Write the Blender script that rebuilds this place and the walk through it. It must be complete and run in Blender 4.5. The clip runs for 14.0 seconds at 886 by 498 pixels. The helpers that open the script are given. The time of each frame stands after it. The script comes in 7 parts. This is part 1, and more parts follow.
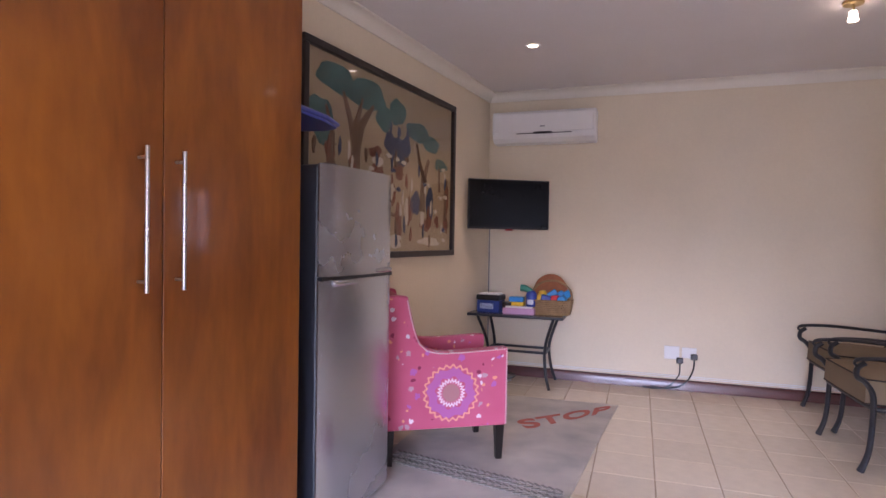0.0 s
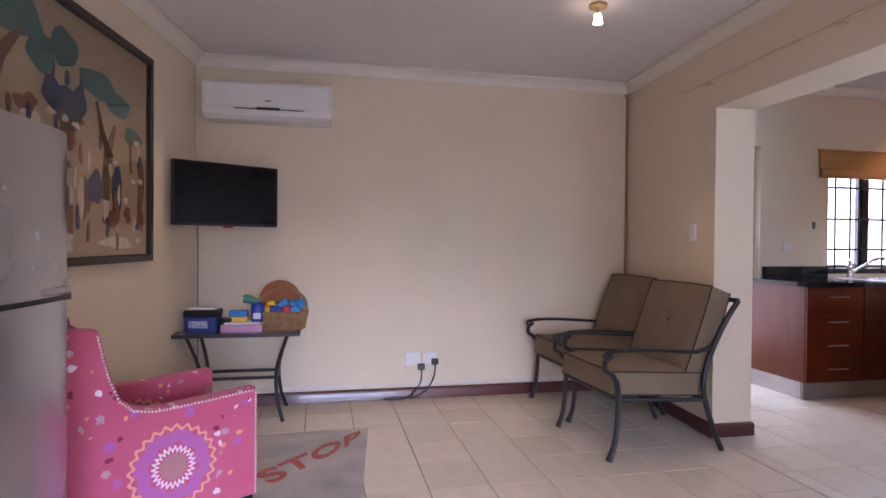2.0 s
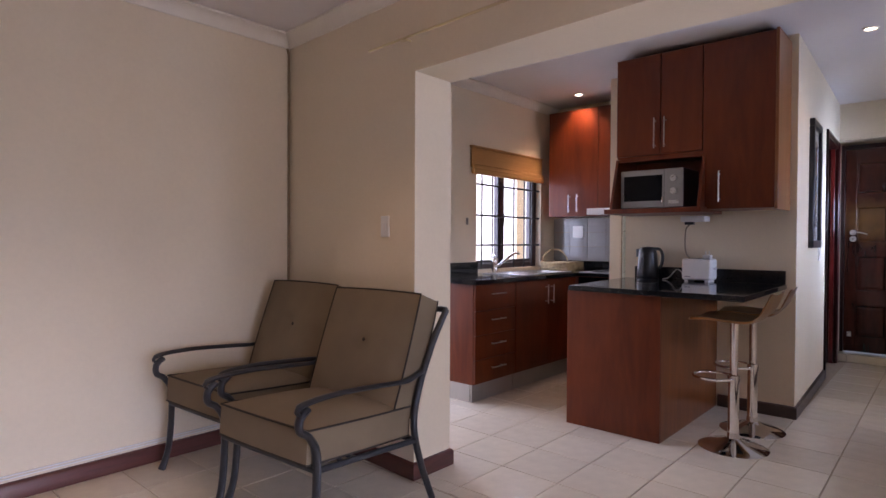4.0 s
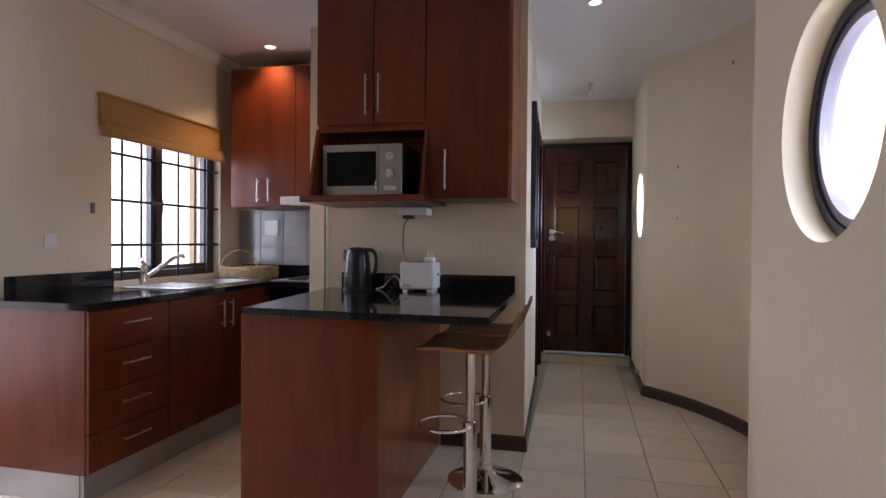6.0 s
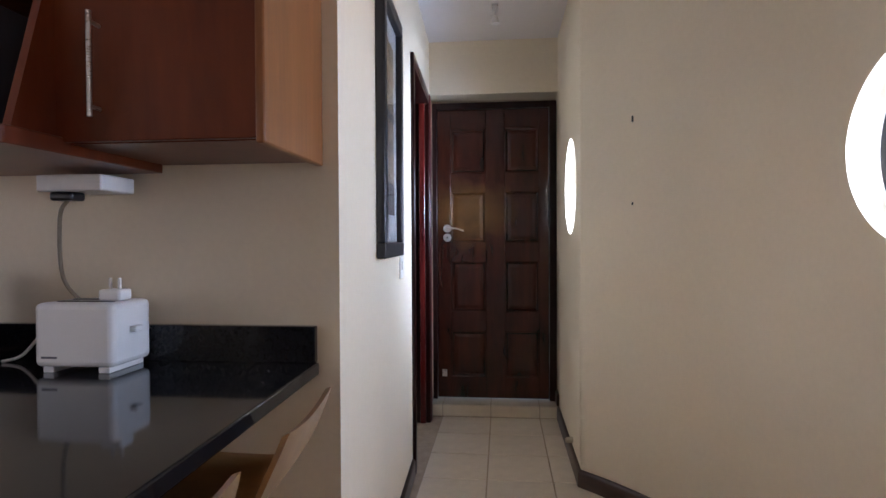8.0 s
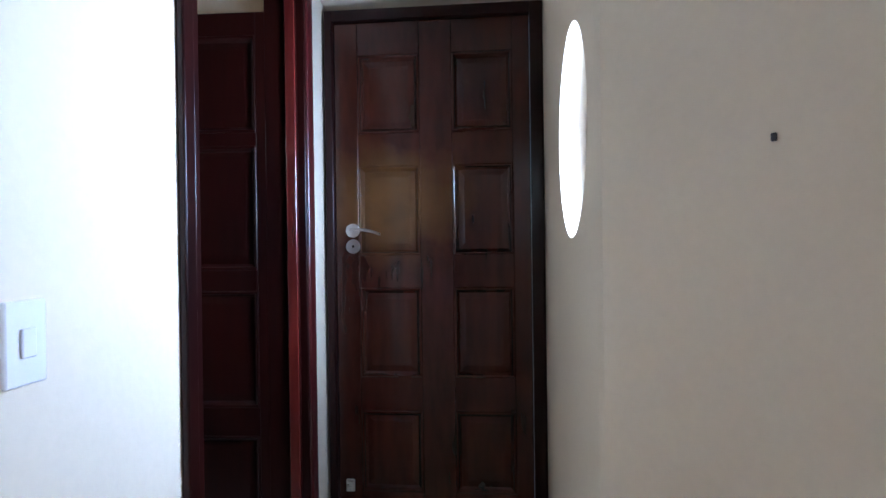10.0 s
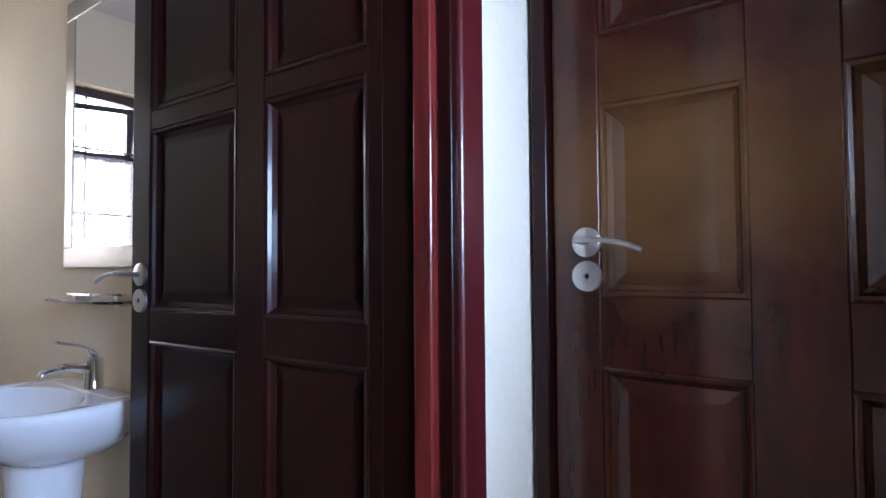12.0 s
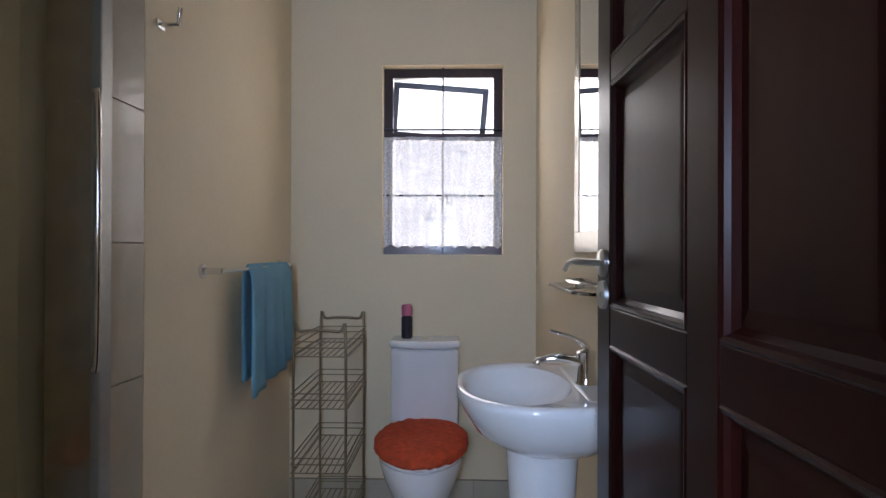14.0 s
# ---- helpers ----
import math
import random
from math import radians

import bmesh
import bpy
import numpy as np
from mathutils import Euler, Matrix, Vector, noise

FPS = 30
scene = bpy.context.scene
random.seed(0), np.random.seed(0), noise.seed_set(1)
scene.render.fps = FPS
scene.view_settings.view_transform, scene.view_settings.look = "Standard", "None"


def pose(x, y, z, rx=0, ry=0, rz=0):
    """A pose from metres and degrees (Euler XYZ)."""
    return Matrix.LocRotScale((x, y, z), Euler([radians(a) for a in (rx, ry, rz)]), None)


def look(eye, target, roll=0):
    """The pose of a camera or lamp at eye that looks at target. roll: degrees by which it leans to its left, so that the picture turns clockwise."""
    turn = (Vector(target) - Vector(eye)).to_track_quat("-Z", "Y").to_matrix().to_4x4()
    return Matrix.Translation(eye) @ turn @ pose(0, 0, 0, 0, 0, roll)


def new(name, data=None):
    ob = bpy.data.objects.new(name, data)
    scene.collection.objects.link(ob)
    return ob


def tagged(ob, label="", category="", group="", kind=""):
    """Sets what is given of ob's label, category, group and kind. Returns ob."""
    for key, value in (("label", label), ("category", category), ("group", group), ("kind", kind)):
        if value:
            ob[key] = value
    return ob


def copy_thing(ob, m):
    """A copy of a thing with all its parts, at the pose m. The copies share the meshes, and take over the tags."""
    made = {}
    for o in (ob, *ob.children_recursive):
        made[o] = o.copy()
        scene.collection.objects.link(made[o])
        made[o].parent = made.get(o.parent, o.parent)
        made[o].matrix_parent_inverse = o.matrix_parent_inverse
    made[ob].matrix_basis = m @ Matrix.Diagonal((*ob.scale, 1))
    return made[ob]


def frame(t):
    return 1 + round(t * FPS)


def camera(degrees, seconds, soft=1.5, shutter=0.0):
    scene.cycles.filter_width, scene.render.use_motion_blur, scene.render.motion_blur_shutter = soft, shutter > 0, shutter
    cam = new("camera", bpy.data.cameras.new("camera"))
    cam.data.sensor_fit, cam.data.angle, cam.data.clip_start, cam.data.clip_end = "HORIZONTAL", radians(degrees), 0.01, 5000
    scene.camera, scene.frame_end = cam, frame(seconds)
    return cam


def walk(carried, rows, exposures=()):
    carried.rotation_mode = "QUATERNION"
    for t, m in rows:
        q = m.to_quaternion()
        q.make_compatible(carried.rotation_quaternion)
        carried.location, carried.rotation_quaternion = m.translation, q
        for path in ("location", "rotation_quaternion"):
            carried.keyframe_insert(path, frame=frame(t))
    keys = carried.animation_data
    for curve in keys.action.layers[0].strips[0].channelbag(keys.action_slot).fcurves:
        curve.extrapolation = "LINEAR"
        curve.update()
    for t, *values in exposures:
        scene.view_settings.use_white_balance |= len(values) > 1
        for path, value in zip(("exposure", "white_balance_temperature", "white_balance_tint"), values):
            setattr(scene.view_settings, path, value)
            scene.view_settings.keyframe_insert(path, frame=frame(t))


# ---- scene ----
cam = camera(74.9, 14.0)
PATH = [
    (0, (-0.819, 0.087, 1.191), (-1.464, 1.98, 1.155), 0.9),
    (0.5, (-0.999, 0.138, 1.183), (-1.339, 2.109, 1.153), 0.7),
    (1, (-1.128, 0.292, 1.181), (-1.191, 2.291, 1.154), 0.7),
    (1.5, (-1.193, 0.516, 1.198), (-1.028, 2.509, 1.171), 0.5),
    (2, (-1.227, 0.778, 1.185), (-0.822, 2.737, 1.161), 0.5),
    (2.5, (-1.241, 1.064, 1.186), (-0.54, 2.937, 1.162), 0.4),
    (3, (-1.183, 1.36, 1.197), (-0.176, 3.089, 1.167), 0.4),
    (3.5, (-1.084, 1.644, 1.187), (0.185, 3.19, 1.156), 0.4),
    (4, (-0.935, 1.913, 1.186), (0.565, 3.235, 1.158), 0.3),
    (4.2, (-0.863, 1.995, 1.184), (0.724, 3.211, 1.156), 0.4),
    (6.3, (0.508, 2.43, 1.186), (2.473, 2.802, 1.166), 0.2),
    (6.5, (0.691, 2.436, 1.189), (2.664, 2.76, 1.173), -0.0),
    (7, (1.129, 2.393, 1.185), (3.112, 2.652, 1.162), -0.1),
    (7.5, (1.598, 2.351, 1.197), (3.586, 2.574, 1.167), -0.1),
    (8, (2.097, 2.287, 1.211), (4.087, 2.489, 1.18), -0.3),
    (8.5, (2.608, 2.266, 1.214), (4.6, 2.443, 1.184), -0.3),
    (9, (3.048, 2.229, 1.221), (5.042, 2.375, 1.19), -0.1),
    (9.2, (3.23, 2.202, 1.23), (5.225, 2.338, 1.198), -0.2),
    (11.3, (4.794, 2.009, 1.203), (6.672, 2.691, 1.295), -1.4),
    (11.5, (4.916, 2.064, 1.218), (6.726, 2.912, 1.299), -1.0),
    (12, (5.154, 2.23, 1.243), (6.75, 3.434, 1.313), -0.4),
    (12.5, (5.278, 2.323, 1.262), (6.542, 3.873, 1.306), 0.1),
    (13, (5.412, 2.38, 1.262), (6.255, 4.193, 1.293), 0.3),
    (13.5, (5.505, 2.424, 1.256), (5.907, 4.384, 1.27), 0.1),
    (14, (5.544, 2.51, 1.258), (5.504, 4.51, 1.265), 0.2),
]
EXPOSURES = [(0.0, -0.15, 6250, 36), (1.0, -0.15, 6100, 34), (2.5, -0.35, 6150, 34), (4.0, -0.38, 6400, 34), (6.5, -0.52, 6700, 26), (7.5, -0.25, 6600, 26), (8.5, -0.22, 6300, 24), (9.0, -0.3, 5700, 20), (11.5, -0.05, 5700, 26), (12.5, -0.05, 5700, 20), (13.0, -0.40, 5600, 21), (14.0, -0.55, 6250, 22)]
walk(cam, [(t, look(eye, target, roll)) for t, eye, target, roll in PATH], EXPOSURES)

# ---- world and light ----
world = bpy.data.worlds.new("world")
scene.world = world
world.use_nodes = True
sky = world.node_tree.nodes.new("ShaderNodeTexSky")
sky.sky_type, sky.sun_disc = "NISHITA", False
sky.sun_elevation, sky.sun_rotation = radians(50), radians(200)
world.node_tree.links.new(sky.outputs["Color"], world.node_tree.nodes["Background"].inputs["Color"])
world.node_tree.nodes["Background"].inputs["Strength"].default_value = 0.12

sun_data = bpy.data.lights.new("sun", "SUN")
sun_data.energy, sun_data.angle, sun_data.color = 1.0, radians(10), (1.0, 0.95, 0.88)
sun = new("sun", sun_data)
sun.matrix_world = look((-3, -14, 16), (0, 0, 0))


def window_light(name, eye, target, w, h, watts, color=(0.60, 0.78, 1.0), spread=170):
    """Daylight standing in an opening."""
    data = bpy.data.lights.new(name, "AREA")
    data.shape, data.size, data.size_y, data.energy, data.color = "RECTANGLE", w, h, watts, color
    data.spread = radians(spread)
    ob = new(name, data)
    ob.matrix_world = look(eye, target)
    return ob


def down_lamp(name, at, watts, size=0.06, color=(1.0, 0.74, 0.46), angle=110):
    data = bpy.data.lights.new(name, "SPOT")
    data.energy, data.shadow_soft_size, data.color = watts, size, color
    data.spot_size, data.spot_blend = radians(angle), 0.6
    ob = new(name, data)
    ob.location = at
    return ob


GLOW = 2.2
window_light("daylight_south", (-0.6, -1.48, 0.85), (-0.5, 2.0, -0.95), 2.3, 1.5, 100, (0.62, 0.78, 1.0), 64)
window_light("daylight_kitchen", (3.665, 5.36, 1.4), (3.665, 0.0, 0.4), 1.1, 0.95, 26)
window_light("daylight_back_door", (2.03, 5.40, 1.05), (2.0, 3.0, -0.3), 0.78, 1.8, 13, spread=110)
window_light("daylight_bathroom", (5.48, 5.66, 1.7), (5.48, 0.0, 0.8), 0.62, 0.95, 16, (0.98, 0.97, 0.86))
window_light("daylight_round_a", (1.73, 1.56, 1.47), (1.73, 5.0, 0.2), 0.6, 0.6, 18)
window_light("daylight_round_b", (3.60, 1.00, 1.45), (3.90, 5.0, 0.6), 0.6, 0.6, 54, (0.52, 0.73, 1.0))
window_light("daylight_round_c", (5.385, 1.58, 1.505), (5.35, 5.0, 0.7), 0.6, 0.6, 118, (0.52, 0.73, 1.0))
down_lamp("lamp_living", (-1.515, 3.90, 2.445), 24)
down_lamp("lamp_spot", (0.22, 3.69, 2.335), 20)
down_lamp("lamp_kitchen", (4.03, 4.585, 2.55), 42)
down_lamp("lamp_passage", (3.72, 2.33, 2.55), 8)

# ---- materials ----
MATS = {}


def mat(name, base, rough=0.5, metal=0.0, var=0.12, scale=6.0, bump=0.08, bscale=90.0, stretch=(1, 1, 1), coat=0.0, rvar=0.1, second=None, amount=0.5):
    """Paint, metal, cloth and the like: colour and gloss vary at two scales, with a fine relief."""
    if name in MATS:
        return MATS[name]
    m = bpy.data.materials.new(name)
    m.use_nodes = True
    n, l = m.node_tree.nodes, m.node_tree.links
    b = n["Principled BSDF"]
    tc = n.new("ShaderNodeTexCoord")
    mp = n.new("ShaderNodeMapping")
    mp.inputs["Scale"].default_value = stretch
    l.new(tc.outputs["Object"], mp.inputs["Vector"])
    a = n.new("ShaderNodeTexNoise")
    a.inputs["Scale"].default_value, a.inputs["Detail"].default_value = scale, 5
    f = n.new("ShaderNodeTexNoise")
    f.inputs["Scale"].default_value, f.inputs["Detail"].default_value = bscale, 3
    for t in (a, f):
        l.new(mp.outputs["Vector"], t.inputs["Vector"])
    mix = n.new("ShaderNodeMix")
    mix.data_type = "RGBA"
    lo = [c * (1 - var) for c in base] + [1]
    hi = [min(1, c * (1 + var)) for c in base] + [1]
    if second:
        lo, hi = list(base) + [1], list(second) + [1]
    mix.inputs[6].default_value, mix.inputs[7].default_value = lo, hi
    ramp = n.new("ShaderNodeMapRange")
    ramp.inputs["From Min"].default_value, ramp.inputs["From Max"].default_value = 0.3, 0.7
    add = n.new("ShaderNodeMath")
    add.operation = "MULTIPLY_ADD"
    add.inputs[1].default_value = 0.3
    l.new(f.outputs["Fac"], add.inputs[0])
    sub = n.new("ShaderNodeMath")
    sub.operation = "MULTIPLY"
    sub.inputs[1].default_value = 0.7
    l.new(a.outputs["Fac"], sub.inputs[0])
    l.new(sub.outputs[0], add.inputs[2])
    l.new(add.outputs[0], ramp.inputs["Value"])
    l.new(ramp.outputs["Result"], mix.inputs[0])
    l.new(mix.outputs[2], b.inputs["Base Color"])
    rr = n.new("ShaderNodeMapRange")
    rr.inputs["To Min"].default_value, rr.inputs["To Max"].default_value = max(0.02, rough - rvar * rough), min(1, rough + rvar * rough)
    l.new(a.outputs["Fac"], rr.inputs["Value"])
    l.new(rr.outputs["Result"], b.inputs["Roughness"])
    b.inputs["Metallic"].default_value = metal
    b.inputs["Coat Weight"].default_value = coat
    b.inputs["Coat Roughness"].default_value = 0.08
    if bump:
        bp = n.new("ShaderNodeBump")
        bp.inputs["Strength"].default_value, bp.inputs["Distance"].default_value = bump, 0.004
        l.new(f.outputs["Fac"], bp.inputs["Height"])
        l.new(bp.outputs["Normal"], b.inputs["Normal"])
    MATS[name] = m
    return m


def wood(name, dark, light, rough=0.3, grain=(14, 14, 1.0), coat=0.3, bump=0.03, gloss=0.5):
    """Grain that runs along the axis with the small scale."""
    if name in MATS:
        return MATS[name]
    m = bpy.data.materials.new(name)
    m.use_nodes = True
    n, l = m.node_tree.nodes, m.node_tree.links
    b = n["Principled BSDF"]
    tc = n.new("ShaderNodeTexCoord")
    mp = n.new("ShaderNodeMapping")
    mp.inputs["Scale"].default_value = grain
    l.new(tc.outputs["Object"], mp.inputs["Vector"])
    a = n.new("ShaderNodeTexNoise")
    a.inputs["Scale"].default_value, a.inputs["Detail"].default_value, a.inputs["Distortion"].default_value = 1.1, 6, 1.6
    f = n.new("ShaderNodeTexNoise")
    f.inputs["Scale"].default_value, f.inputs["Detail"].default_value = 9, 4
    big = n.new("ShaderNodeTexNoise")
    big.inputs["Scale"].default_value = 1.3
    l.new(tc.outputs["Object"], big.inputs["Vector"])
    for t in (a, f):
        l.new(mp.outputs["Vector"], t.inputs["Vector"])
    s = n.new("ShaderNodeMath")
    s.operation = "MULTIPLY_ADD"
    s.inputs[1].default_value = 0.2
    l.new(f.outputs["Fac"], s.inputs[0])
    s2 = n.new("ShaderNodeMath")
    s2.operation = "MULTIPLY_ADD"
    s2.inputs[1].default_value = 0.45
    l.new(a.outputs["Fac"], s2.inputs[0])
    s3 = n.new("ShaderNodeMath")
    s3.operation = "MULTIPLY"
    s3.inputs[1].default_value = 0.38
    l.new(big.outputs["Fac"], s3.inputs[0])
    l.new(s3.outputs[0], s2.inputs[2])
    l.new(s2.outputs[0], s.inputs[2])
    r = n.new("ShaderNodeValToRGB")
    r.color_ramp.elements[0].position, r.color_ramp.elements[0].color = 0.36, (*dark, 1)
    r.color_ramp.elements[1].position, r.color_ramp.elements[1].color = 0.68, (*light, 1)
    l.new(s.outputs[0], r.inputs["Fac"])
    l.new(r.outputs["Color"], b.inputs["Base Color"])
    b.inputs["Roughness"].default_value = rough
    b.inputs["Specular IOR Level"].default_value = gloss
    b.inputs["Coat Weight"].default_value, b.inputs["Coat Roughness"].default_value = coat, 0.07
    bp = n.new("ShaderNodeBump")
    bp.inputs["Strength"].default_value, bp.inputs["Distance"].default_value = bump, 0.003
    l.new(s.outputs[0], bp.inputs["Height"])
    l.new(bp.outputs["Normal"], b.inputs["Normal"])
    MATS[name] = m
    return m


def tile_mat(name, base, rough=0.2, var=0.06):
    """Glazed tile: mottled, and each one a little different."""
    m = mat(name, base, rough, 0, var, 14, 0.02, 120, coat=0.15)
    n, l = m.node_tree.nodes, m.node_tree.links
    b = n["Principled BSDF"]
    src = b.inputs["Base Color"].links[0].from_socket
    info = n.new("ShaderNodeObjectInfo")
    rng = n.new("ShaderNodeMapRange")
    rng.inputs["To Min"].default_value, rng.inputs["To Max"].default_value = 0.93, 1.05
    l.new(info.outputs["Random"], rng.inputs["Value"])
    mul = n.new("ShaderNodeVectorMath")
    mul.operation = "SCALE"
    l.new(src, mul.inputs[0])
    l.new(rng.outputs["Result"], mul.inputs["Scale"])
    l.new(mul.outputs[0], b.inputs["Base Color"])
    return m


def thin_glass(name, tint=(1, 1, 1)):
    """A thin pane: clear, with the gloss of glass."""
    m = bpy.data.materials.new(name)
    m.use_nodes = True
    n, l = m.node_tree.nodes, m.node_tree.links
    t, g, x, f = (n.new(k) for k in ("ShaderNodeBsdfTransparent", "ShaderNodeBsdfGlossy", "ShaderNodeMixShader", "ShaderNodeLayerWeight"))
    t.inputs["Color"].default_value = (*tint, 1)
    g.inputs["Roughness"].default_value = 0.02
    p, q = n.new("ShaderNodeMath"), n.new("ShaderNodeMath")
    p.operation, q.operation = "POWER", "MULTIPLY_ADD"
    p.inputs[1].default_value, q.inputs[1].default_value, q.inputs[2].default_value = 4.0, 0.4, 0.025
    l.new(f.outputs["Facing"], p.inputs[0])
    l.new(p.outputs[0], q.inputs[0])
    l.new(q.outputs[0], x.inputs[0])
    l.new(t.outputs[0], x.inputs[1])
    l.new(g.outputs[0], x.inputs[2])
    l.new(x.outputs[0], n["Material Output"].inputs["Surface"])
    return m


def glass_mat(name, tint=(1, 1, 1), rough=0.0):
    m = bpy.data.materials.new(name)
    m.use_nodes = True
    b = m.node_tree.nodes["Principled BSDF"]
    b.inputs["Base Color"].default_value = (*tint, 1)
    b.inputs["Roughness"].default_value = rough
    b.inputs["Transmission Weight"].default_value = 1
    b.inputs["IOR"].default_value = 1.45
    return m


def emit_mat(name, color, strength):
    m = bpy.data.materials.new(name)
    m.use_nodes = True
    b = m.node_tree.nodes["Principled BSDF"]
    b.inputs["Base Color"].default_value = (*color, 1)
    b.inputs["Emission Color"].default_value = (*color, 1)
    b.inputs["Emission Strength"].default_value = strength
    return m


WALL = mat("cream_plaster", (0.75, 0.645, 0.485), 0.75, 0, 0.05, 1.6, 0.12, 55)
WALLB = mat("yellow_cream_plaster", (0.76, 0.63, 0.43), 0.75, 0, 0.05, 1.6, 0.12, 55)
CEIL = mat("ceiling_paint", (0.74, 0.70, 0.68), 0.8, 0, 0.03, 2, 0.1, 60)
CORNICE = mat("cornice_plaster", (0.78, 0.73, 0.64), 0.7, 0, 0.04, 4, 0.06, 60)
GROUT = mat("grout", (0.36, 0.28, 0.20), 0.9, 0, 0.2, 20, 0.3, 200)
TILE = tile_mat("floor_tile", (0.72, 0.63, 0.50), 0.22)
SKIRT = wood("skirting_wood", (0.05, 0.012, 0.010), (0.13, 0.03, 0.022), 0.35, (2, 2, 14))
WARD = wood("wardrobe_veneer", (0.13, 0.032, 0.004), (0.33, 0.104, 0.013), 0.36, (3.2, 3.2, 0.75), 0.22, 0.03, 0.4)
KIT = wood("kitchen_veneer", (0.078, 0.0120, 0.003), (0.185, 0.035, 0.0075), 0.36, (3.6, 3.6, 0.8), 0.12, 0.03, 0.35)
DOORW = wood("mahogany_door", (0.0065, 0.0017, 0.0016), (0.023, 0.0036, 0.0026), 0.28, (6, 6, 0.8), 0.12, 0.03, 0.16)
DOORE = wood("faded_mahogany", (0.015, 0.0037, 0.0025), (0.060, 0.0125, 0.0055), 0.27, (5, 5, 0.9), 0.25, 0.03, 0.3)
# for the door stop: the red of the lit jamb, put into the colour
DOORRED = wood("lit_red_varnish", (0.05, 0.006, 0.005), (0.15, 0.016, 0.012), 0.25, (10, 10, 0.9), 0.6)


def worn_varnish(m, cx, cz, rx, rz, pale):
    """Varnish rubbed off in a ragged patch, with bare golden wood showing."""
    n, l = m.node_tree.nodes, m.node_tree.links
    b = n["Principled BSDF"]
    src = b.inputs["Base Color"].links[0].from_socket
    tc = n.new("ShaderNodeTexCoord")
    mp = n.new("ShaderNodeMapping")
    mp.inputs["Location"].default_value = (-cx / rx, 0, -cz / rz)
    mp.inputs["Scale"].default_value = (1 / rx, 0, 1 / rz)
    l.new(tc.outputs["Object"], mp.inputs["Vector"])
    ln = n.new("ShaderNodeVectorMath")
    ln.operation = "LENGTH"
    l.new(mp.outputs["Vector"], ln.inputs[0])
    nz = n.new("ShaderNodeTexNoise")
    nz.inputs["Scale"].default_value, nz.inputs["Detail"].default_value = 7, 5
    l.new(tc.outputs["Object"], nz.inputs["Vector"])
    ad = n.new("ShaderNodeMath")
    ad.operation = "MULTIPLY_ADD"
    ad.inputs[1].default_value = 1.1
    l.new(nz.outputs["Fac"], ad.inputs[0])
    l.new(ln.outputs["Value"], ad.inputs[2])
    mr = n.new("ShaderNodeMapRange")
    mr.inputs["From Min"].default_value, mr.inputs["From Max"].default_value = 0.85, 1.55
    mr.inputs["To Min"].default_value, mr.inputs["To Max"].default_value = 1.0, 0.0
    l.new(ad.outputs[0], mr.inputs["Value"])
    mx = n.new("ShaderNodeMix")
    mx.data_type = "RGBA"
    l.new(mr.outputs["Result"], mx.inputs[0])
    l.new(src, mx.inputs[6])
    gold = n.new("ShaderNodeMix")
    gold.data_type = "RGBA"
    l.new(nz.outputs["Fac"], gold.inputs[0])
    gold.inputs[6].default_value = (*[c * 0.45 for c in pale], 1)
    gold.inputs[7].default_value = (*[c * 1.45 for c in pale], 1)
    l.new(gold.outputs[2], mx.inputs[7])
    l.new(mx.outputs[2], b.inputs["Base Color"])


worn_varnish(DOORE, 0.23, 1.40, 0.36, 0.27, (0.105, 0.045, 0.013))
WINW = wood("window_wood", (0.015, 0.008, 0.012), (0.05, 0.022, 0.024), 0.35, (10, 10, 1))
GRANITE = mat("black_granite", (0.006, 0.006, 0.007), 0.07, 0, 0.4, 120, 0.0, 300, second=(0.014, 0.014, 0.016), rvar=0.3)
GRANITE.node_tree.nodes["Principled BSDF"].inputs["Specular IOR Level"].default_value = 0.35
STEEL = mat("brushed_steel", (0.62, 0.62, 0.62), 0.28, 1, 0.05, 40, 0.03, 300, (1, 1, 12))
CHROME = mat("chrome", (0.82, 0.82, 0.84), 0.08, 1, 0.03, 10, 0, 60)
SATIN = mat("satin_steel", (0.60, 0.59, 0.58), 0.3, 1, 0.02, 10, 0, 60)
SILVER = mat("silver_paint", (0.50, 0.505, 0.54), 0.27, 0.88, 0.05, 3, 0.03, 400)
BLACKP = mat("black_plastic", (0.012, 0.012, 0.014), 0.3, 0, 0.2, 10, 0.04, 300)
SCREEN = mat("dark_screen", (0.004, 0.004, 0.005), 0.24, 0, 0.1, 5, 0, 60)
SCREEN.node_tree.nodes["Principled BSDF"].inputs["Specular IOR Level"].default_value = 0.15
WHITEP = mat("white_plastic", (0.78, 0.77, 0.75), 0.35, 0, 0.03, 8, 0.02, 200)
CERAMIC = mat("white_ceramic", (0.80, 0.79, 0.78), 0.08, 0, 0.02, 5, 0, 60, coat=0.5)
IRON = mat("dark_iron", (0.035, 0.037, 0.042), 0.42, 0.4, 0.25, 20, 0.12, 200)
CUSHION = mat("olive_cloth", (0.19, 0.14, 0.085), 0.9, 0, 0.12, 6, 0.5, 420)
PIPING = mat("dark_piping", (0.03, 0.022, 0.016), 0.85, 0, 0.1, 20, 0.2, 300)
MIRROR = mat("mirror_silver", (0.9, 0.9, 0.9), 0.01, 1, 0.0, 5, 0, 60)
GLASS = thin_glass("clear_glass")
GLASST = thin_glass("shower_glass", (0.97, 1.0, 0.97))
GLASSG = glass_mat("green_glass", (0.93, 0.985, 0.955))
OUTSIDE = emit_mat("bright_outdoors", (0.93, 0.97, 1.0), GLOW)
BULB = emit_mat("lit_bulb", (1.0, 0.86, 0.62), 18)
BEIGET = tile_mat("beige_wall_tile", (0.46, 0.40, 0.30), 0.5)
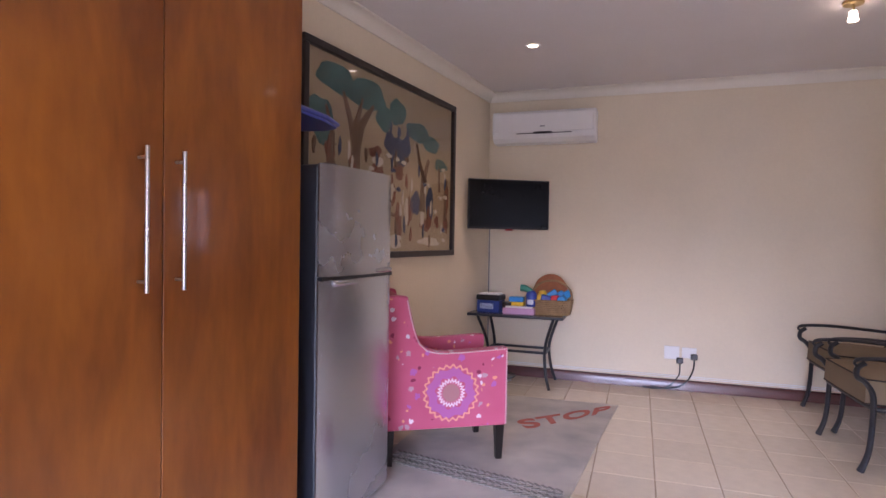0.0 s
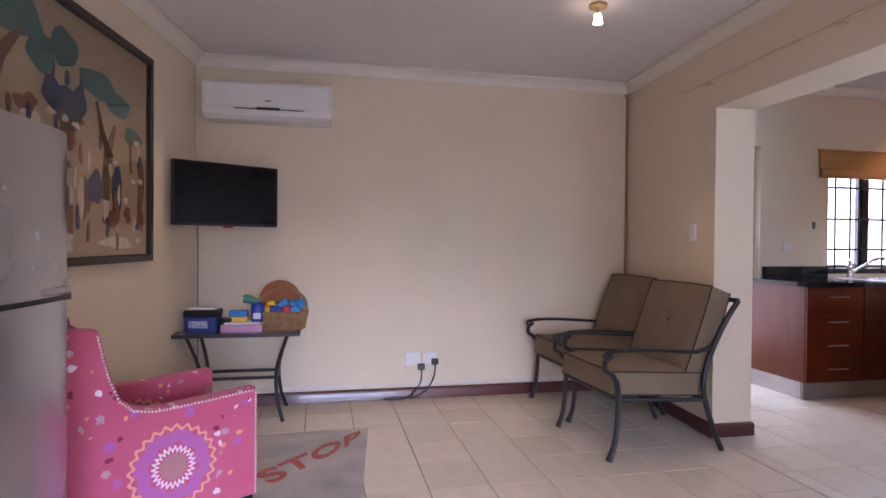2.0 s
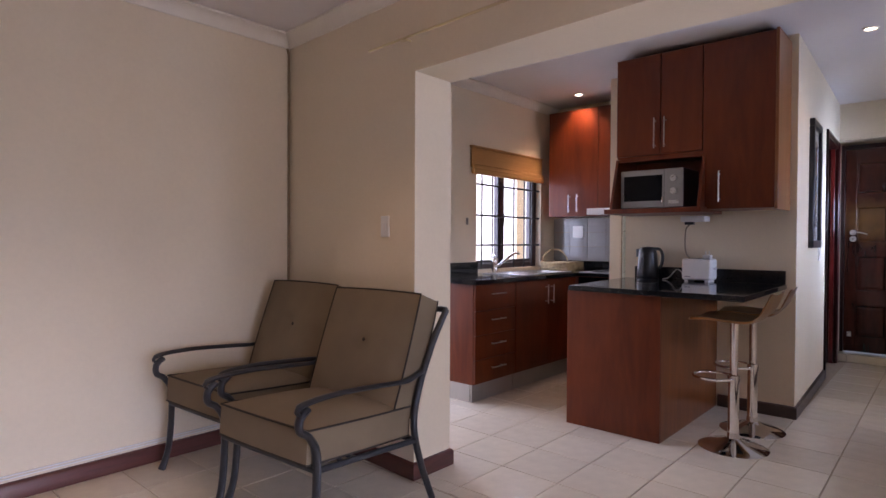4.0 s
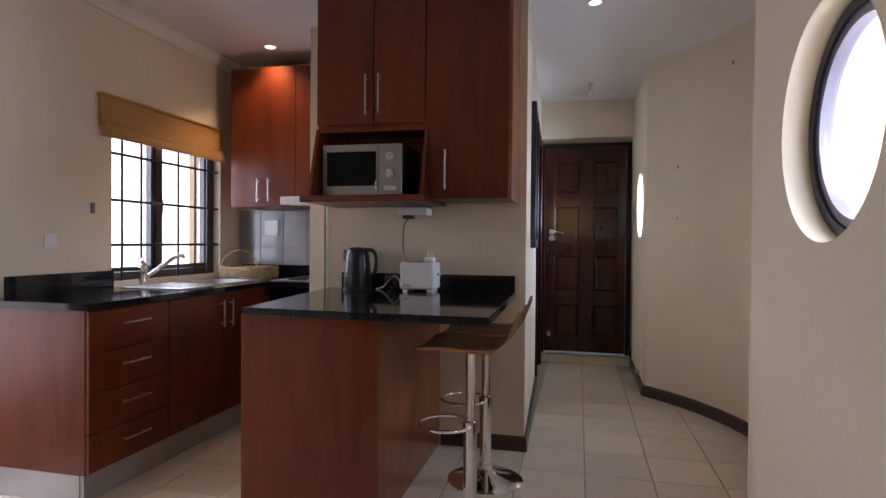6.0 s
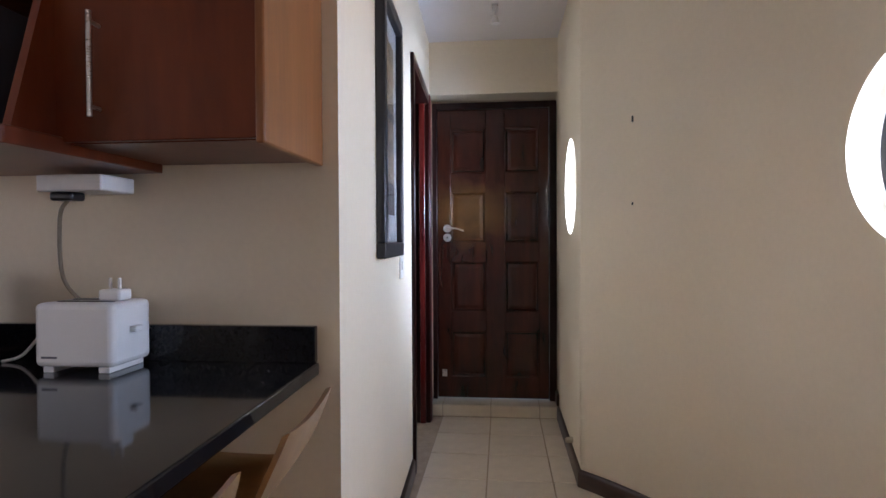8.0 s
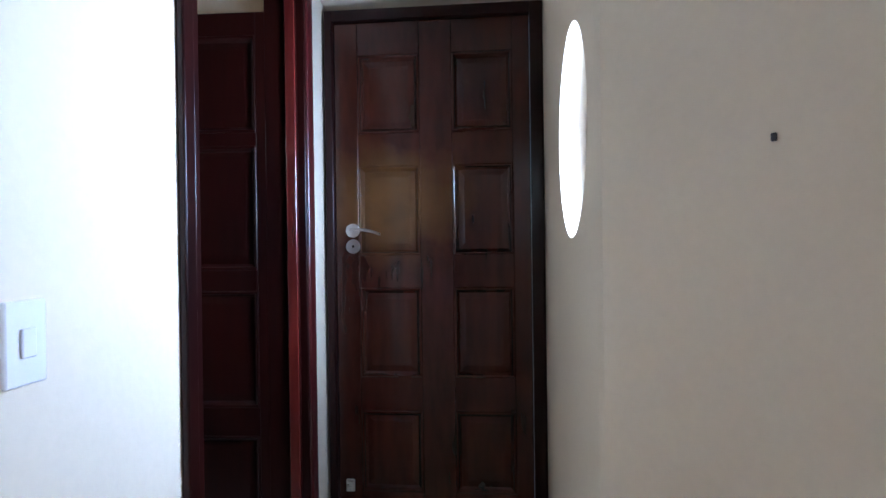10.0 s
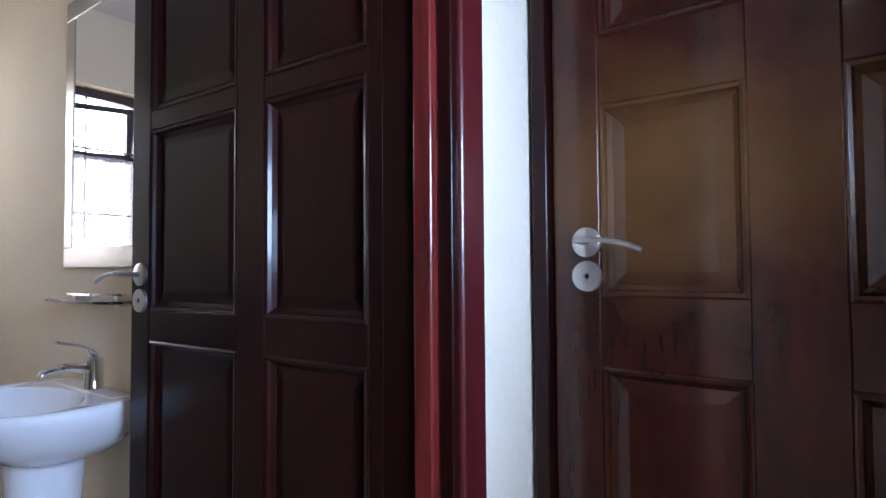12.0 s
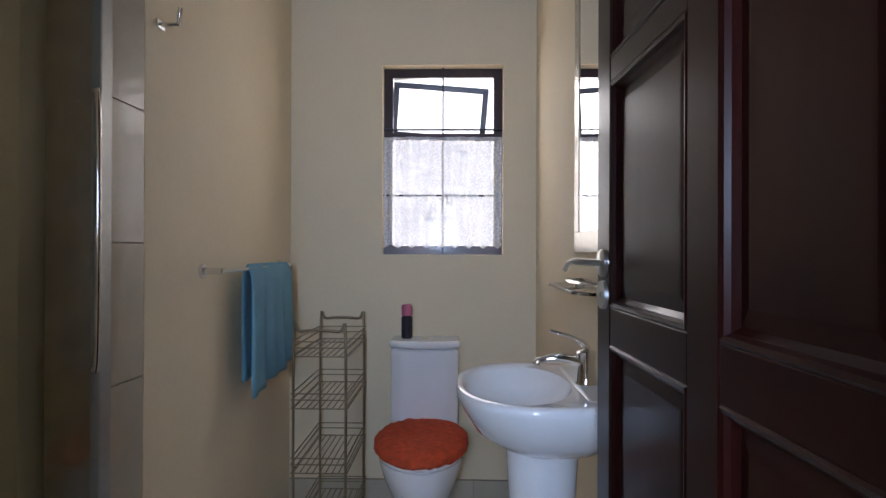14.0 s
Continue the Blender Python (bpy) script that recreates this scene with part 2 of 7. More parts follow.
SHOWT = tile_mat("shower_wall_tile", (0.82, 0.85, 0.74), 0.2)
GREYT = tile_mat("grey_wall_tile", (0.32, 0.31, 0.30), 0.15)


# ---- mesh helpers ----
def box(x0, y0, z0, x1, y1, z1, bevel=0.0, seg=2):
    bm = bmesh.new()
    bmesh.ops.create_cube(bm, size=1)
    for v in bm.verts:
        v.co = Vector((x0 + (v.co.x + 0.5) * (x1 - x0), y0 + (v.co.y + 0.5) * (y1 - y0), z0 + (v.co.z + 0.5) * (z1 - z0)))
    if bevel:
        bmesh.ops.bevel(bm, geom=bm.edges[:], offset=bevel, segments=seg, affect="EDGES", profile=0.5)
    return bm


def join(*bms):
    out = bms[0]
    for b in bms[1:]:
        tmp = bpy.data.meshes.new("tmp")
        b.to_mesh(tmp)
        b.free()
        out.from_mesh(tmp)
        bpy.data.meshes.remove(tmp)
    return out


def moved(bm, m):
    bm.transform(m)
    return bm


def tube(points, r, seg=10, closed=False, flat=1.0):
    """A round bar along points; r may be a list."""
    pts = [Vector(p) for p in points]
    bm = bmesh.new()
    rings = []
    n = len(pts)
    up = None
    for i, p in enumerate(pts):
        a = pts[(i - 1) % n] if closed or i else pts[0]
        b = pts[(i + 1) % n] if closed or i < n - 1 else pts[-1]
        d = (b - a).normalized()
        if up is None:
            up = Vector((0, 0, 1)) if abs(d.z) < 0.9 else Vector((1, 0, 0))
        side = d.cross(up).normalized()
        up = side.cross(d).normalized()
        rr = r[i] if isinstance(r, (list, tuple)) else r
        rings.append([bm.verts.new(p + rr * (math.cos(2 * math.pi * k / seg) * side + flat * math.sin(2 * math.pi * k / seg) * up)) for k in range(seg)])
    for i in range(n if closed else n - 1):
        a, b = rings[i], rings[(i + 1) % n]
        for k in range(seg):
            bm.faces.new((a[k], a[(k + 1) % seg], b[(k + 1) % seg], b[k]))
    if not closed:
        bm.faces.new(rings[0][::-1])
        bm.faces.new(rings[-1])
    bmesh.ops.recalc_face_normals(bm, faces=bm.faces[:])
    return bm


def curve_pts(ctrl, steps=8):
    """A smooth line through control points."""
    c = [Vector(p) for p in ctrl]
    out = []
    for i in range(len(c) - 1):
        p0, p1, p2, p3 = c[max(i - 1, 0)], c[i], c[i + 1], c[min(i + 2, len(c) - 1)]
        for k in range(steps):
            t = k / steps
            out.append(0.5 * (2 * p1 + (p2 - p0) * t + (2 * p0 - 5 * p1 + 4 * p2 - p3) * t * t + (3 * p1 - p0 - 3 * p2 + p3) * t ** 3))
    out.append(c[-1])
    return out


def lathe(profile, seg=28, at=(0, 0, 0), sx=1.0, sy=1.0):
    """Turned round z: profile of (radius, height)."""
    bm = bmesh.new()
    rings = []
    for r, z in profile:
        if r < 1e-5:
            rings.append([bm.verts.new((at[0], at[1], at[2] + z))])
        else:
            rings.append([bm.verts.new((at[0] + sx * r * math.cos(2 * math.pi * k / seg), at[1] + sy * r * math.sin(2 * math.pi * k / seg), at[2] + z)) for k in range(seg)])
    for a, b in zip(rings, rings[1:]):
        for k in range(seg):
            k2 = (k + 1) % seg
            if len(a) == 1 and len(b) == 1:
                continue
            if len(a) == 1:
                bm.faces.new((a[0], b[k], b[k2]))
            elif len(b) == 1:
                bm.faces.new((a[k], a[k2], b[0]))
            else:
                bm.faces.new((a[k], a[k2], b[k2], b[k]))
    if len(rings[0]) > 1:
        bm.faces.new(rings[0][::-1])
    if len(rings[-1]) > 1:
        bm.faces.new(rings[-1])
    bmesh.ops.recalc_face_normals(bm, faces=bm.faces[:])
    return bm


def prism(poly, z0, z1, bevel=0.0):
    """A plan outline raised from z0 to z1."""
    bm = bmesh.new()
    lo = [bm.verts.new((x, y, z0)) for x, y in poly]
    hi = [bm.verts.new((x, y, z1)) for x, y in poly]
    n = len(poly)
    bm.faces.new(lo[::-1])
    bm.faces.new(hi)
    for i in range(n):
        bm.faces.new((lo[i], lo[(i + 1) % n], hi[(i + 1) % n], hi[i]))
    bmesh.ops.recalc_face_normals(bm, faces=bm.faces[:])
    if bevel:
        bmesh.ops.bevel(bm, geom=bm.edges[:], offset=bevel, segments=2, affect="EDGES", profile=0.5)
    return bm


def side_prism(poly, y0, y1, bevel=0.0):
    """An outline in x and z, drawn out along y."""
    return moved(prism([(x, z) for x, z in poly], -y1, -y0, bevel), Matrix.Rotation(math.pi / 2, 4, "X"))


def lathe_closed(profile, seg=40):
    bm = bmesh.new()
    rows = [[bm.verts.new((r * math.cos(2 * math.pi * k / seg), r * math.sin(2 * math.pi * k / seg), z)) for k in range(seg)] for r, z in profile]
    n = len(rows)
    for i in range(n):
        a, b = rows[i], rows[(i + 1) % n]
        for k in range(seg):
            bm.faces.new((a[k], a[(k + 1) % seg], b[(k + 1) % seg], b[k]))
    bmesh.ops.recalc_face_normals(bm, faces=bm.faces[:])
    return bm


def mesh_of(bm, name, material, smooth=True):
    bm.normal_update()
    if smooth:
        for e in bm.edges:
            if len(e.link_faces) == 2:
                f, g = e.link_faces
                t = f.normal.angle(g.normal, 0.0)
                p, q = f.calc_area(), g.calc_area()
                e.smooth = not (t > 0.9 or (t > 0.15 and max(p, q) > 6 * min(p, q)))
        for f in bm.faces:
            f.smooth = any(e.smooth for e in f.edges)
    me = bpy.data.meshes.new(name)
    bm.to_mesh(me)
    bm.free()
    me.materials.append(material)
    return me


def thing(name, at, rz=0.0, label="", category="", group=""):
    e = new(name)
    e.empty_display_size = 0.05
    e.matrix_world = pose(*at, 0, 0, rz)
    return tagged(e, label, category, group)


def part(name, bm, material, parent, label="", smooth=True):
    ob = new(name, mesh_of(bm, name, material, smooth))
    ob.parent = parent
    if label:
        tagged(ob, label)
    return ob


def single(name, bm, material, label, category, at=(0, 0, 0), group="", smooth=True, rz=0.0):
    ob = new(name, mesh_of(bm, name, material, smooth))
    ob.matrix_world = pose(*at, 0, 0, rz)
    return tagged(ob, label, category, group)


def struct(name, bm, material, label="", category="", smooth=False):
    ob = new(name, mesh_of(bm, name, material, smooth))
    return tagged(ob, label, category, "", "structure")


# ---- structure ----
H1, H2 = 2.475, 2.58


def wall_sheet(fmap, s0, s1, z0, z1, rects=(), circles=(), ds=None):
    """A wall of two skins with square and round openings through it. fmap(s, z, o): o 0 inside, 1 outside."""
    bm = bmesh.new()
    sb, zb = {s0, s1}, {z0, z1}
    holes = []
    for a, b, c, d in rects:
        sb |= {a, b}
        zb |= {c, d}
        holes.append((a, b, c, d))
    squares = []
    for cs, cz, r in circles:
        k = r * 1.35
        squares.append((cs - k, cs + k, cz - k, cz + k))
        sb |= {cs - k, cs + k}
        zb |= {cz - k, cz + k}
    holes += squares
    sb = sorted(sb)
    if ds:
        fine = []
        for a, b in zip(sb, sb[1:]):
            n = max(1, math.ceil((b - a) / ds))
            fine += [a + (b - a) * i / n for i in range(n)]
        sb = fine + [sb[-1]]
    zb = sorted(zb)

    def quad(*c):
        bm.faces.new([bm.verts.new(v) for v in c])

    for a, b in zip(sb, sb[1:]):
        for c, d in zip(zb, zb[1:]):
            ms, mz = (a + b) / 2, (c + d) / 2
            if any(h[0] < ms < h[1] and h[2] < mz < h[3] for h in holes):
                continue
            for o in (0, 1):
                quad(fmap(a, c, o), fmap(b, c, o), fmap(b, d, o), fmap(a, d, o))
        quad(fmap(a, z1, 0), fmap(b, z1, 0), fmap(b, z1, 1), fmap(a, z1, 1))
    for s in (s0, s1):
        quad(fmap(s, z0, 0), fmap(s, z1, 0), fmap(s, z1, 1), fmap(s, z0, 1))
    for a, b, c, d in rects:
        quad(fmap(a, c, 0), fmap(a, d, 0), fmap(a, d, 1), fmap(a, c, 1))
        quad(fmap(b, c, 0), fmap(b, d, 0), fmap(b, d, 1), fmap(b, c, 1))
        quad(fmap(a, d, 0), fmap(b, d, 0), fmap(b, d, 1), fmap(a, d, 1))
        if c > z0:
            quad(fmap(a, c, 0), fmap(b, c, 0), fmap(b, c, 1), fmap(a, c, 1))
    for cs, cz, r in circles:
        n, k = 64, r * 1.35
        for i in range(n):
            pts = []
            for j in (i, i + 1):
                t = 2 * math.pi * j / n
                u, v = math.cos(t), math.sin(t)
                q = k / max(abs(u), abs(v))
                pts.append((cs + r * u, cz + r * v, cs + q * u, cz + q * v))
            p, q = pts
            for o in (0, 1):
                quad(fmap(p[0], p[1], o), fmap(q[0], q[1], o), fmap(q[2], q[3], o), fmap(p[2], p[3], o))
            quad(fmap(p[0], p[1], 0), fmap(q[0], q[1], 0), fmap(q[0], q[1], 1), fmap(p[0], p[1], 1))
    bmesh.ops.remove_doubles(bm, verts=bm.verts[:], dist=0.0004)
    bmesh.ops.recalc_face_normals(bm, faces=bm.faces[:])
    return bm


def straight(p, q, thick):
    """The map of a straight wall from p to q; its outer skin lies to the right of that way when thick is positive."""
    p, q = Vector(p), Vector(q)
    d = (q - p).normalized()
    n = Vector((d.y, -d.x))

    def f(s, z, o):
        v = p + d * s + n * (thick * o)
        return (v.x, v.y, z)
    return f


WEST_TURN = -math.degrees(math.atan(0.13))


def west_x(y):
    return -2.105 - 0.13 * (5.10 - y)


def east_x(y):
    """The living-room face of the wall to the kitchen, askew too."""
    return 1.195 - 0.068 * (5.10 - y)


def north_y(x):
    """The face of the passage's wall, which is a little askew."""
    return 2.697 + 0.034 * (x - 3.53)


BAY_C, BAY_R = (3.6025, 3.13), 1.83
BAY_A = math.asin(1.3275 / BAY_R)
BAY_END = 3.018


def bay(s, z, o):
    t = s / BAY_R - BAY_A
    r = BAY_R + 0.22 * o
    return (BAY_C[0] + r * math.sin(t), BAY_C[1] - r * math.cos(t), z)


struct("wall_north", wall_sheet(straight((4.47, 5.10), (-2.6, 5.10), 0.2), 0, 7.07, 0, 2.75, rects=[(4.47 - 4.20, 4.47 - 3.13, 0.93, 2.0), (4.47 - 2.45, 4.47 - 1.62, 0.0, 2.03)]), WALL, "cream plastered wall with the kitchen window", "wall")
struct("wall_west", wall_sheet(straight((west_x(5.1), 5.1), (west_x(-1.5), -1.5), 0.2), 0, 6.6, 0, 2.75), WALL, "cream plastered wall with the large picture", "wall")
struct("wall_pier", join(prism([(east_x(3.905), 3.905), (1.385, 3.905), (1.385, 5.10), (east_x(5.10), 5.10)], 0, 2.75), prism([(east_x(1.615), 1.615), (1.385, 1.615), (1.385, 3.905), (east_x(3.905), 3.905)], 2.02, 2.75)), WALL, "cream plastered pier and beam between living room and kitchen", "wall")
struct("wall_east", prism([(east_x(-1.5), -1.5), (1.385, -1.5), (1.385, 1.617), (east_x(1.617), 1.617)], 0, 2.75), WALL, "plain cream wall closing the living room", "wall")
struct("wall_south", wall_sheet(straight((-3.15, -1.3), (0.76, -1.3), 0.2), 0, 3.91, 0, 2.75, rects=[(1.30, 3.70, 0.02, 2.15)]), WALL, "plain cream wall with a wide opening", "wall")
struct("wall_round_window", wall_sheet(straight((1.16, 1.867), (2.275, 1.867), 0.25), 0, 1.115, 0, 2.75, circles=[(0.57, 1.47, 0.28)]), WALL, "cream plastered wall with a round window", "wall", True)
struct("wall_bay", wall_sheet(bay, 0.0, BAY_END, 0, 2.75, circles=[(BAY_A * BAY_R - 0.02, 1.45, 0.265)], ds=0.06), WALL, "curved cream plastered wall with a round window", "wall", True)
struct("wall_passage", wall_sheet(straight((4.962, 1.905), (6.5, 1.905), 0.25), 0, 1.538, 0, 2.75, circles=[(0.423, 1.505, 0.265)]), WALL, "cream plastered passage wall with a round window", "wall", True)
PA, PB = (3.65, north_y(3.65)), (6.5, north_y(6.5))
struct("wall_picture", wall_sheet(straight(PB, PA, 0.12), 0, 2.853, 0, 2.75, rects=[(6.5 - 5.90, 6.5 - 5.08, 0.0, 2.13)]), WALL, "cream plastered passage wall with the bathroom doorway", "wall")
struct("wall_kettle", prism([(3.53, north_y(3.53)), (3.65, north_y(3.65)), (3.65, 3.89), (3.53, 3.89)], 0, 2.75), WALL, "cream plastered wall behind the counter", "wall")
struct("wall_recess", box(3.65, 3.77, 0, 4.58, 3.89, 2.75), WALL, "plain cream kitchen wall", "wall")
struct("wall_hob", box(4.46, 3.89, 0, 4.58, 5.10, 2.75), WALL, "cream kitchen wall behind the hob", "wall")
struct("wall_lintel", join(box(6.10, 1.905, 2.215, 6.40, 2.79, 2.75), box(6.30, 1.905, 2.18, 6.40, 2.79, 2.215)), WALL, "cream wall above the entrance door", "wall")
struct("wall_bath_north", wall_sheet(straight((6.1, 5.40), (4.5, 5.40), 0.2), 0, 1.6, 0, 2.75, rects=[(6.1 - 5.786, 6.1 - 5.18, 1.24, 2.19)]), WALLB, "cream bathroom wall with a window", "wall")
struct("wall_bath_west", box(4.60, 4.03, 0, 4.72, 5.40, 2.75), WALLB, "cream bathroom wall with the towel rail", "wall")
struct("wall_bath_east", box(5.95, 2.895, 0, 6.05, 5.40, 2.75), WALLB, "cream bathroom wall with the mirror", "wall")
struct("wall_shower", join(box(3.75, 4.03, 0, 4.455, 4.13, 2.75), box(4.455, 4.03, 0, 4.60, 4.129, 2.75), box(3.652, 2.87, 0, 3.75, 3.769, 2.75)), WALL, "plain shower walls", "wall")

struct("ceiling_living", prism([(-3.2, -1.6), (east_x(-1.6), -1.6), (east_x(5.10), 5.10), (-2.3, 5.10)], H1, H1 + 0.2), CEIL, "white painted flat ceiling", "ceiling")
struct("ceiling_kitchen", join(box(1.385, 1.0, H2, 6.5, 5.10, H2 + 0.2), box(4.47, 5.10, H2, 6.2, 5.45, H2 + 0.2)), CEIL, "white painted flat ceiling", "ceiling")
struct("floor", join(box(-3.2, -1.6, -0.12, 1.2, 5.2, -0.006), box(1.2, 1.0, -0.12, 6.6, 5.6, -0.006)), GROUT, "cream ceramic tile floor with brown joints", "floor")
struct("ground", box(-40, -40, -0.4, 40, 40, -0.13), mat("paving", (0.35, 0.33, 0.30), 0.9, 0, 0.2, 3, 0.3, 40), "pale paved ground outside", "ground")


def cornice(a, b, inward, z, size=0.075):
    """A coved moulding along a wall, from a to b; inward: which way the room lies."""
    a, b, n = Vector((*a, 0)), Vector((*b, 0)), Vector((*inward, 0))
    prof = [(0, 0), (0, -size), (0.012, -size), (0.016, -size * 0.8), (0.03, -size * 0.45), (0.055, -size * 0.2), (size * 0.95, -0.014), (size, -0.012), (size, 0)]
    bm = bmesh.new()
    rows = [[bm.verts.new(p + n * u + Vector((0, 0, z - 0.001 + v))) for u, v in prof] for p in (a, b)]
    k = len(prof)
    for i in range(k):
        bm.faces.new((rows[0][i], rows[0][(i + 1) % k], rows[1][(i + 1) % k], rows[1][i]))
    for r in rows:
        bm.faces.new(r)
    bmesh.ops.recalc_face_normals(bm, faces=bm.faces[:])
    return bm


struct("trim_living", join(cornice((west_x(5.1), 5.10), (east_x(5.1), 5.10), (0, -1), H1), cornice((west_x(5.1), 5.1), (west_x(-1.3), -1.3), (1, -0.13), H1), cornice((east_x(-1.3), -1.3), (east_x(5.1), 5.1), (-1, 0.068), H1)), CORNICE, "white coved plaster cornice", "cornice", True)
struct("trim_kitchen", join(cornice((1.385, 5.10), (4.46, 5.10), (0, -1), H2), cornice((1.385, 1.9), (1.385, 5.1), (1, 0), H2)), CORNICE, "white coved plaster cornice", "cornice", True)


def skirting(pts, h=0.085, t=0.016):
    """A skirting board along a line, with the room to the left of the way."""
    bm = bmesh.new()
    P = [Vector((x, y, 0)) for x, y in pts]
    rows = []
    for i, p in enumerate(P):
        d0 = (p - P[i - 1]).normalized() if i else (P[1] - P[0]).normalized()
        d1 = (P[i + 1] - p).normalized() if i < len(P) - 1 else d0
        n = Vector((-(d0 + d1).y, (d0 + d1).x, 0)).normalized()
        n /= max(0.5, n.dot(Vector((-d0.y, d0.x, 0))))
        prof = [(0.0, 0.001), (t, 0.001), (t, h - 0.014), (t * 0.6, h - 0.003), (0.0, h)]
        rows.append([bm.verts.new(p + n * u + Vector((0, 0, v))) for u, v in prof])
    for a, b in zip(rows, rows[1:]):
        for k in range(5):
            bm.faces.new((a[k], a[(k + 1) % 5], b[(k + 1) % 5], b[k]))
    bm.faces.new(rows[0])
    bm.faces.new(rows[-1][::-1])
    bmesh.ops.recalc_face_normals(bm, faces=bm.faces[:])
    return bm


SK2 = wood("dark_skirting", (0.018, 0.008, 0.006), (0.06, 0.022, 0.016), 0.3, (2, 2, 14))
struct("baseboard_living", join(skirting([(1.385, 5.1), (1.385, 3.905), (east_x(3.905), 3.905), (east_x(5.1), 5.1), (west_x(5.1), 5.1), (west_x(1.6), 1.6)])), SKIRT, "dark red-brown wooden skirting board", "skirting board", True)
struct("baseboard_kettle", skirting([(5.03, north_y(5.03)), (3.53, north_y(3.53)), (3.53, 3.0), (3.53, 3.18)]), SK2, "dark brown wooden skirting board", "skirting board", True)
struct("baseboard_bay", skirting([(1.16, 1.867), (2.27, 1.867)] + [bay(BAY_END * i / 30, 0, 0)[:2] for i in range(1, 30)] + [(4.962, 1.905), (6.04, 1.905)]), SK2, "dark brown skirting board following the curved wall", "skirting board", True)
struct("baseboard_step", join(moved(skirting([(6.16, 1.905), (6.04, 1.905)][::-1]), Matrix.Translation((0, 0, 0.085))), moved(skirting([(6.17, north_y(6.17)), (5.95, north_y(5.95))], 0.085), Matrix.Translation((0, 0, 0.0)))), SK2, "dark brown skirting board by the step", "skirting board", True)

# ---- living room ----
def bar_handle(name, parent, x, y, z0, z1, out=0.035, r=0.006, horizontal=False, y1=None):
    """A steel bar on two posts, on a door that faces x."""
    if horizontal:
        bm = join(tube([(x + out, y, z0), (x + out, y1, z0)], r, 8), tube([(x, y + 0.03, z0), (x + out, y + 0.03, z0)], r * 0.8, 6), tube([(x, y1 - 0.03, z0), (x + out, y1 - 0.03, z0)], r * 0.8, 6))
    else:
        bm = join(tube([(x + out, y, z0), (x + out, y, z1)], r, 10), tube([(x, y, z0 + 0.03), (x + out, y, z0 + 0.03)], r * 0.8, 6), tube([(x, y, z1 - 0.03), (x + out, y, z1 - 0.03)], r * 0.8, 6))
    return part(name, bm, STEEL, parent, "brushed steel bar handle")


def wardrobe():
    w = thing("wardrobe", (-2.03, 1.975, 0), WEST_TURN, "tall orange-brown wooden wardrobe with closed doors and steel handles", "wardrobe")
    part("body", join(box(-0.46, -0.02, 0.0, -0.024, 0.0, 2.46, 0.002), box(-0.46, -2.36, 0.0, -0.45, -0.02, 2.46), box(-0.46, -2.36, 2.44, -0.024, -0.02, 2.46), box(-0.43, -2.36, 0.0, -0.05, -0.02, 0.08)), WARD, w)
    edges = [-2.36, -1.77, -1.18, -0.59, 0.0]
    for a, b in zip(edges, edges[1:]):
        part("door", box(-0.022, a + 0.002, 0.085, 0.0, b - 0.002, 2.455, 0.002), WARD, w)
    for y in (-0.667, -0.547):
        bar_handle("handle", w, 0.0, y, 1.03, 1.43)


wardrobe()


def fridge():
    f = thing("fridge", (-1.985, 2.06, 0), WEST_TURN, "silver two-door fridge freezer with dark grey sides", "fridge")
    part("body", box(-0.47, 0.0, 0.03, -0.026, 0.53, 1.475, 0.008), mat("dark_grey_enamel", (0.022, 0.024, 0.032), 0.35, 0, 0.1, 6, 0.1, 400), f, "dark grey enamel body")
    for a, b, nm in ((0.05, 1.018, "door"), (1.032, 1.478, "freezer_door")):
        n = 12
        prof = [(-0.025, 0.0)] + [(-0.018 + 0.032 * math.sin(math.pi * i / n) ** 0.5, 0.53 * i / n) for i in range(n + 1)] + [(-0.025, 0.53)]
        bm = prism(prof, a, b)
        part(nm, bm, SILVER, f)
    part("gasket", box(-0.06, 0.004, 1.016, -0.004, 0.526, 1.034), BLACKP, f, "black gap between the doors")
    part("handle", box(-0.01, 0.06, 0.992, 0.014, 0.24, 1.016, 0.009, 3), SILVER, f)
    part("handle", box(-0.01, 0.36, 1.034, 0.014, 0.50, 1.056, 0.009, 3), SILVER, f)
    for y in (0.05, 0.45):
        part("foot", lathe([(0.02, 0), (0.02, 0.035)], 10, (-0.1, y, 0)), BLACKP, f)
    for y in (0.05, 0.43):
        part("hinge_cap", box(-0.06, y, 1.474, -0.02, y + 0.07, 1.486, 0.003), BLACKP, f)


fridge()
blue_shelf = thing("corner_shelf", (-2.06, 1.985, 1.665), WEST_TURN, "small blue plastic shelf fixed to the wardrobe end above the fridge", "shelf")
BLUEP = mat("blue_plastic", (0.05, 0.07, 0.30), 0.3, 0, 0.1, 5, 0.02, 80)
part("board", moved(prism([(-0.30, 0.0), (-0.06, 0.0), (-0.05, 0.24), (-0.08, 0.36), (-0.16, 0.38), (-0.30, 0.34)], 0.0, 0.022, 0.006), Matrix.Rotation(radians(-4), 4, "X") @ Matrix.Translation((0, 0, 0.025))), BLUEP, blue_shelf)
part("lip", moved(tube([(-0.06, 0.0, 0.02), (-0.05, 0.24, 0.02), (-0.08, 0.36, 0.02), (-0.16, 0.38, 0.02)], 0.011, 8), Matrix.Rotation(radians(-4), 4, "X") @ Matrix.Translation((0, 0, 0.025))), BLUEP, blue_shelf)


